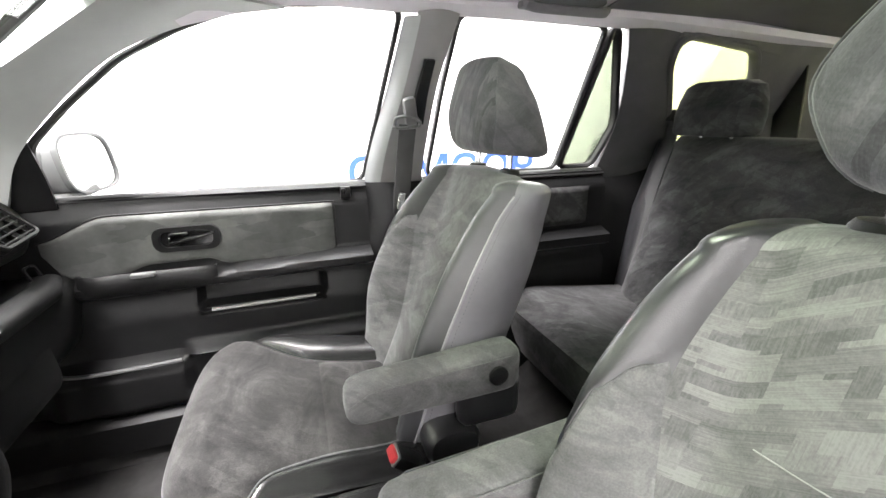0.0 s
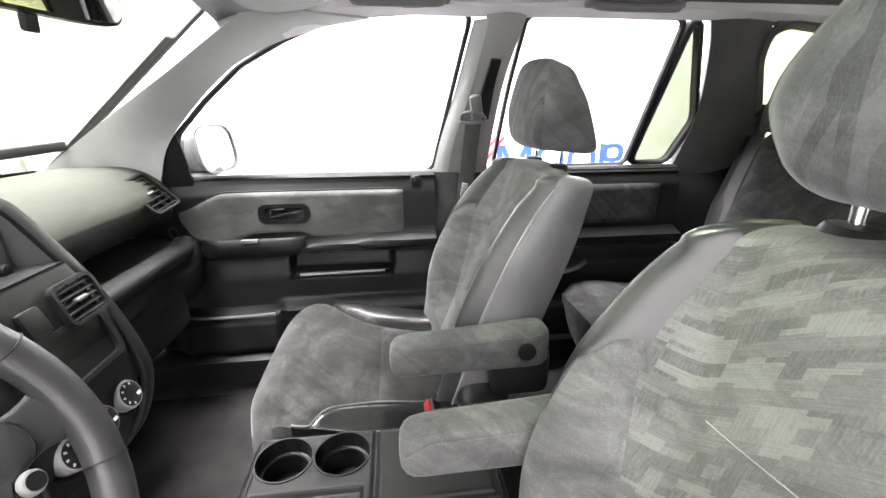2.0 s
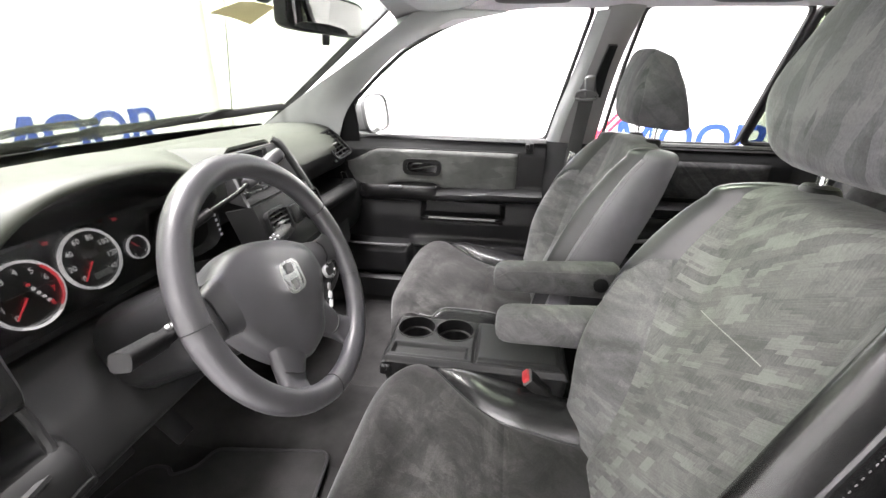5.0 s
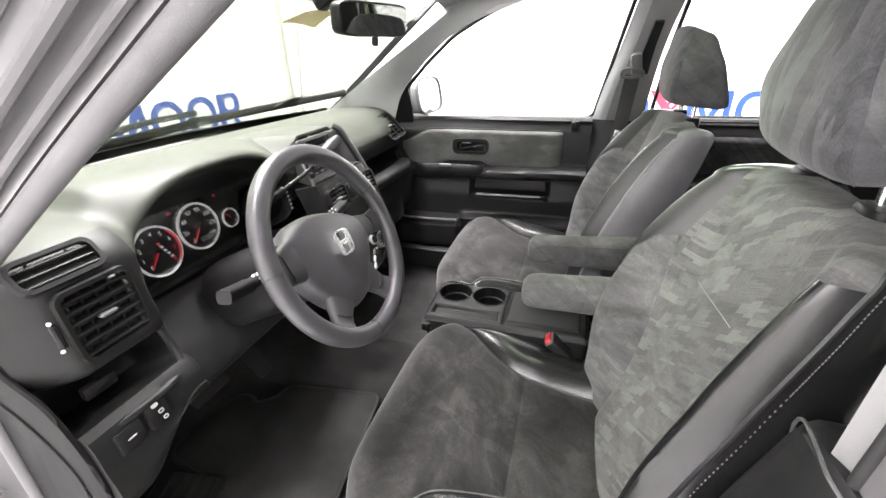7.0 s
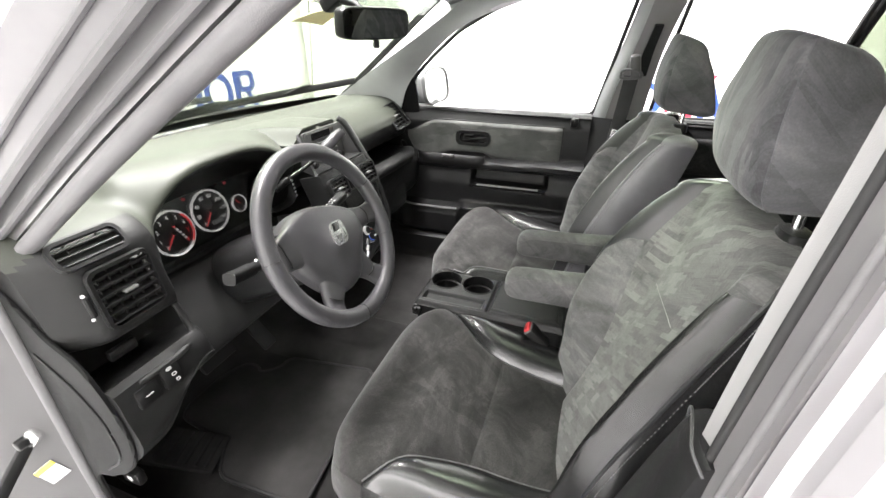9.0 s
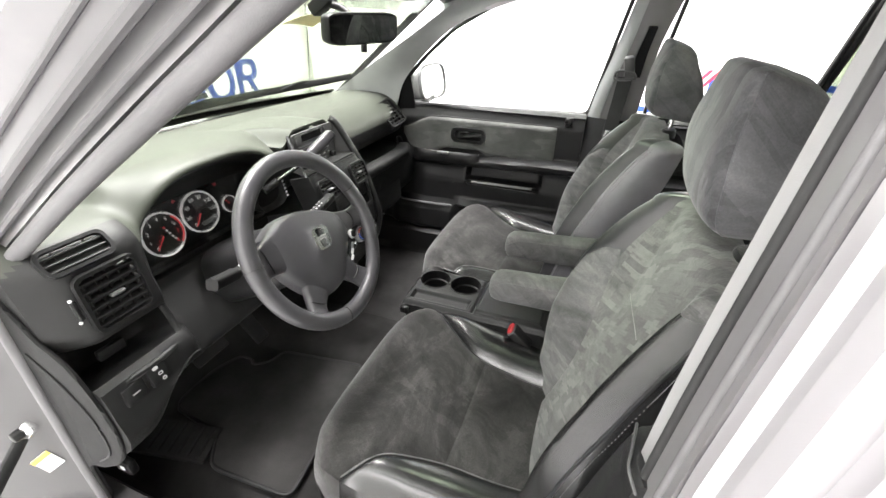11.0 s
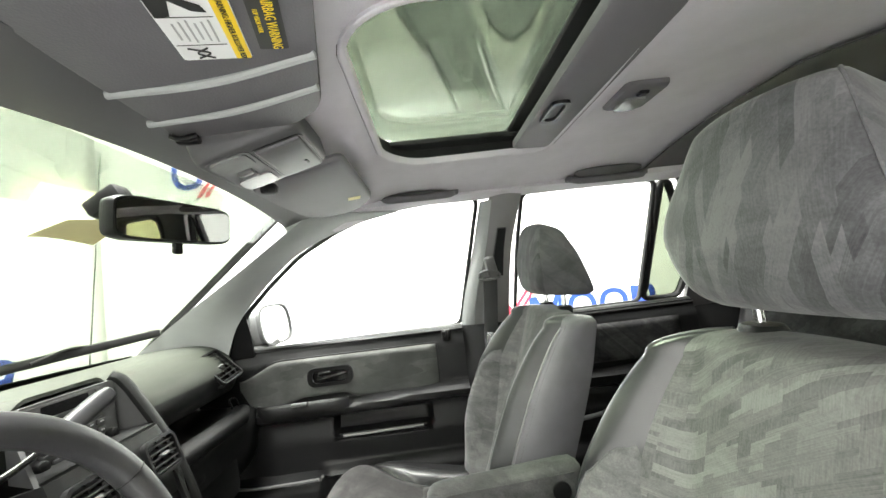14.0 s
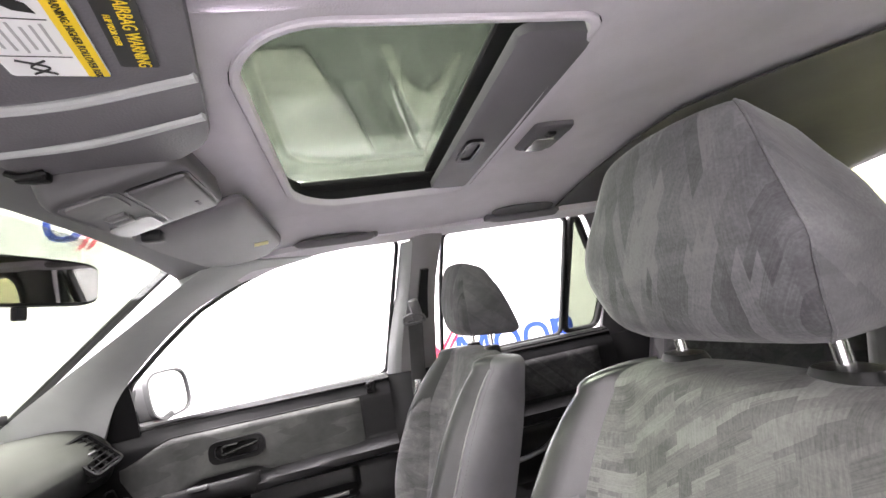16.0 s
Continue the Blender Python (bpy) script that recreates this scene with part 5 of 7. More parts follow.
        if arm < 0:
            wr = glide(hh, [(0, 0.108), (0.08, 0.120), (0.30, 0.119), (0.6, 0.111), (0.9, 0.099), (1, 0.088)])
            W += 0.014 * ss(hh, 0.55, 0.9)
            lat = ey * (W + (wr - W) * rear)
        x -= 0.008 * (1 - ey * ey) * max(0, ex)
        z -= 0.30 * max(0, x - 0.63) * ss(hh, 0.55, 1.0) - 0.006 * (1 - ey * ey) * ss(hh, 0.8, 1)
        return lean(x, lat + hl - 0.018 * ss(hh, 0.45, 1.0) * (arm > 0), z)

    HW = 64
    hg = [[head(i / HZ, j / HW) for j in range(HW + 1)] for i in range(HZ + 1)]
    mid = [sum((Vector(p) for p in hg[r][:-1]), V(0, 0, 0)) / HW for r in (0, HZ)]
    hv_, hf_ = patch(hg, 0, HZ, 0, HW)
    n0 = (HZ + 1) * (HW + 1)
    hf_ = hf_ + [(j, j + 1, n0) for j in range(HW)] + [(HZ * (HW + 1) + j, HZ * (HW + 1) + j + 1, n0 + 1) for j in range(HW)]
    hr = part("headrest", (hv_ + [mid[0], mid[1] + V(0, 0, 0.005)], hf_), CLOTH_HEAD, seat, "ribbed grey cloth")
    for j in (9, 40):
        sg = 1 if j == 9 else -1
        side = [[p + V(0, sg * 0.0012, 0) for p in r] for r in hg]
        part("side_panel", patch(side, 1, HZ - 1, j, j + 15), CLOTH_HEADSIDE, hr, "woven grey cloth side")
    for j in (9, 55):
        part("seam", sweep([hg[i][j] - V(0.0006, 0, 0) for i in range(1, HZ)], circle(0.0016, 6), V(0, 1, 0)), CLOTH_HEADSIDE, hr)
    for lat in (-0.078, 0.080):
        part("post", sweep([lean(0.686, lat, 1.115), lean(0.682, lat, 1.195)], circle(0.0062, 12), V(0, 1, 0)), CHROME, seat, "chrome post")
        gr = lean(0.686, lat, 1.128)
        part("grommet", loft([[gr + V(p * k, q * k, d) for p, q in oval(0.019, 0.027, 20, 2.4)] for k, d in ((1.0, -0.012), (1.0, 0.003), (0.85, 0.009), (0.4, 0.011))]), BLACK, seat, "black plastic collar")
    # folding arm rest on the console side
    AL = arm * 0.258
    dz = -0.004 * (arm < 0)
    ax = 0.018 if arm > 0 else 0.035

    def arm_at(x, lat, z):
        return V(x + ax + slide * 0.4, yc + lat, z + dz)

    sec = [(-0.075, 0.3, 0.25), (-0.068, 0.62, 0.55), (-0.045, 0.85, 0.80), (-0.01, 0.97, 0.94), (0.05, 1, 1), (0.35, 1, 1.0), (0.7, 1, 1.03), (0.92, 1, 1.05), (1.0, 0.95, 1.0), (1.04, 0.75, 0.8), (1.055, 0.4, 0.4)]
    ar = part("armrest", loft([[arm_at(0.29 + 0.28 * q, AL + wy * 0.033 * k, 0.779 + wz * 0.036 * kz * (1 + 0.20 * q) + 0.012 * q) for wy, wz in oval(1, 1, 28, 4.2)] for q, k, kz in sec]), CLOTH_SIDE, seat, "brushed grey cloth arm rest")
    for side in (-1, 1):
        part("pivot_button", cyl(0.019, 0.0185, 0.008, 28, 0.002, Matrix.Translation(arm_at(0.535, AL + side * 0.034, 0.789)) @ pose(0, 0, 0, 90, 0, 0)), DARK, ar, "dark plastic button")
        part("seam", sweep([arm_at(0.275 + 0.295 * q, AL + side * 0.0325, 0.806 + 0.016 * q - 0.020 * max(0, 0.12 - q) / 0.12) for q in (0.0, 0.05, 0.12, 0.3, 0.6, 0.9, 0.98)], circle(0.0014, 6)), CLOTH_SIDE, ar)
    part("arm_bracket", rbox(0.125, 0.05, 0.11, 0.022, 3, Matrix.Translation(arm_at(0.535, AL - arm * 0.010, 0.722))), VINYL, seat)
    # buckle
    bx, bl, bz = (0.386, 0.222, 0.672) if arm > 0 else (0.372, -0.285, 0.668)
    bk = thing("belt_buckle", "black seat belt buckle with a red button beside the seat", "belt buckle", tuple(base(bx + 0.02, bl, 0.60)), "belt buckles")
    tilt = Matrix.Translation(V(bx, yc + bl, bz - 0.02)) @ pose(0, 0, 0, 0, -50, 0)
    part("buckle_body", rbox(0.024, 0.040, 0.062, 0.005, 2, tilt), BLACK, bk)
    part("release_button", rbox(0.016, 0.033, 0.012, 0.003, 2, tilt @ Matrix.Translation((0.0, 0, 0.034))), RED, bk, "red plastic")
    part("bezel", ring_plate(rounded(0.023, 0.039, 0.004), rounded(0.016, 0.033, 0.003), 0.004, tilt @ Matrix.Translation((0, 0, 0.029))), SATIN, bk, "satin frame")
    part("stalk", sweep([V(bx + 0.025, yc + bl, bz - 0.045), V(bx + 0.06, yc + bl, 0.57), V(bx + 0.07, yc + bl, 0.48)], rounded(0.03, 0.006, 0.002, 2), V(1, 0, 0)), BLACK, bk)
    return seat


front_seat(-0.335, 1, "grey cloth and vinyl driver seat with a folded-down arm rest")
front_seat(0.418, -1, "grey cloth and vinyl passenger seat with a folded-down arm rest", -0.075, 5.2)


# ---- rear bench ----
rear = thing("rear_bench", "dark grey cloth rear bench with split backs and headrests", "car seat", (1.2, 0, 0.44))


def rear_back(y0, y1):
    def f(u, v):
        y = y0 + (y1 - y0) * v
        e = min(v, 1 - v) / 0.12
        puff = 0.05 * min(1, e) ** 0.5 + 0.02 * math.sin(math.pi * v)
        if u < 0.85:
            q = u / 0.85
            x, z = 1.30 + 0.16 * q, 0.60 + 0.55 * q
            return x - puff * min(1, (1 - q) * 8 + 0.5), y, z
        q = (u - 0.85) / 0.15
        return 1.46 - 0.5 * puff * (1 - q) + 0.10 * q, y, 1.15 + 0.02 * math.sin(math.pi * q) - 0.01 * q
    return surf(f, 24, 16, 0.03, -1)


part("backrest", rear_back(0.02, 0.66), CLOTH_REAR, rear, "dark brushed cloth")
part("backrest", rear_back(-0.66, 0.0), CLOTH_REAR, rear, "dark brushed cloth")
part("back_bolster", sweep([V(1.36, 0.675, 0.62), V(1.42, 0.70, 0.9), V(1.50, 0.70, 1.13)], oval(0.05, 0.045, 14, 3), V(0, 1, 0)), VINYL, rear, "grey vinyl")
part("back_strip", sweep([V(1.27, 0.008, 0.62), V(1.34, 0.012, 0.85), V(1.415, 0.012, 1.10), V(1.45, 0.012, 1.16)], oval(0.022, 0.012, 10, 3), V(0, 1, 0)), SATIN, rear)


def bench(u, v):
    y = -0.68 + 1.36 * v
    if u < 0.3:
        q = u / 0.3
        return 0.90 - 0.05 * math.sin(q * math.pi / 2) + 0.06 * (1 - q) * 0, y, 0.46 + 0.20 * q - 0.02 * q ** 6
    q = (u - 0.3) / 0.7
    return 0.855 + 0.47 * q, y, 0.645 + 0.03 * math.sin(min(1, q * 4) * math.pi / 2) - 0.06 * q + 0.02 * abs(2 * v - 1) ** 3


part("cushion", surf(bench, 24, 24, 0.03, -1), CLOTH_REAR, rear, "dark brushed cloth")
part("bench_base", rbox(0.42, 1.3, 0.16, 0.02, 2, Matrix.Translation((1.12, 0, 0.52))), BLACK, rear)
for yc in (0.515, -0.515, 0.0):
    part("headrest", loft([[V(1.44 + p * 0.5 + lean, yc + q * k, z) for p, q in oval(0.095, 0.135, 24, 3.4)] for z, k, lean in ((1.165, 0.86, 0), (1.175, 0.97, 0), (1.22, 1.0, 0.004), (1.27, 0.93, 0.01), (1.305, 0.82, 0.014), (1.318, 0.6, 0.016))]) if yc else
         loft([[V(1.45 + p * 0.5, yc + q * k, z) for p, q in oval(0.09, 0.10, 24, 3.4)] for z, k in ((1.165, 0.9), (1.18, 1.0), (1.24, 0.95), (1.255, 0.6))]), CLOTH_REAR, rear, "dark brushed cloth")
    for d in (-0.05, 0.05):
        part("post", sweep([V(1.455, yc + d, 1.12), V(1.455, yc + d, 1.18)], circle(0.006, 10), V(0, 1, 0)), CHROME, rear)

# rear belts
for y0, x0, nm in ((0.66, 1.52, "shoulder seat belt on the rear pillar"), (-0.66, 1.52, "shoulder seat belt on the rear pillar")):
    sg = math.copysign(1, y0)
    rb = thing("rear_seat_belt", "grey " + nm, "seat belt", (x0, y0, 1.2), "rear seat belts")
    part("anchor", rbox(0.05, 0.025, 0.04, 0.008, 2, Matrix.Translation((1.47, sg * 0.70, 1.225))), BLACK, rb)
    part("webbing", sweep([V(1.47, sg * 0.69, 1.21), V(1.45, sg * 0.675, 1.15), V(1.40, sg * 0.67, 1.0), V(1.33, sg * 0.67, 0.7)], rounded(0.004, 0.046, 0.001, 2), V(0, 1, 0)), WEB, rb)
mb = thing("centre_seat_belt", "dark seat belt hanging from a grey roof bracket behind the bench", "seat belt", (1.9, 0.62, 1.3))
part("roof_bracket", loft([[V(1.88 + 0.5 * p, 0.63 + q * k, z) for p, q in oval(0.20, 0.07, 20, 3)] for z, k in ((1.475, 0.8), (1.49, 1.0), (1.545, 1.15))]), LINER, mb)
part("webbing", sweep([V(1.90, 0.635, 1.50), V(1.90, 0.62, 1.36), V(1.90, 0.60, 1.10)], rounded(0.012, 0.09, 0.003, 2), V(0, 1, 0)), BLACK, mb)

# passenger seat belt on the middle pillar
sb = thing("seat_belt", "grey seat belt with a pillar loop beside the passenger seat", "seat belt", (0.52, 0.70, 1.0))
part("height_slider", strip([PS(0.535, 1.21, 0.062), PS(0.55, 1.29, 0.06), PS(0.565, 1.36, 0.058)], [PS(0.575, 1.21, 0.06), PS(0.58, 1.29, 0.058), PS(0.59, 1.36, 0.056)], 0.012, -1), DARK, sb)
part("anchor_cover", rbox(0.034, 0.024, 0.075, 0.010, 2, Matrix.Translation((0.535, 0.653, 1.238)) @ pose(0, 0, 0, 20, -12, 0)), SATIN, sb)
part("loop", tube([(0.495, 0.665, 1.205), (0.50, 0.655, 1.222), (0.53, 0.648, 1.226), (0.555, 0.65, 1.218), (0.56, 0.655, 1.203), (0.53, 0.657, 1.198), (0.50, 0.66, 1.198), (0.495, 0.665, 1.205)], 0.0045, 32, 8), SATIN, sb, "metal loop")
part("webbing", sweep([V(0.53, 0.66, 1.205), V(0.525, 0.685, 1.12), V(0.515, 0.70, 1.0), V(0.51, 0.705, 0.8), V(0.51, 0.70, 0.5)], rounded(0.046, 0.004, 0.001, 2), V(0, 1, 0)), WEB, sb)
part("latch_tongue", rbox(0.02, 0.006, 0.045, 0.002, 1, Matrix.Translation((0.505, 0.66, 1.005)) @ pose(0, 0, 0, 0, 10, 0)), CHROME, sb)

# ---- fold-up tray between the seats ----
con = thing("centre_tray_table", "dark plastic tray table with two cup holders between the seats", "tray table", (0.2, 0.0, 0.41))
CUPS = ((0.094, 0.024), (0.190, 0.026))
TX0, TX1, TY0, TY1 = 0.036, 0.452, -0.104, 0.086


def tray_z(x, y):
    z = 0.678
    r = min(math.hypot(x - cx, y - cy) for cx, cy in CUPS)
    z -= 0.085 * (1 - ss(r, 0.0425, 0.0460))
    z -= 0.012 * bump(x, 0.135, 0.149, 0.006) * bump(y, 0.018, 0.032, 0.004)
    if x < 0.24:
        z -= 0.011 * bump(x, 0.062, 0.222, 0.008) * bump(y, -0.078, -0.046, 0.006)
    e = min(x - TX0, TX1 - x, y - TY0, TY1 - y)
    z -= 0.016 * (1 - ss(e, 0.0, 0.018))
    z += 0.004 * bump(e, 0.008, 0.010, 0.004)
    z -= 0.005 * math.exp(-((x - 0.245) / 0.004) ** 2) * bump(y, -0.086, 0.072, 0.006)
    lid = min(x - 0.245, TX1 - 0.016 - x, y - TY0 - 0.018, TY1 - 0.014 - y)
    z += 0.004 * ss(lid, 0.004, 0.010)
    return z


part("tray_top", surf(lambda u, v: (TX0 + (TX1 - TX0) * u, TY0 + (TY1 - TY0) * v, tray_z(TX0 + (TX1 - TX0) * u, TY0 + (TY1 - TY0) * v)), 200, 100), DASH, con)
part("tray_body", loft([[V((TX0 + TX1) / 2 + p, (TY0 + TY1) / 2 + q, z) for p, q in rounded((TX1 - TX0) * k, (TY1 - TY0) * k, 0.02)] for z, k in ((0.585, 0.90), (0.598, 0.96), (0.62, 0.985), (0.664, 1.0))], True, False), DASH, con)
for cx, cy in CUPS:
    c = part("cup_holder", ring_plate(oval(0.0485, 0.0485, 40, 2), oval(0.0455, 0.0455, 40, 2), 0.003, Matrix.Translation((cx, cy, 0.677))), DASH, con)
    part("cup_liner", loft([[V(cx + p, cy + q, z) for p, q in oval(r, r, 32, 2)] for r, z in ((0.0455, 0.679), (0.0445, 0.652), (0.0375, 0.650), (0.0360, 0.612), (0.002, 0.611))], True, False), BLACK, c)
    part("cup_step", sweep([V(cx + p, cy + q, 0.6515) for p, q in oval(0.0385, 0.0385, 32, 2)], circle(0.0016, 6), V(0, 0, 1), True), DASH, c)
part("latch", rbox(0.025, 0.014, 0.024, 0.004, 2, Matrix.Translation((0.048, -0.106, 0.646))), BLACK, con)
part("latch_button", cyl(0.008, 0.007, 0.008, 16, 0.002, Matrix.Translation((0.046, -0.114, 0.652)) @ pose(0, 0, 0, 90, 0, 0)), BLACK, con)
part("support_leg", rbox(0.12, 0.08, 0.24, 0.015, 2, Matrix.Translation((0.34, -0.005, 0.50))), BLACK, con)


# ---- dashboard ----
dash = thing("dashboard", "dark grey moulded dashboard with round gauges and black air vents", "dashboard", (-0.4, 0, 0.7))
PL = [(-0.80, 1.03), (-0.62, 1.07), (-0.44, 1.098), (-0.32, 1.10), (-0.25, 1.088), (-0.215, 1.065), (-0.205, 1.035), (-0.198, 0.985), (-0.192, 0.945), (-0.215, 0.925), (-0.34, 0.915), (-0.30, 0.835), (-0.176, 0.878), (-0.156, 0.82), (-0.160, 0.745), (-0.27, 0.655)]
DR = [(-0.88, 1.035), (-0.66, 1.085), (-0.46, 1.12), (-0.33, 1.134), (-0.262, 1.127), (-0.243, 1.113), (-0.262, 1.098), (-0.352, 1.058), (-0.345, 0.915), (-0.318, 0.902), (-0.288, 0.890), (-0.258, 0.868), (-0.228, 0.838), (-0.205, 0.80), (-0.215, 0.765), (-0.33, 0.72)]
PA = [(-0.88, 1.035), (-0.66, 1.082), (-0.50, 1.092), (-0.42, 1.088), (-0.365, 1.065), (-0.33, 1.03), (-0.322, 0.985), (-0.335, 0.95), (-0.36, 0.935), (-0.45, 0.93), (-0.45, 0.885), (-0.315, 0.875), (-0.285, 0.85), (-0.285, 0.79), (-0.31, 0.70), (-0.40, 0.62)]


def dash_profile(y):
    d = ss(y, -0.575, -0.535) * (1 - ss(y, -0.165, -0.125))
    p = ss(y, -0.165, -0.125)
    out = []
    for (a, b), (c, e), (g, h) in zip(PL, DR, PA):
        w = 1 - d - p
        out.append((a * w + c * d + g * p, b * w + e * d + h * p))
    q = min(1, abs(y + 0.355) / 0.215)
    arch = (0.012 - 0.10 * q ** 3) * d
    edge = ss(abs(y), 0.68, 0.76)
    res = []
    for i, (x, z) in enumerate(out):
        z += arch * {3: 0.12, 4: 0.75, 5: 1.0, 6: 1.0, 7: 0.5}.get(i, 0)
        x -= 0.06 * edge * (i > 3) * (i < 11)
        z += 0.085 * ss(y, -0.70, -0.585) * (1 - d - p) * (i >= 14)
        x += 0.14 * (abs(y) / 0.8) ** 2 * (i == 0) + 0.04 * (abs(y) / 0.8) ** 2 * (i == 1)
        res.append((x, z))
    return res


NY = 150
prof = []
for j in range(NY + 1):
    y = -0.735 + 1.48 * j / NY
    pts = curve_pts([V(x, y, z) for x, z in dash_profile(y)], 60)
    prof.append(pts)
cut = [next(i for i, p in enumerate(c) if p.x > -0.262) if c[0].y < -0.575 else 22 for c in prof]
cells = [(i, j) for j in range(NY) for i in range(60)]
sheet = [p for c in prof for p in c]
for nm, up, mat, lb in (("dash_top", True, DASHTOP, "soft grey upper dashboard"), ("dash_face", False, DASH, "dark moulded dashboard face")):
    quads = [(j * 61 + i, (j + 1) * 61 + i, (j + 1) * 61 + i + 1, j * 61 + i + 1) for i, j in cells if (i < cut[j]) == up]
    part(nm, (sheet, quads), mat, dash, lb)
for y in (-0.735, 0.745):
    pr = [V(q.x, y, q.z) for q in (prof[0] if y < 0 else prof[-1])]
    part("end_cap", (pr + [V(-0.75, y, 0.75)], [(i, i + 1, len(pr)) for i in range(len(pr) - 1)]), MATTE, dash)


def face(x, y, z, tilt=8, turn=0):
    """A pose lying on the dash: x sideways, y up, z out towards the seats."""
    m = basis((x, y, z), (0, 1, 0), (-math.sin(radians(tilt)), 0, math.cos(radians(tilt))))
    return m @ pose(0, 0, 0, 0, turn, 0)


def vent(m, w, h, slats, fins, name="air_vent", knob=True):
    v = part(name, ring_plate(rounded(w + 0.011, h + 0.011, 0.014), rounded(w, h, 0.010), 0.010, m), BLACK, dash, "black air vent")
    part("back", plate(rounded(w, h, 0.01), 0.002, m @ Matrix.Translation((0, 0, -0.022))), BLACK, v)
    for i in range(slats):
        yy = -h / 2 + h * (i + 0.5) / slats
        part("slat", rbox(w * 0.98, 0.0035, 0.014, 0.0012, 1, m @ Matrix.Translation((0, yy, 0.001)) @ pose(0, 0, 0, 25, 0, 0)), BLACK, v)
    for i in range(fins):
        xx = -w / 2 + w * (i + 0.5) / fins
        part("fin", rbox(0.002, h * 0.97, 0.012, 0.0, 1, m @ Matrix.Translation((xx, 0, -0.003))), BLACK, v)
    if knob:
        part("tab", rbox(0.022, 0.006, 0.012, 0.002, 1, m @ Matrix.Translation((0, 0, 0.006))), SATIN, v)
    return v


vent(face(-0.196, -0.640, 1.000, 6, 0), 0.086, 0.088, 6, 5)
vent(face(-0.222, -0.655, 1.070, 38, 0), 0.088, 0.034, 3, 2, knob=False)
vent(face(-0.334, 0.600, 1.026, 46, -14), 0.085, 0.105, 7, 3)
part("demist_slot", ring_plate(rounded(0.03, 0.05, 0.01), rounded(0.022, 0.042, 0.008), 0.006, face(-0.337, 0.683, 0.890, 20, -20)), DARK, dash)
for z in (1.016, 0.976):
    part("vent_mark", cyl(0.0024, 0.0024, 0.002, 14, 0, face(-0.196 + 0.0, -0.700, z + 0.006, 6) @ Matrix.Translation((0, 0, 0.004))), WHITE, dash, "white printed dot")
part("vent_wheel", rbox(0.008, 0.034, 0.008, 0.002, 1, face(-0.196, -0.697, 1.002, 6) @ Matrix.Translation((0, 0, 0.003))), BLACK, dash)

# gauges
GX = -0.343
clu = part("gauge_panel", plate(rounded(0.37, 0.135, 0.05, 8), 0.004, face(GX - 0.006, -0.355, 0.982, 12)), GLOSSY, dash, "black gauge panel")


def dial(y, z, r, name, numbers, needle, red=False):
    m = face(GX, y, z, 12)
    d = part(name, plate(oval(r, r, 40, 2), 0.002, m), INK, clu, "round gauge with a pale ring")
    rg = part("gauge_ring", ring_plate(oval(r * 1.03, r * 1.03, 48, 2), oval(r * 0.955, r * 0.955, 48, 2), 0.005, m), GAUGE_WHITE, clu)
    n = len(numbers)
    for i, tx in enumerate(numbers):
        ang = radians(225 - 270 * i / (n - 1))
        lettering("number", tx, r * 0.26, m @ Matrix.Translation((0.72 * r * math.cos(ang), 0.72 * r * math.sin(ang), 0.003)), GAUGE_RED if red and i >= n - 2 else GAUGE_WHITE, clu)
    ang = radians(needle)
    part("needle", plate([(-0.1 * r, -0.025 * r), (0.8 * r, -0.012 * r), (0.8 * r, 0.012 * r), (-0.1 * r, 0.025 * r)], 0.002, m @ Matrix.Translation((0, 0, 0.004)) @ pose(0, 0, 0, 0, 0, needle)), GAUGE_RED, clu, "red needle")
    part("needle_hub", cyl(0.11 * r, 0.10 * r, 0.006, 16, 0.001, m @ Matrix.Translation((0, 0, 0.005))), BLACK, clu)
    if red:
        pts = [m @ V(0.93 * r * math.cos(radians(a)), 0.93 * r * math.sin(radians(a)), 0.005) for a in range(-45, 46, 6)]
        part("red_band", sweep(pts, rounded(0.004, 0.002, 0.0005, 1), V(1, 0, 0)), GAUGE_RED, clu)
    return m


m1 = dial(-0.443, 0.977, 0.046, "tachometer", list("012345678")[:9], 225, True)
for i in range(5):
    part("gear_lamp", plate(rounded(0.005, 0.004, 0.001, 2), 0.001, m1 @ Matrix.Translation((0.006 + 0.0035 * i, 0.012 - 0.0075 * i, 0.003))), GAUGE_WHITE if i else GAUGE_RED, clu)
m2 = dial(-0.345, 0.988, 0.046, "speedometer", ["0", "20", "40", "60", "80", "100", "120", "140"], 228)
part("odometer", plate(rounded(0.030, 0.010, 0.002, 2), 0.001, m2 @ Matrix.Translation((0.006, -0.027, 0.003))), GREYINK, clu, "grey display window")
dial(-0.262, 0.975, 0.020, "fuel_gauge", ["E", "F"], 130)
part("warning_lamp", plate(oval(0.004, 0.003, 12), 0.001, face(GX + 0.001, -0.40, 1.035, 12)), REDINK, clu)
part("warning_lamp", plate(oval(0.004, 0.003, 12), 0.001, face(GX + 0.001, -0.29, 1.035, 12)), REDINK, clu)
part("cluster_lens", surf(lambda u, v: (-0.285 - 0.055 * (1 - v), -0.525 + 0.34 * u, 0.915 + 0.15 * v), 8, 6, 0.002), clear_pane("cluster_window", (0.96, 0.96, 0.96), 0.5), dash)

# gear indicator pod right of the column
part("indicator_pod", loft([[V(-0.30 + d, -0.165 + p * k, 0.975 + q * k) for p, q in oval(0.055, 0.045, 28, 3)] for d, k in ((-0.04, 1.05), (0.0, 1.05), (0.008, 1.0), (0.002, 0.9), (-0.015, 0.86))]), DASH, dash)
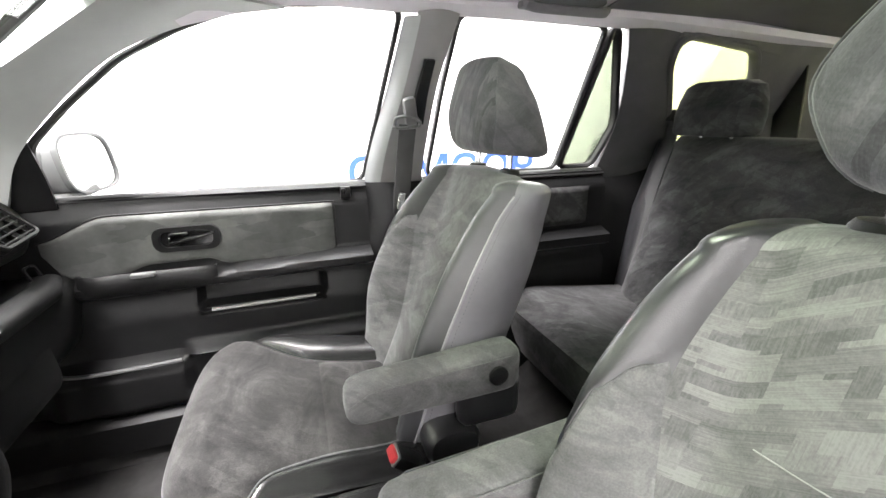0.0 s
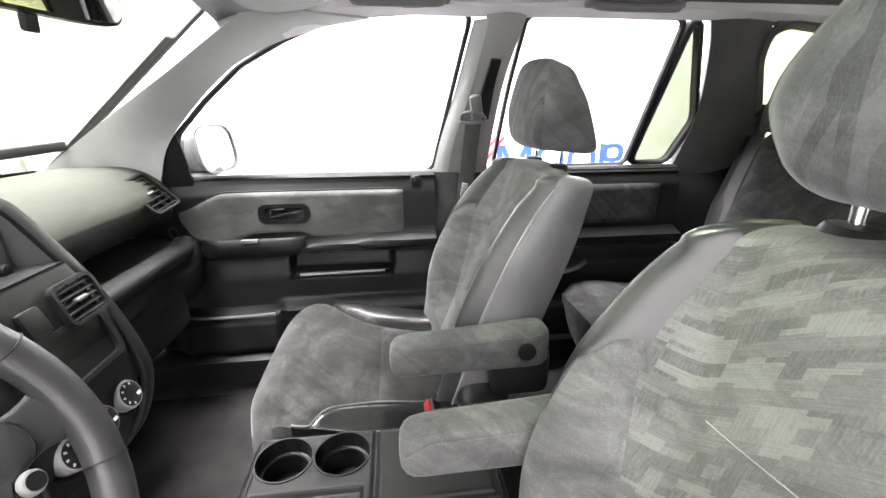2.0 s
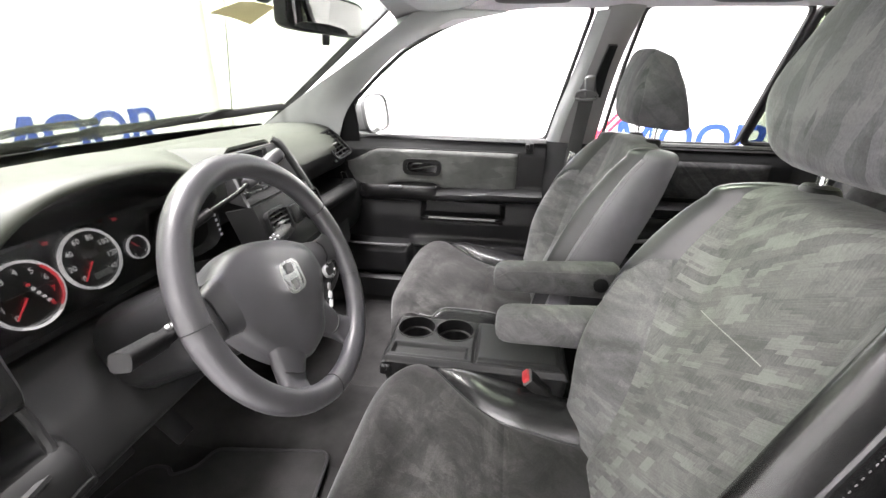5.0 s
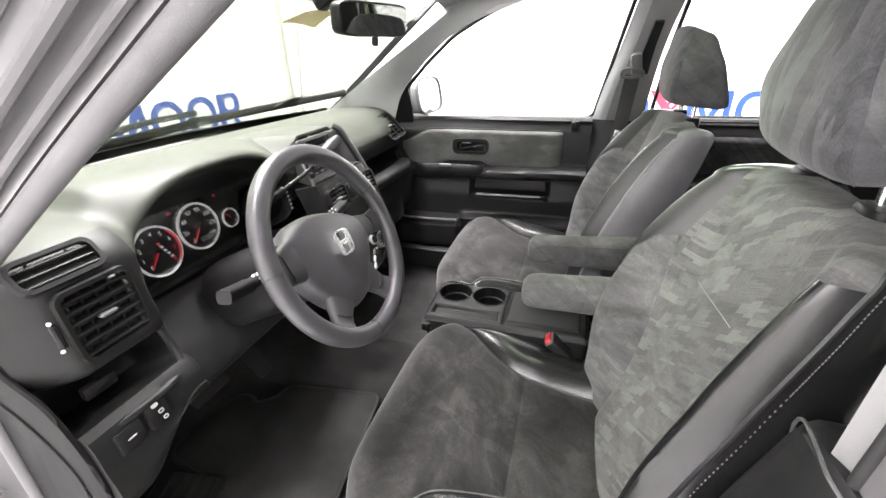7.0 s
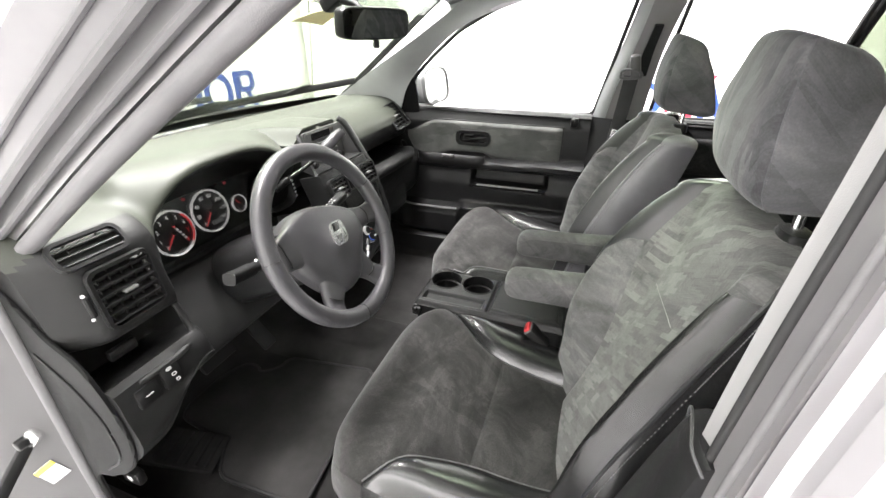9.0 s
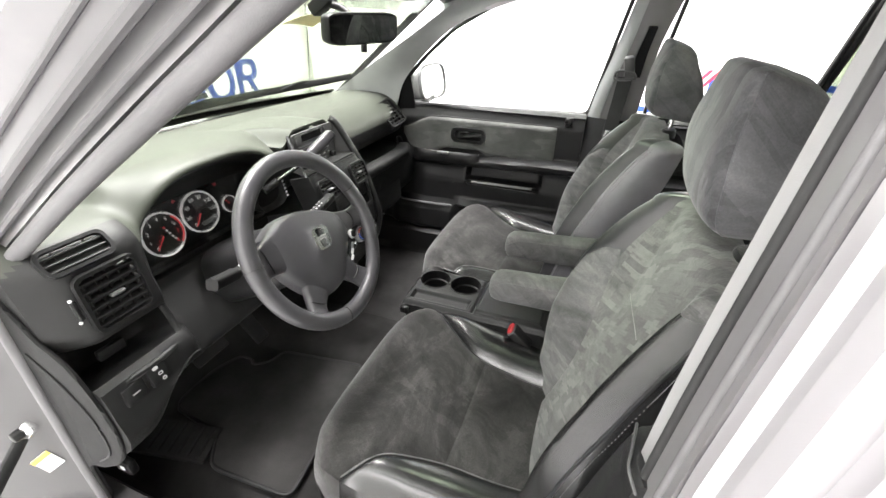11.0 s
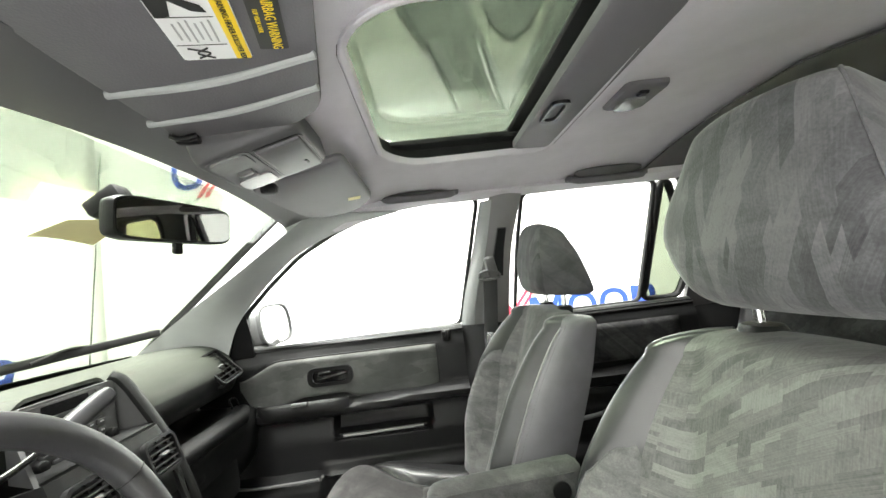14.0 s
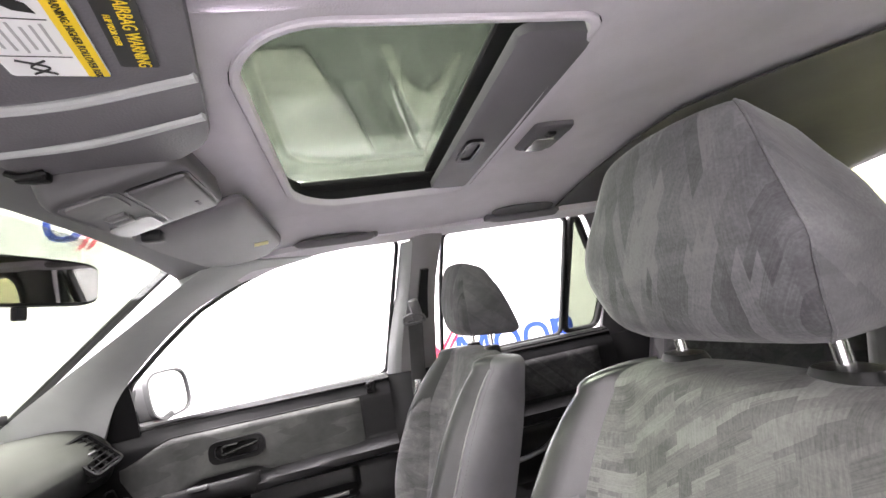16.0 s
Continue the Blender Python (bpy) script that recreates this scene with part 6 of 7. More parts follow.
for i in range(5):
    part("gear_mark", rbox(0.001, 0.006, 0.005, 0, 1, Matrix.Translation((-0.287, -0.128 + 0.0025 * i, 0.995 - 0.011 * i))), WHITE, dash)

# lower driver panel: pocket, switches
part("pocket_lip", tube([(-0.172, -0.712, 0.864), (-0.163, -0.68, 0.864), (-0.163, -0.62, 0.864), (-0.175, -0.585, 0.868), (-0.19, -0.578, 0.895), (-0.20, -0.58, 0.93)], 0.006, 24, 8), DASH, dash)
part("pocket_catch", rbox(0.012, 0.045, 0.02, 0.004, 2, Matrix.Translation((-0.225, -0.668, 0.892))), DASH, dash)
SW = face(-0.158, -0.672, 0.842, 12)
part("switch_blank", rbox(0.038, 0.034, 0.010, 0.004, 2, SW @ Matrix.Translation((-0.022, 0, 0))), BLACK, dash)
sw = part("mirror_switch", rbox(0.034, 0.042, 0.012, 0.004, 2, SW @ Matrix.Translation((0.02, 0.004, 0))), BLACK, dash)
part("switch_mark", plate(oval(0.005, 0.003, 12), 0.001, SW @ Matrix.Translation((0.018, 0.016, 0.0060))), GREYINK, sw)
part("switch_mark", ring_plate(rounded(0.008, 0.006, 0.002), rounded(0.005, 0.003, 0.001), 0.001, SW @ Matrix.Translation((0.022, 0.003, 0.0060))), GREYINK, sw)
part("switch_mark", ring_plate(rounded(0.007, 0.006, 0.002), rounded(0.004, 0.003, 0.001), 0.001, SW @ Matrix.Translation((0.024, -0.009, 0.0060))), GREYINK, sw)
part("switch_mark", rbox(0.012, 0.002, 0.001, 0, 1, SW @ Matrix.Translation((-0.022, 0, 0.0055))), GREYINK, dash)
KP = [(-0.262, 1.0), (-0.245, 0.965), (-0.195, 0.93), (-0.178, 0.885), (-0.164, 0.82), (-0.166, 0.765), (-0.19, 0.705), (-0.245, 0.655), (-0.335, 0.615), (-0.345, 0.46), (-0.60, 0.42), (-0.60, 1.03), (-0.30, 1.045)]
part("kick_panel", plate(curve_closed(KP, 6), 0.006, basis((0, -0.7355, 0), (1, 0, 0), (0, 0, 1)), 0.003, 1), MATTE, dash, "dark kick panel at the door opening")
part("panel_crease", tube([(-0.29, -0.7425, 0.925), (-0.235, -0.7425, 0.87), (-0.205, -0.7425, 0.80), (-0.215, -0.7425, 0.72), (-0.27, -0.7425, 0.665)], 0.0022, 24, 6), DASH, dash)

# centre stack: a hooded radio over the vents, with a raised rim down its passenger side
ST = [(-0.207, 1.014, -0.128, 0.108), (-0.196, 0.985, -0.128, 0.114), (-0.176, 0.92, -0.124, 0.122), (-0.166, 0.855, -0.118, 0.127), (-0.164, 0.80, -0.112, 0.125), (-0.174, 0.73, -0.10, 0.110), (-0.21, 0.66, -0.09, 0.095)]


def stack_f(u, v):
    k = u * (len(ST) - 1)
    i = min(int(k), len(ST) - 2)
    f = k - i
    x, z, y0, y1 = (ST[i][c] * (1 - f) + ST[i + 1][c] * f for c in range(4))
    e = ss(abs(2 * v - 1), 0.90, 1.0)
    return x - 0.05 * e, y0 + (y1 - y0) * v, z - 0.010 * e


part("stack_face", surf(stack_f, 50, 40, 0.01, 1), DASH, dash, "dark centre stack")
RIM = [V(-0.268, 0.086, 1.118), V(-0.250, 0.098, 1.098), V(-0.207, 0.112, 1.014), V(-0.190, 0.122, 0.965), V(-0.164, 0.131, 0.88), V(-0.148, 0.131, 0.80), V(-0.165, 0.112, 0.72), V(-0.21, 0.098, 0.66)]
part("stack_rim", sweep(curve_pts(RIM, 60), oval(0.007, 0.013, 12, 2.6), V(0, 1, 0)), DASH, dash, "satin rim round the radio and the stack")
for y0, y1 in ((0.076, 0.108), (-0.100, -0.126)):
    tri = [V(-0.262, y0 * 1.06, 1.112), V(-0.205, y1, 1.015), V(-0.262, y0, 1.014)]
    part("radio_cheek", (tri + [p + V(-0.004, math.copysign(0.004, y0), 0) for p in tri], [(0, 1, 2), (5, 4, 3), (0, 3, 4, 1), (1, 4, 5, 2), (2, 5, 3, 0)]), SATIN_DARK, dash, "grey inner cheek beside the radio", smooth=False)
part("stack_wing", surf(lambda u, v: (-0.178 + 0.038 * ss(u, 0.0, 0.6) - (0.11 + 0.02 * u) * v, -0.121 + 0.016 * u - 0.085 * v ** 1.3, 0.925 - 0.21 * u), 10, 10, 0.004, 1), DASH, dash, "dark side of the centre stack")
part("radio_ledge", surf(lambda u, v: (-0.262 + 0.058 * u, -0.100 - 0.027 * u + (0.176 + 0.060 * u) * v, 1.014 + 0.002 * u), 6, 10, 0.004, 1), DASH, dash)


def brow_f(u, v):
    lat = -1 + 2 * v
    x = -0.66 + 0.395 * u
    rise = 0.034 * ss(u, 0.0, 0.85) * (1 - ss(abs(lat), 0.50, 1.0))
    return x, -0.014 + 0.21 * lat * (1 - 0.42 * ss(u, 0.2, 1.0)), 1.080 + 0.008 * u + rise


part("centre_brow", surf(brow_f, 30, 30, 0.006, -1), DASHTOP, dash, "soft grey brow over the radio")
RF = basis((-0.259, -0.012, 1.062), (0, 1, 0), (-0.05, 0, 1))
rad = part("radio", plate(rounded(0.174, 0.098, 0.006), 0.006, RF), SATIN_DARK, dash, "black radio with rows of small buttons")
part("display", plate(rounded(0.100, 0.017, 0.003), 0.002, RF @ Matrix.Translation((-0.02, 0.033, 0.006))), GLOSSY, rad)
part("display_rim", ring_plate(rounded(0.150, 0.024, 0.004), rounded(0.102, 0.019, 0.003), 0.003, RF @ Matrix.Translation((-0.005, 0.033, 0.0055))), SATIN_DARK, rad)
part("cd_slot", rbox(0.125, 0.004, 0.003, 0.001, 1, RF @ Matrix.Translation((-0.01, 0.013, 0.007))), SATIN, rad)
part("cd_lip", rbox(0.140, 0.003, 0.005, 0.001, 1, RF @ Matrix.Translation((-0.005, 0.006, 0.008))), SATIN_DARK, rad)
for i in range(6):
    for j in range(2):
        bt = part("button", rbox(0.017, 0.0085, 0.005, 0.0015, 1, RF @ Matrix.Translation((-0.058 + 0.0212 * i, -0.012 - 0.014 * j, 0.008))), SATIN_DARK, rad)
        part("button_mark", rbox(0.007, 0.0022, 0.0006, 0, 1, RF @ Matrix.Translation((-0.058 + 0.0212 * i, -0.012 - 0.014 * j, 0.0107))), GREYINK, bt)
for xx in (-0.066, 0.066):
    part("radio_knob", cyl(0.010, 0.009, 0.013, 20, 0.002, RF @ Matrix.Translation((xx, -0.039, 0.011))), BLACK, rad)
for i in range(4):
    part("button", rbox(0.020, 0.007, 0.005, 0.0015, 1, RF @ Matrix.Translation((-0.037 + 0.0245 * i, -0.041, 0.008))), SATIN_DARK, rad)
for yy in (-0.084, 0.068):
    vent(basis((-0.177, yy, 0.970), (0, 1, 0), (-0.33, 0, 1)), 0.070, 0.054, 5, 3)
part("hazard_button", rbox(0.034, 0.040, 0.014, 0.005, 2, basis((-0.180, -0.008, 0.970), (0, 1, 0), (-0.33, 0, 1))), DASH, dash)
part("stack_cubby", plate(rounded(0.156, 0.070, 0.012), 0.003, basis((-0.168, 0.010, 0.906), (0, 1, 0), (-0.36, 0, 1))), MATTE, dash, "black recessed tray")
part("cubby_lip", ring_plate(rounded(0.170, 0.082, 0.016), rounded(0.154, 0.068, 0.012), 0.012, basis((-0.168, 0.010, 0.906), (0, 1, 0), (-0.36, 0, 1))), DASH, dash)
for i, yy in enumerate((-0.053, 0.009, 0.071)):
    m = basis((-0.163, yy, 0.790), (0, 1, 0), (-0.42, 0, 1))
    kn = part("climate_knob", cyl(0.0245, 0.024, 0.020, 36, 0.003, m @ Matrix.Translation((0, 0, 0.012))), SILVERY, dash, "silver rimmed climate knob")
    part("knob_face", cyl(0.0208, 0.0204, 0.003, 32, 0.0005, m @ Matrix.Translation((0, 0, 0.0215))), BLACK, kn, "black printed face")
    part("knob_base", ring_plate(oval(0.030, 0.030, 36, 2), oval(0.025, 0.025, 36, 2), 0.004, m), BLACK, kn)
    part("knob_mark", rbox(0.008, 0.005, 0.001, 0, 1, m @ Matrix.Translation((0.012, -0.008, 0.0232))), WHITE, kn)
    for q in range(6):
        a = radians(60 + 38 * q)
        mk = m @ Matrix.Translation((0.0165 * math.cos(a), 0.0165 * math.sin(a), 0.0232)) @ pose(0, 0, 0, 0, 0, 60 + 38 * q)
        if i == 1:
            part("knob_mark", rbox(0.003, 0.0115, 0.001, 0, 1, mk), KNOB_BLUE if q > 2 else KNOB_RED, kn, "blue and red temperature arc")
        else:
            part("knob_mark", rbox(0.004, 0.003, 0.001, 0, 1, mk), GREYINK, kn)
for i in range(4):
    part("climate_button", rbox(0.016, 0.010, 0.006, 0.002, 1, basis((-0.164, -0.048 + 0.024 * i, 0.846), (0, 1, 0), (-0.42, 0, 1))), SATIN, dash)
# passenger shelf pad and glove box
part("shelf_pad", sweep([V(-0.33, 0.10, 0.872), V(-0.30, 0.25, 0.872), V(-0.29, 0.45, 0.872), V(-0.295, 0.62, 0.868), V(-0.33, 0.705, 0.862)], oval(0.03, 0.022, 14, 2.6), V(0, 0, 1)), DASH, dash)
part("glove_box", loft([[V(-0.295 - 0.10 * q + d, 0.36 + p, 0.75 + q) for p, q in rounded(0.44 * k, 0.15 * k, 0.03)] for d, k in ((-0.05, 1.0), (0.0, 1.0), (0.008, 0.95))]), DASH, dash)
part("glove_latch", rbox(0.012, 0.07, 0.02, 0.004, 2, Matrix.Translation((-0.288, 0.36, 0.795))), BLACK, dash)

# ---- steering wheel ----
sw_ = thing("steering_wheel", "worn grey steering wheel with a chrome badge on its hub", "steering wheel", (-0.03, -0.37, 0.985))
WT = 25.0
n_ = V(math.cos(radians(WT)), 0, math.sin(radians(WT)))
up_ = V(-math.sin(radians(WT)), 0, math.cos(radians(WT)))
WC = V(0.0, -0.373, 1.0) - n_ * 0.022
WM = basis(WC, (0, 1, 0), up_)
R = 0.163
RD = 0.022
part("rim", sweep([WM @ V(R * math.cos(2 * math.pi * i / 72), R * math.sin(2 * math.pi * i / 72), RD) for i in range(72)], oval(0.0165, 0.0145, 14, 2.2), n_, True), WHEELSKIN, sw_, "worn grey rim")


HUB = [(-0.100, 0.052), (-0.060, 0.068), (-0.015, 0.068), (0.050, 0.048), (0.100, 0.016), (0.106, -0.022), (0.086, -0.052), (0.052, -0.086), (0.034, -0.104), (0.0, -0.112), (-0.030, -0.111), (-0.058, -0.092), (-0.082, -0.058), (-0.098, -0.022), (-0.106, 0.018)]


def hub_ring(k, d):
    c = [Vector((*p, 0)) for p in HUB]
    pts = curve_pts(c + [c[0]], 60)[:-1]
    return [WM @ V(0.002 + (p.x - 0.002) * k, -0.014 + (p.y + 0.014) * k, d) for p in pts]


part("airbag_cover", loft([hub_ring(k, d) for k, d in ((0.98, -0.028), (1.0, -0.010), (0.995, 0.000), (0.97, 0.008), (0.90, 0.014), (0.72, 0.019), (0.40, 0.0215), (0.05, 0.0222))]), WHEELSKIN, sw_, "grey hub cover")
part("hub_back", loft([hub_ring(k, d) for k, d in ((0.95, -0.026), (0.8, -0.05), (0.45, -0.068))]), DARK, sw_)
SPOKES = [  # hub end, rim end, half widths at the hub, the neck and the rim
    ((-0.062, 0.018), (-0.158, 0.017), 0.044, 0.028, 0.036),
    ((0.060, -0.004), (0.160, -0.010), 0.036, 0.021, 0.031),
    ((-0.030, -0.052), (-0.092, -0.136), 0.044, 0.0215, 0.033),
    ((0.024, -0.052), (0.078, -0.142), 0.040, 0.0215, 0.033),
]
for (ax_, ay_), (bx_, by_), wa, wn, wb in SPOKES:
    a_, b_ = V(ax_, ay_, 0), V(bx_, by_, 0)
    d = (b_ - a_).normalized()
    q = V(-d.y, d.x, 0)
    rings = []
    for t_ in [i / 14 for i in range(15)]:
        w = glide(t_, [(0, wa), (0.35, (wa + wn) / 2), (0.68, wn), (0.86, wn * 1.12), (1.0, wb)])
        dep = glide(t_, [(0, 0.004), (0.4, 0.002), (0.7, 0.004), (1.0, RD - 0.004)])
        hgt = glide(t_, [(0, 0.013), (0.5, 0.0125), (1.0, 0.010)])
        rings.append([WM @ (a_.lerp(b_, t_) + q * (u * w) + V(0, 0, dep + v * hgt)) for u, v in oval(1, 1, 20, 2.8)])
    sp = part("spoke", loft(rings), WHEELSKIN, sw_)
    part("seam", sweep([WM @ (a_.lerp(b_, 0.60 + 0.05 * (1 - k * k)) + q * (k * wn * 1.02) + V(0, 0, 0.0165 - 0.012 * abs(k) ** 4)) for k in (-1, -0.8, -0.5, -0.2, 0.2, 0.5, 0.8, 1)], circle(0.0013, 6), n_), BLACK, sp)
for ang in (172, 20, -25, -102):
    c_, s_ = math.cos(radians(ang)), math.sin(radians(ang))
    ring = [WM @ V((R + u) * c_, (R + u) * s_, RD + v) for u, v in oval(0.0168, 0.0148, 18, 2.2)]
    part("rim_seam", sweep(ring, circle(0.0007, 5), WM.to_3x3() @ V(-s_, c_, 0), True), DARK, sw_)
bp_ = part("button_pod", loft([[WM @ V(0.087 + p * k - q * k * -0.62, -0.058 + q * k, d) for p, q in oval(0.015, 0.030, 24, 2.6)] for k, d in ((1, -0.010), (1, 0.008), (0.85, 0.012))]), BLACK, sw_, "black button pod")
part("dial_button", cyl(0.0105, 0.0095, 0.006, 24, 0.001, WM @ Matrix.Translation((0.104, -0.038, 0.014))), SILVERY, bp_)
part("dial_face", cyl(0.0075, 0.0072, 0.002, 20, 0.0, WM @ Matrix.Translation((0.104, -0.038, 0.0175))), BLACK, bp_)
for i in range(3):
    part("button", rbox(0.013, 0.006, 0.004, 0.001, 1, WM @ Matrix.Translation((0.089 - 0.009 * i, -0.058 - 0.011 * i, 0.0135)) @ pose(0, 0, 0, 0, 0, 40)), GREYINK if i else SATIN, bp_)
BM = WM @ Matrix.Translation((0.004, 0.000, 0.0212)) @ pose(0, 0, 0, 0, 0, -6)
em = part("badge", ring_plate(rounded(0.044, 0.046, 0.013), rounded(0.037, 0.039, 0.011), 0.008, BM), CHROME, sw_, "chrome badge")
part("badge_field", plate(rounded(0.039, 0.041, 0.011), 0.0012, BM), GLOSSY, em, "dark field")
for sx in (-1, 1):
    part("badge_bar", plate([(sx * 0.007, -0.019), (sx * 0.013, -0.019), (sx * 0.018, 0.019), (sx * 0.011, 0.019)], 0.007, BM), CHROME, em)
part("badge_bar", rbox(0.020, 0.008, 0.007, 0.001, 1, BM @ Matrix.Translation((0, 0, 0.0035))), CHROME, em)

# ---- steering column with its stalks ----
col = thing("steering_column", "charcoal steering column cover with stalks", "steering column", (-0.15, -0.37, 0.9))
part("column_cover", loft([[WC + n_ * d + V(0, p * 1.0, 0) + up_ * (q - 0.012) for p, q in oval(0.062 * k, 0.060 * k, 24, 3)] for d, k in ((-0.045, 0.8), (-0.06, 1.0), (-0.16, 1.1), (-0.26, 1.15))]), DARK, col)
part("light_stalk", sweep(curve_pts([(-0.112, -0.425, 0.965), (-0.092, -0.475, 0.975), (-0.076, -0.520, 0.986), (-0.066, -0.560, 0.998)], 14), oval(0.010, 0.009, 14, 2.6), V(0, 0, 1)), BLACK, col, "black stalk with white marks")
part("stalk_end", sweep(curve_pts([(-0.078, -0.514, 0.985), (-0.070, -0.545, 0.994), (-0.064, -0.573, 1.002)], 10), oval(0.0112, 0.0102, 16, 4), V(0, 0, 1)), BLACK, col)
for i in range(5):
    part("stalk_mark", rbox(0.004, 0.005, 0.004, 0.001, 1, Matrix.Translation((-0.078 + 0.004 * (i % 2), -0.482 - 0.009 * (i // 2), 0.990 + 0.0022 * (i // 2) - 0.006 * (i % 2)))), WHITE, col)
part("shift_lever", tube([(-0.24, -0.21, 1.023), (-0.235, -0.195, 1.029), (-0.222, -0.14, 1.045), (-0.217, -0.10, 1.059)], 0.0048, 16, 10), GLOSSY, col, "glossy black shift lever")
part("lever_collar", tube([(-0.25, -0.235, 1.012), (-0.243, -0.215, 1.020), (-0.237, -0.200, 1.027)], 0.009, 8, 12), BLACK, col, "black rubber boot")
part("lever_grip", loft([[V(-0.219 + 0.024 * q, -0.108 + 0.091 * q, 1.055 + 0.049 * q) + V(-0.45, -0.30, 0.80).normalized() * (b * k) + V(0.88, -0.1, 0.45).normalized() * (a * k) for a, b in oval(0.017, 0.0145, 18, 3)] for q, k in ((0, 0.45), (0.03, 0.72), (0.15, 0.86), (0.5, 1.0), (0.85, 1.02), (0.97, 0.85), (1.02, 0.5))]), WHEELSKIN, col, "grey plastic grip")
part("wiper_stalk", sweep(curve_pts([(-0.118, -0.315, 0.965), (-0.108, -0.26, 0.978), (-0.106, -0.215, 0.986)], 12), oval(0.010, 0.009, 14, 2.6), V(0, 0, 1)), BLACK, col)
part("wiper_stalk_end", sweep(curve_pts([(-0.106, -0.222, 0.985), (-0.110, -0.19, 0.988), (-0.117, -0.159, 0.988)], 10), oval(0.0110, 0.010, 16, 4), V(0, 0, 1)), BLACK, col)
for i in range(8):
    part("stalk_mark", rbox(0.0025, 0.0035, 0.002, 0.0005, 1, Matrix.Translation((-0.100 - 0.008 * (i % 2), -0.250 + 0.0105 * (i // 2), 0.9905 + 0.0025 * (i // 2) + 0.002 * (i % 2)))), GREYINK, col)

# ---- pedals, mat, latch ----
MO = [(-0.545, -0.41), (-0.535, -0.30), (-0.505, -0.235), (-0.46, -0.232), (-0.44, -0.252), (-0.395, -0.222), (-0.385, -0.165), (-0.10, -0.125), (-0.05, -0.56), (-0.29, -0.568), (-0.345, -0.49), (-0.525, -0.465)]
mo = curve_closed(MO, 5)
mat = thing("floor_mat", "grey carpet mat with a bound edge in the driver footwell", "floor mat", (-0.3, -0.38, 0.36))
part("carpet", plate(mo, 0.010, Matrix.Translation((0, 0, 0.374)), 0.003, 2), MAT, mat)
part("binding", sweep([V(x, y, 0.381) for x, y in mo], oval(0.005, 0.006, 8), V(0, 0, 1), True), RUBBER, mat, "black bound edge")
fr_ = thing("foot_rest", "black ribbed foot rest beside the pedals", "foot rest", (-0.45, -0.56, 0.38))
FM = Matrix.Translation((-0.44, -0.555, 0.405)) @ pose(0, 0, 0, 0, 12, 18)
part("pad", rbox(0.24, 0.105, 0.016, 0.006, 2, FM), CARPET, fr_)
for i in range(9):
    part("rib", rbox(0.008, 0.092, 0.006, 0.002, 1, FM @ Matrix.Translation((-0.10 + 0.025 * i, 0, 0.009))), CARPET, fr_)
for nm, yy, w, zz in (("brake_pedal", -0.36, 0.11, 0.54), ("throttle_pedal", -0.20, 0.05, 0.50)):
    pd = thing(nm, "black rubber faced " + nm.replace("_", " "), "pedal", (-0.46, yy, zz))
    part("pad", rbox(0.015, w, 0.055 if w > 0.08 else 0.12, 0.006, 2, Matrix.Translation((-0.46, yy, zz)) @ pose(0, 0, 0, 0, -40, 0)), RUBBER, pd)
    part("arm", sweep([V(-0.47, yy, zz), V(-0.52, yy, zz + 0.12), V(-0.50, yy, zz + 0.25)], rounded(0.012, 0.02, 0.004, 2), V(0, 1, 0)), BLACK, pd)
hl = thing("bonnet_release", "black bonnet release lever with a white mark", "lever", (-0.36, -0.69, 0.56))
part("lever", rbox(0.05, 0.02, 0.04, 0.008, 2, Matrix.Translation((-0.345, -0.688, 0.535))), BLACK, hl)
part("mark", rbox(0.012, 0.002, 0.012, 0.001, 1, Matrix.Translation((-0.34, -0.699, 0.54))), WHITE, hl)

# ---- mirror, note, visors and roof fittings ----
rv = thing("rear_view_mirror", "black framed rear-view mirror on the windscreen", "mirror", (-0.05, -0.02, 1.36))
RM = basis((-0.050, -0.045, 1.357), (0.27, 0.963, 0.0), (0.08, -0.022, 1))
part("housing", loft([[RM @ V(p * k, q * k, d) for p, q in oval(0.108, 0.032, 36, 6.0)] for k, d in ((0.97, 0.002), (1.0, -0.006), (0.97, -0.022), (0.7, -0.038), (0.3, -0.042))]), BLACK, rv)
part("mirror_glass", plate(oval(0.102, 0.0275, 36, 6.0), 0.002, RM @ Matrix.Translation((0, 0, 0.0022))), MIRROR, rv, "silvered glass")
part("tab", rbox(0.016, 0.018, 0.008, 0.002, 1, RM @ Matrix.Translation((0.0, -0.040, -0.004))), BLACK, rv)
part("stem", tube([(-0.075, -0.04, 1.37), (-0.11, -0.035, 1.395), (-0.15, -0.03, 1.405)], 0.008, 10, 10), BLACK, rv)
part("mount", rbox(0.06, 0.04, 0.03, 0.008, 2, Matrix.Translation((-0.165, -0.03, 1.405)) @ pose(0, 0, 0, 0, -32, 0)), BLACK, rv)

note_ = thing("paper_note", "small yellow paper note with scrawled marks on the windscreen", "note", (-0.24, 0.02, 1.36))
NM = basis((-0.238, 0.005, 1.366), (0.10, 0.99, 0.0), (-0.86, 0.05, -0.3))
part("sheet", surf(lambda u, v: NM @ V(-0.055 + 0.11 * u, -0.036 + 0.072 * v, 0.008 * math.sin(2.2 * u + v)), 10, 6, 0.0006), PAPER, note_)
for i in range(5):
    part("mark", tube([NM @ V(-0.025 + 0.013 * i, -0.012, 0.010), NM @ V(-0.022 + 0.013 * i, 0.004, 0.0105), NM @ V(-0.019 + 0.013 * i, -0.010, 0.010)], 0.0009, 8, 5), INK, note_)


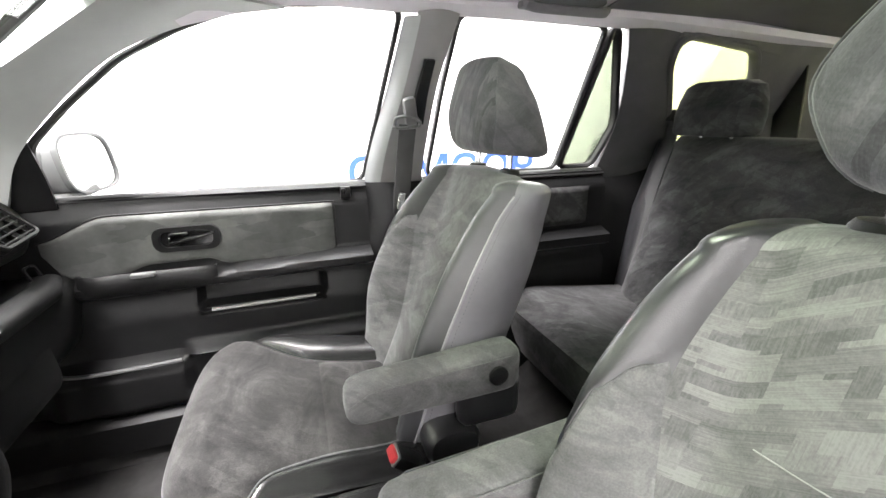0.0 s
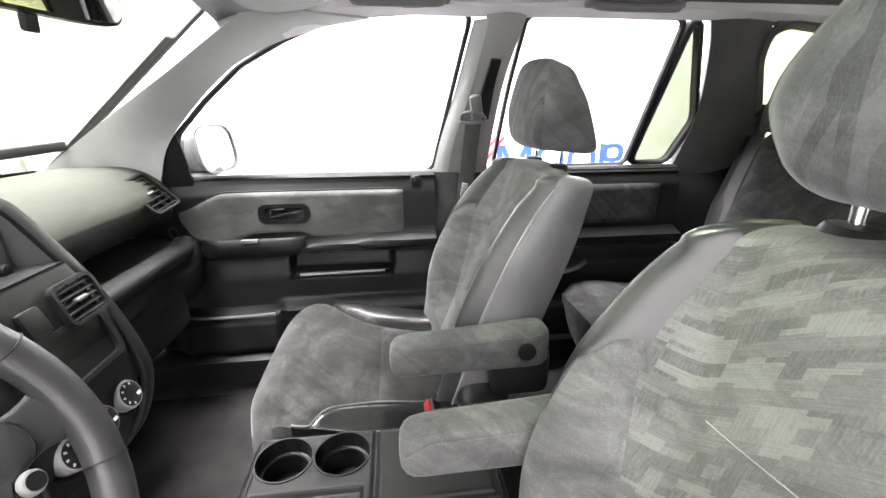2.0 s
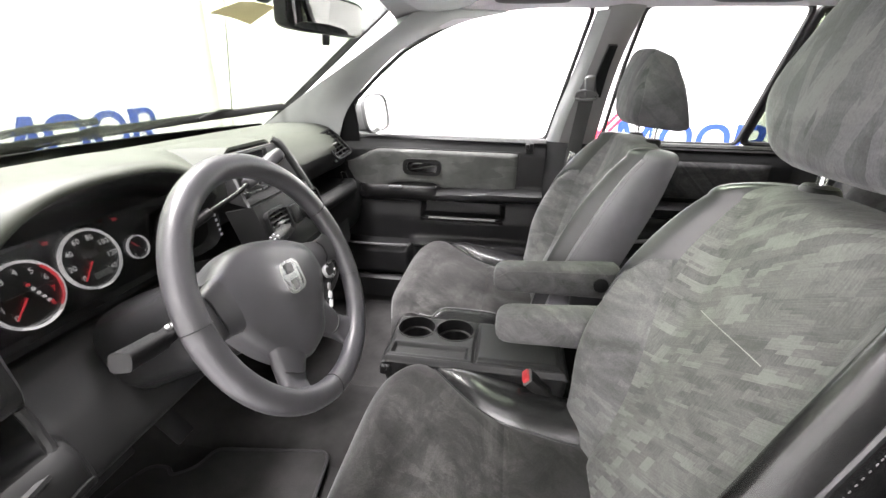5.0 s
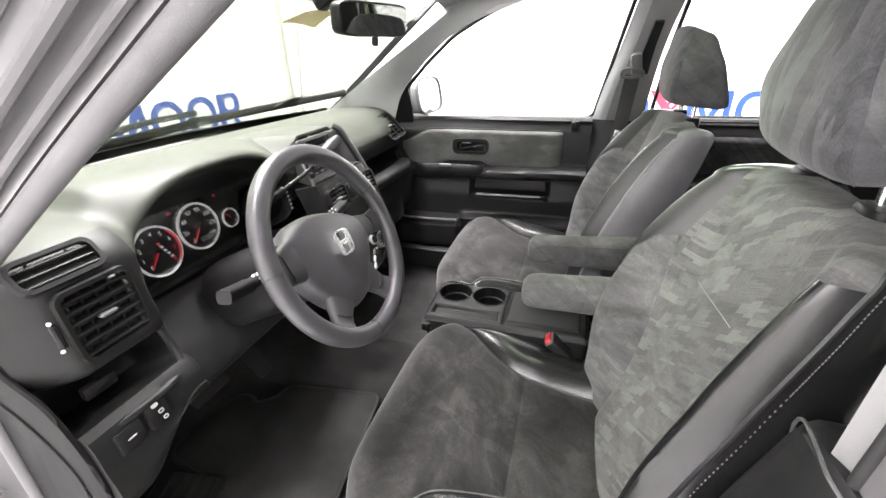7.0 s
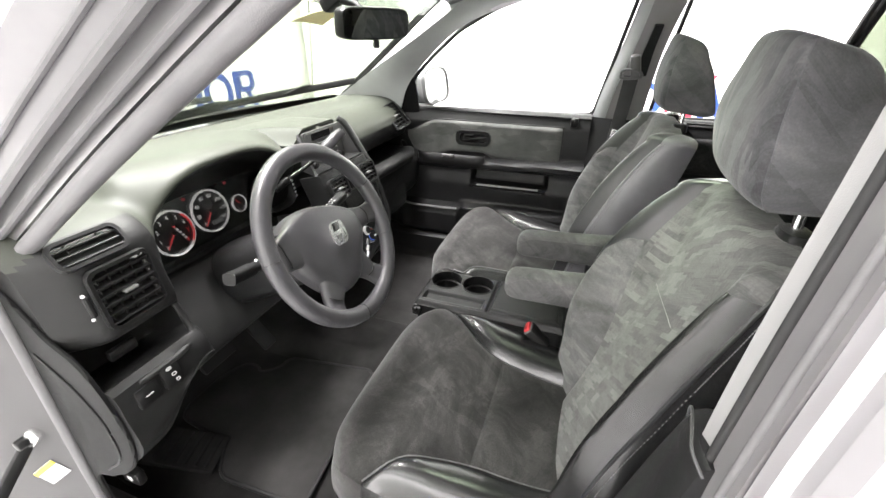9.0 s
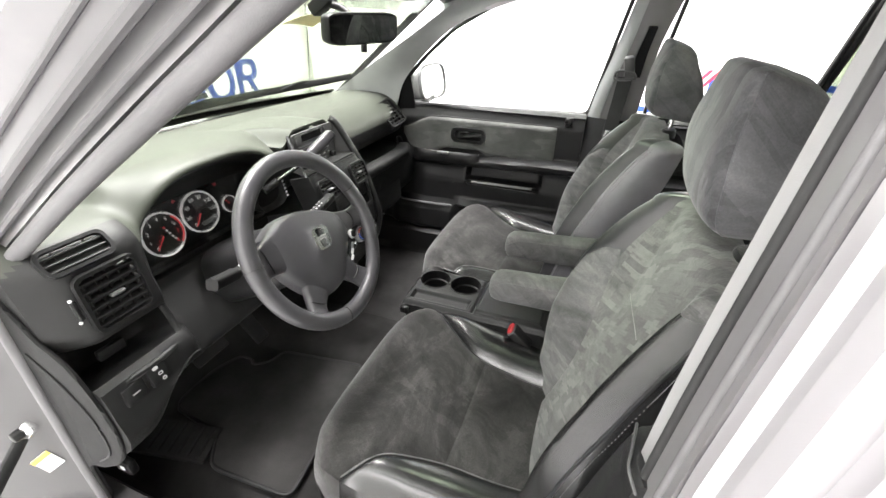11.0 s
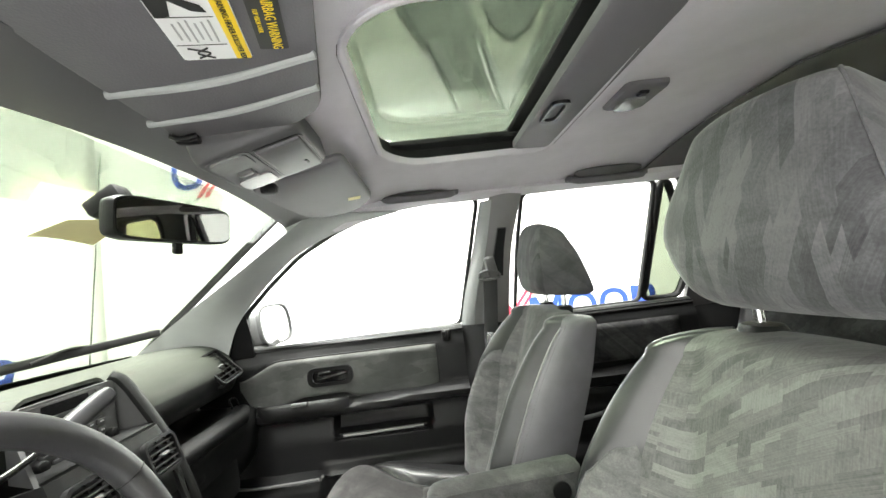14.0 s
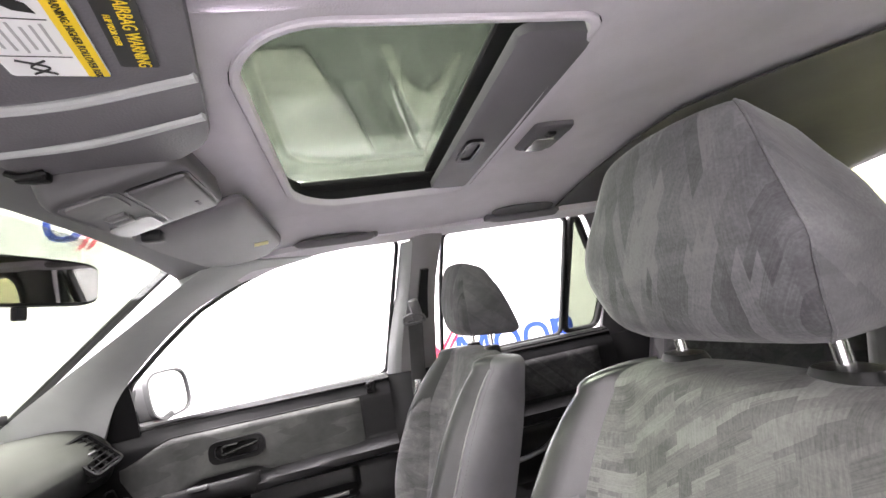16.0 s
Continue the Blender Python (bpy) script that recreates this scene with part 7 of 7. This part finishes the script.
def visor(side, corners, zf, zr, label):
    """corners: inner front, inner rear, outer rear, outer front, in plan."""
    vs = thing("sun_visor", label, "sun visor", (0.13, side * 0.35, 1.46), "sun visors")
    out = curve_closed(corners, 6)

    def zz(x):
        return zf + (zr - zf) * (x - 0.02) / 0.22
    cx = sum(p[0] for p in out) / len(out)
    cy = sum(p[1] for p in out) / len(out)
    rings = []
    for k, d in ((0.90, 0.018), (0.985, 0.014), (1.0, 0.007), (0.985, 0.0), (0.93, -0.004), (0.5, -0.005)):
        rings.append([V(cx + (x - cx) * k, cy + (y - cy) * k, zz(cx + (x - cx) * k) + d) for x, y in out])
    part("panel", loft(rings), VISOR, vs)
    return vs, zz


dv, dz = visor(-1, [(0.014, -0.125), (0.120, -0.098), (0.214, -0.172), (0.285, -0.50), (0.255, -0.62), (0.06, -0.60), (0.03, -0.40)], 1.450, 1.463, "grey driver sun visor with warning labels folded up to the roof")
# piped ridges, coloured paler than the visor to give their highlights
for (x0, y0), (x1, y1) in (((0.025, -0.285), (0.240, -0.305)), ((0.016, -0.208), (0.226, -0.240))):
    part("ridge", tube([(x0, y0, dz(x0) - 0.003), ((x0 + x1) / 2, (y0 + y1) / 2 + 0.006, dz(0.13) - 0.008), (x1, y1, dz(x1) - 0.004)], 0.0045, 20, 8), PILLAR, dv, "piped ridge with its highlight as a paler colour")
part("hinge", rbox(0.030, 0.014, 0.012, 0.004, 2, Matrix.Translation((0.034, -0.158, 1.443))), DARK, dv)
part("clip", tube([(0.020, -0.172, 1.444), (0.034, -0.176, 1.438), (0.050, -0.168, 1.444)], 0.004, 10, 8), DARK, dv)
LM = basis((0.166, -0.375, dz(0.166) - 0.0068), (-0.18, 1, 0.0), (1, 0.18, 0.055))
lab = part("rollover_label", plate(rounded(0.100, 0.058, 0.003, 3), 0.001, LM), WHITE, dv, "white warning label with a yellow edge")
LM1 = LM @ Matrix.Translation((0, 0, 0.0013))
part("label_band", plate(rounded(0.098, 0.013, 0.001, 2), 0.0004, LM1 @ Matrix.Translation((0, 0.022, 0))), YELLOW, lab)
lettering("label_text", "WARNING: HIGHER ROLLOVER RISK", 0.0068, LM1 @ Matrix.Translation((0.006, 0.022, 0.0008)), INK, lab, 0.78)
part("label_icon", plate([(-0.048, 0.017), (-0.040, 0.017), (-0.044, 0.026)], 0.0004, LM1 @ Matrix.Translation((0.001, 0, 0.0006))), INK, lab)
part("label_corner", plate([(-0.048, -0.028), (-0.048, -0.008), (-0.014, -0.017), (-0.012, -0.028)], 0.0004, LM1), INK, lab)
part("label_vehicle", plate([(-0.038, -0.010), (-0.026, 0.008), (-0.018, 0.010), (-0.020, 0.0), (-0.034, -0.014)], 0.0006, LM1), INK, lab)
part("label_rule", rbox(0.0006, 0.040, 0.0004, 0, 1, LM1 @ Matrix.Translation((-0.012, -0.007, 0))), INK, lab)
part("label_rule", rbox(0.0006, 0.040, 0.0004, 0, 1, LM1 @ Matrix.Translation((0.026, -0.007, 0))), INK, lab)
for i in range(6):
    part("label_line", rbox(0.030 - 0.004 * (i % 3), 0.0016, 0.0004, 0, 1, LM1 @ Matrix.Translation((0.007, 0.008 - 0.0055 * i, 0))), GREYINK, lab)
part("label_belt", tube([LM1 @ V(0.030, -0.02, 0.0006), LM1 @ V(0.038, -0.004, 0.0006), LM1 @ V(0.046, -0.015, 0.0006)], 0.0008, 10, 5), INK, lab)
part("label_belt", tube([LM1 @ V(0.030, -0.004, 0.0006), LM1 @ V(0.038, -0.014, 0.0006), LM1 @ V(0.046, -0.002, 0.0006)], 0.0008, 10, 5), INK, lab)
AM = basis((0.219, -0.378, dz(0.219) - 0.0068), (-0.20, 1, 0.0), (1, 0.20, 0.055))
lab2 = part("airbag_label", plate(rounded(0.100, 0.025, 0.002, 3), 0.001, AM), INK, dv, "black and yellow warning label")
AM1 = AM @ Matrix.Translation((0, 0, 0.0013))
part("label_white", plate(rounded(0.026, 0.024, 0.001, 2), 0.0004, AM1 @ Matrix.Translation((-0.036, 0, 0))), WHITE, lab2)
part("label_ban", ring_plate(oval(0.0105, 0.0105, 28, 2), oval(0.0088, 0.0088, 28, 2), 0.0005, AM1 @ Matrix.Translation((-0.036, 0, 0.0005))), REDINK, lab2)
part("label_ban", rbox(0.019, 0.0018, 0.0004, 0, 1, AM1 @ Matrix.Translation((-0.036, 0, 0.0007)) @ pose(0, 0, 0, 0, 0, 45)), REDINK, lab2)
lettering("label_text", "AIRBAG WARNING", 0.0125, AM1 @ Matrix.Translation((0.0135, 0.003, 0.0004)), YELLOW, lab2, 0.66)
lettering("label_text", "FLIP VISOR OVER", 0.0055, AM1 @ Matrix.Translation((0.008, -0.007, 0.0004)), YELLOW, lab2, 0.75)

pv, pz = visor(1, [(0.012, 0.075), (0.198, 0.022), (0.203, 0.39), (0.155, 0.50), (0.060, 0.525), (0.016, 0.42), (0.008, 0.20)], 1.428, 1.462, "grey passenger sun visor folded up to the roof")
part("hinge", rbox(0.03, 0.025, 0.02, 0.006, 2, Matrix.Translation((0.05, 0.075, 1.425))), DARK, pv)
part("visor_label", rbox(0.03, 0.03, 0.001, 0, 1, Matrix.Translation((0.165, 0.33, pz(0.165) - 0.006)) @ pose(0, 0, 0, 0, -7, 10)), PAPER, pv, "small pale label")

# map lamp console
ml = thing("map_lamp_console", "grey overhead console with two map lamps and a lid", "map lamp", (0.11, -0.01, 1.46))
MM = basis((0.100, -0.062, 1.438), (0, 1, 0), (0.96, 0, 0.27))
part("console_body", loft([[MM @ V(p * k, q * k, d) for p, q in rounded(0.172, 0.150, 0.022)] for k, d in ((1.05, -0.03), (1.04, -0.006), (1.0, 0.004), (0.95, 0.007))]), HEADER_SHADED, ml)
part("lamp_panel", plate(rounded(0.150, 0.062, 0.012), 0.003, MM @ Matrix.Translation((0, -0.036, 0.0055))), HEADER_SHADED, ml, "grey lamp panel")
for k in (-1, 1):
    part("lamp_lens", plate(rounded(0.052, 0.052, 0.010), 0.004, MM @ Matrix.Translation((0.046 * k, -0.036, 0.0075))), LENS, ml, "clear lamp lens")
    part("lamp_switch", rbox(0.014, 0.024, 0.008, 0.003, 2, MM @ Matrix.Translation((0.009 * k, -0.036, 0.011))), SATIN, ml)
part("lid", rbox(0.132, 0.066, 0.010, 0.005, 3, MM @ Matrix.Translation((0.004, 0.034, 0.008))), HEADER_SHADED, ml)
part("lid_edge", ring_plate(rounded(0.140, 0.074, 0.010), rounded(0.132, 0.066, 0.008), 0.002, MM @ Matrix.Translation((0.004, 0.034, 0.0062))), DARK, ml)
part("lid_slot", rbox(0.016, 0.005, 0.003, 0.001, 1, MM @ Matrix.Translation((0.03, 0.050, 0.0132))), DARK, ml)

# roof window
rw_ = thing("roof_window", "closed tinted roof window with a pale surround and half-open shade", "sunroof", (0.45, 0, 1.53))


def lip(k, d, n=8, r=0.075, bow=0.030):
    cx, cy = (RO[0] + RO[1]) / 2, (RO[2] + RO[3]) / 2
    out = []
    a, b = (RO[1] - RO[0]) / 2 + k, (RO[3] - RO[2]) / 2 + k
    rr = r if r < 0.02 else 0.050 + k
    rf = r if r < 0.02 else 0.115 + k
    ring = []
    for sx, sy, a0, q in ((1, 1, 0, rr), (-1, 1, 90, rf), (-1, -1, 180, rf), (1, -1, 270, rr)):
        ring += [(sx * (a - q) + q * math.cos(radians(a0 + 90 * i / n)), sy * (b - q) + q * math.sin(radians(a0 + 90 * i / n))) for i in range(n + 1)]
    for x, y in ring:
        px = cx + x + bow * (y / 0.32) ** 2 * max(0, -x / 0.22)
        out.append(V(px, cy + y, liner_z(px, cy + y) + d))
    return out


part("surround_plate", loft([lip(0.010, -0.0012, r=0.012, bow=0.0), lip(-0.004, -0.0012)], True, False), LINER, rw_, "grey cloth edge")
part("surround", loft([lip(-0.0055, 0.002), lip(-0.0055, -0.0045), lip(-0.008, -0.0065), lip(-0.014, -0.0065), lip(-0.017, -0.004), lip(-0.018, 0.010)], True, False), LINER, rw_, "pale grey moulded surround")
part("surround_gap", loft([lip(-0.0036, -0.0010), lip(-0.0036, 0.004), lip(-0.0056, 0.004), lip(-0.0056, -0.0010)], True, False), RUBBER, rw_, "dark gap round the surround")
part("inner_frame", loft([lip(-0.0175, 0.010), lip(-0.008, 0.016), lip(-0.006, 0.045)], True, False), RUBBER, rw_, "black inner frame")
gz = 1.567
part("seal", rbox(0.40, 0.070, 0.012, 0.003, 1, Matrix.Translation((0.41, 0.312, gz - 0.012))), RUBBER, rw_, "black rubber seal")
part("seal", rbox(0.062, 0.60, 0.010, 0.003, 1, Matrix.Translation((0.588, 0.018, gz - 0.006))), RUBBER, rw_, "black rubber seal")
gl = part("glass", plate([(p.x, p.y) for p in lip(0.01, 0)], 0.005, Matrix.Translation((0, 0, gz + 0.002))), ROOFGLASS, rw_, "grey green tinted glass")
part("sunshade", loft([[V(0.618 + p, q + 0.018, gz - 0.047 + d + 0.02 * (0.05 - p)) for p, q in rounded(0.10 * k, 0.575 * k, 0.02)] for k, d in ((1, 0.012), (1, 0.0), (0.97, -0.004))]), VISOR, rw_, "grey cloth shade pushed back")
part("shade_pull", ring_plate(rounded(0.035, 0.10, 0.012), rounded(0.022, 0.08, 0.009), 0.006, Matrix.Translation((0.600, 0.06, gz - 0.057))), DARK, rw_)

dl = thing("dome_lamp", "small clear dome lamp set in the headliner", "lamp", (0.74, 0.03, 1.51))
DM = basis((0.762, 0.066, liner_z(0.762, 0.066) - 0.002), (0, 1, 0), (1, 0, 0.0)) @ pose(0, 0, 0, 0, 0, 0)
part("base", loft([[DM @ V(p * k, q * k, d) for p, q in rounded(0.115, 0.085, 0.010)] for k, d in ((1.0, -0.002), (0.98, 0.006), (0.9, 0.010))]), VISOR, dl)
part("lens", plate(rounded(0.06, 0.045, 0.008), 0.006, DM @ Matrix.Translation((0.022, 0, 0.008))), LENS, dl, "clear lamp lens")
part("switch", rbox(0.02, 0.02, 0.008, 0.003, 1, DM @ Matrix.Translation((-0.03, 0, 0.012))), DARK, dl)


def grab(x0, x1, label):
    g = thing("grab_handle", label, "grab handle", ((x0 + x1) / 2, 0.57, 1.47), "grab handles")
    xm = (x0 + x1) / 2
    part("handle", tube([(x0, 0.545, 1.476), (x0 + 0.02, 0.520, 1.466), (xm, 0.510, 1.463), (x1 - 0.02, 0.520, 1.466), (x1, 0.545, 1.476)], 0.0105, 24, 10), VISOR, g)
    # no hollow here: a flat dark plate gives the shade of the recess
    part("recess", plate(oval((x1 - x0) / 2 - 0.005, 0.030, 28, 2.6), 0.004, basis((xm, 0.532, liner_z(xm, 0.532) - 0.012), (1, 0, 0), (0, 1, -0.30))), REARTRIM, g, "flat dark plate for the shaded recess behind the handle")
    for x in (x0, x1):
        part("foot", rbox(0.035, 0.03, 0.018, 0.006, 2, Matrix.Translation((x, 0.548, 1.478))), VISOR, g)


grab(0.22, 0.43, "grey folding grab handle above the front passenger window")
grab(0.80, 1.02, "grey folding grab handle above the rear passenger window")

# ---- outside bits seen through the glass ----
for k, (a, b, c) in enumerate((((-0.90, -0.40, 1.065), (-0.80, 0.15, 1.105), (-0.555, 0.68, 1.148)), ((-0.93, -0.62, 1.04), (-0.93, -0.25, 1.075), (-0.90, 0.05, 1.075)))):
    wp = thing("windscreen_wiper", "black wiper arm and blade lying on the windscreen", "wiper", a, "wipers")
    a, b, c = V(*a), V(*b), V(*c)
    part("blade", sweep(curve_pts([a, b, c], 20), rounded(0.014, 0.024, 0.004, 2)), RUBBER, wp)
    part("arm", tube([a + V(0.02, -0.1, -0.02), a.lerp(b, 0.6) + V(0, 0, 0.03), b + V(0, 0, 0.030)], 0.009, 16, 8), BLACK, wp)
    for f in (0.2, 0.5, 0.8):
        p = a.lerp(b, f * 2) if f < 0.5 else b.lerp(c, f * 2 - 1)
        part("bridge", tube([p - (c - a) * 0.08, p + V(0, 0, 0.014), p + (c - a) * 0.08], 0.004, 10, 6), BLACK, wp)
an = thing("antenna", "thin black mast antenna on the front wing", "antenna", (-0.80, 0.68, 1.0))
part("mast", sweep([V(-0.76, 0.655, 1.02), V(-0.72, 0.66, 1.42), V(-0.69, 0.665, 1.75)], circle(0.0022, 6), V(0, 1, 0)), BLACK, an)
part("foot", cyl(0.012, 0.007, 0.03, 12, 0.002, Matrix.Translation((-0.76, 0.655, 1.025))), BLACK, an)

# driver jamb: check strap and label
ck = thing("door_check_strap", "black door check strap bolted to the front jamb", "door check", (-0.52, -0.80, 0.66))
part("strap", sweep([V(-0.396, -0.770, 0.722), V(-0.41, -0.81, 0.672), V(-0.40, -0.90, 0.60)], rounded(0.022, 0.012, 0.004, 2), V(1, 0, 0)), BLACK, ck)
part("bracket", rbox(0.026, 0.026, 0.040, 0.008, 2, Matrix.Translation((-0.391, -0.764, 0.727)) @ pose(0, 0, 0, 0, 40, 20)), CHROME, ck, "worn metal bracket")
part("pin", cyl(0.011, 0.010, 0.03, 16, 0.003, Matrix.Translation((-0.392, -0.775, 0.728)) @ pose(0, 0, 0, 90, 0, 0)), DARK, ck)
jl = thing("jamb_label", "yellow and white sticker on the front jamb", "sticker", (-0.46, -0.79, 0.55))
JM = basis((-0.411, -0.7665, 0.620), (0.083, 0.028, 0.072), (-0.055, -0.019, 0.085))
part("sheet", rbox(0.066, 0.040, 0.001, 0, 1, JM), GREYPALE, jl)
part("band", rbox(0.066, 0.010, 0.001, 0, 1, JM @ Matrix.Translation((0, 0.014, 0.001))), YELLOW, jl)
for i in range(4):
    part("line", rbox(0.056, 0.002, 0.001, 0, 1, JM @ Matrix.Translation((0, 0.002 - 0.007 * i, 0.001))), GREYINK, jl)
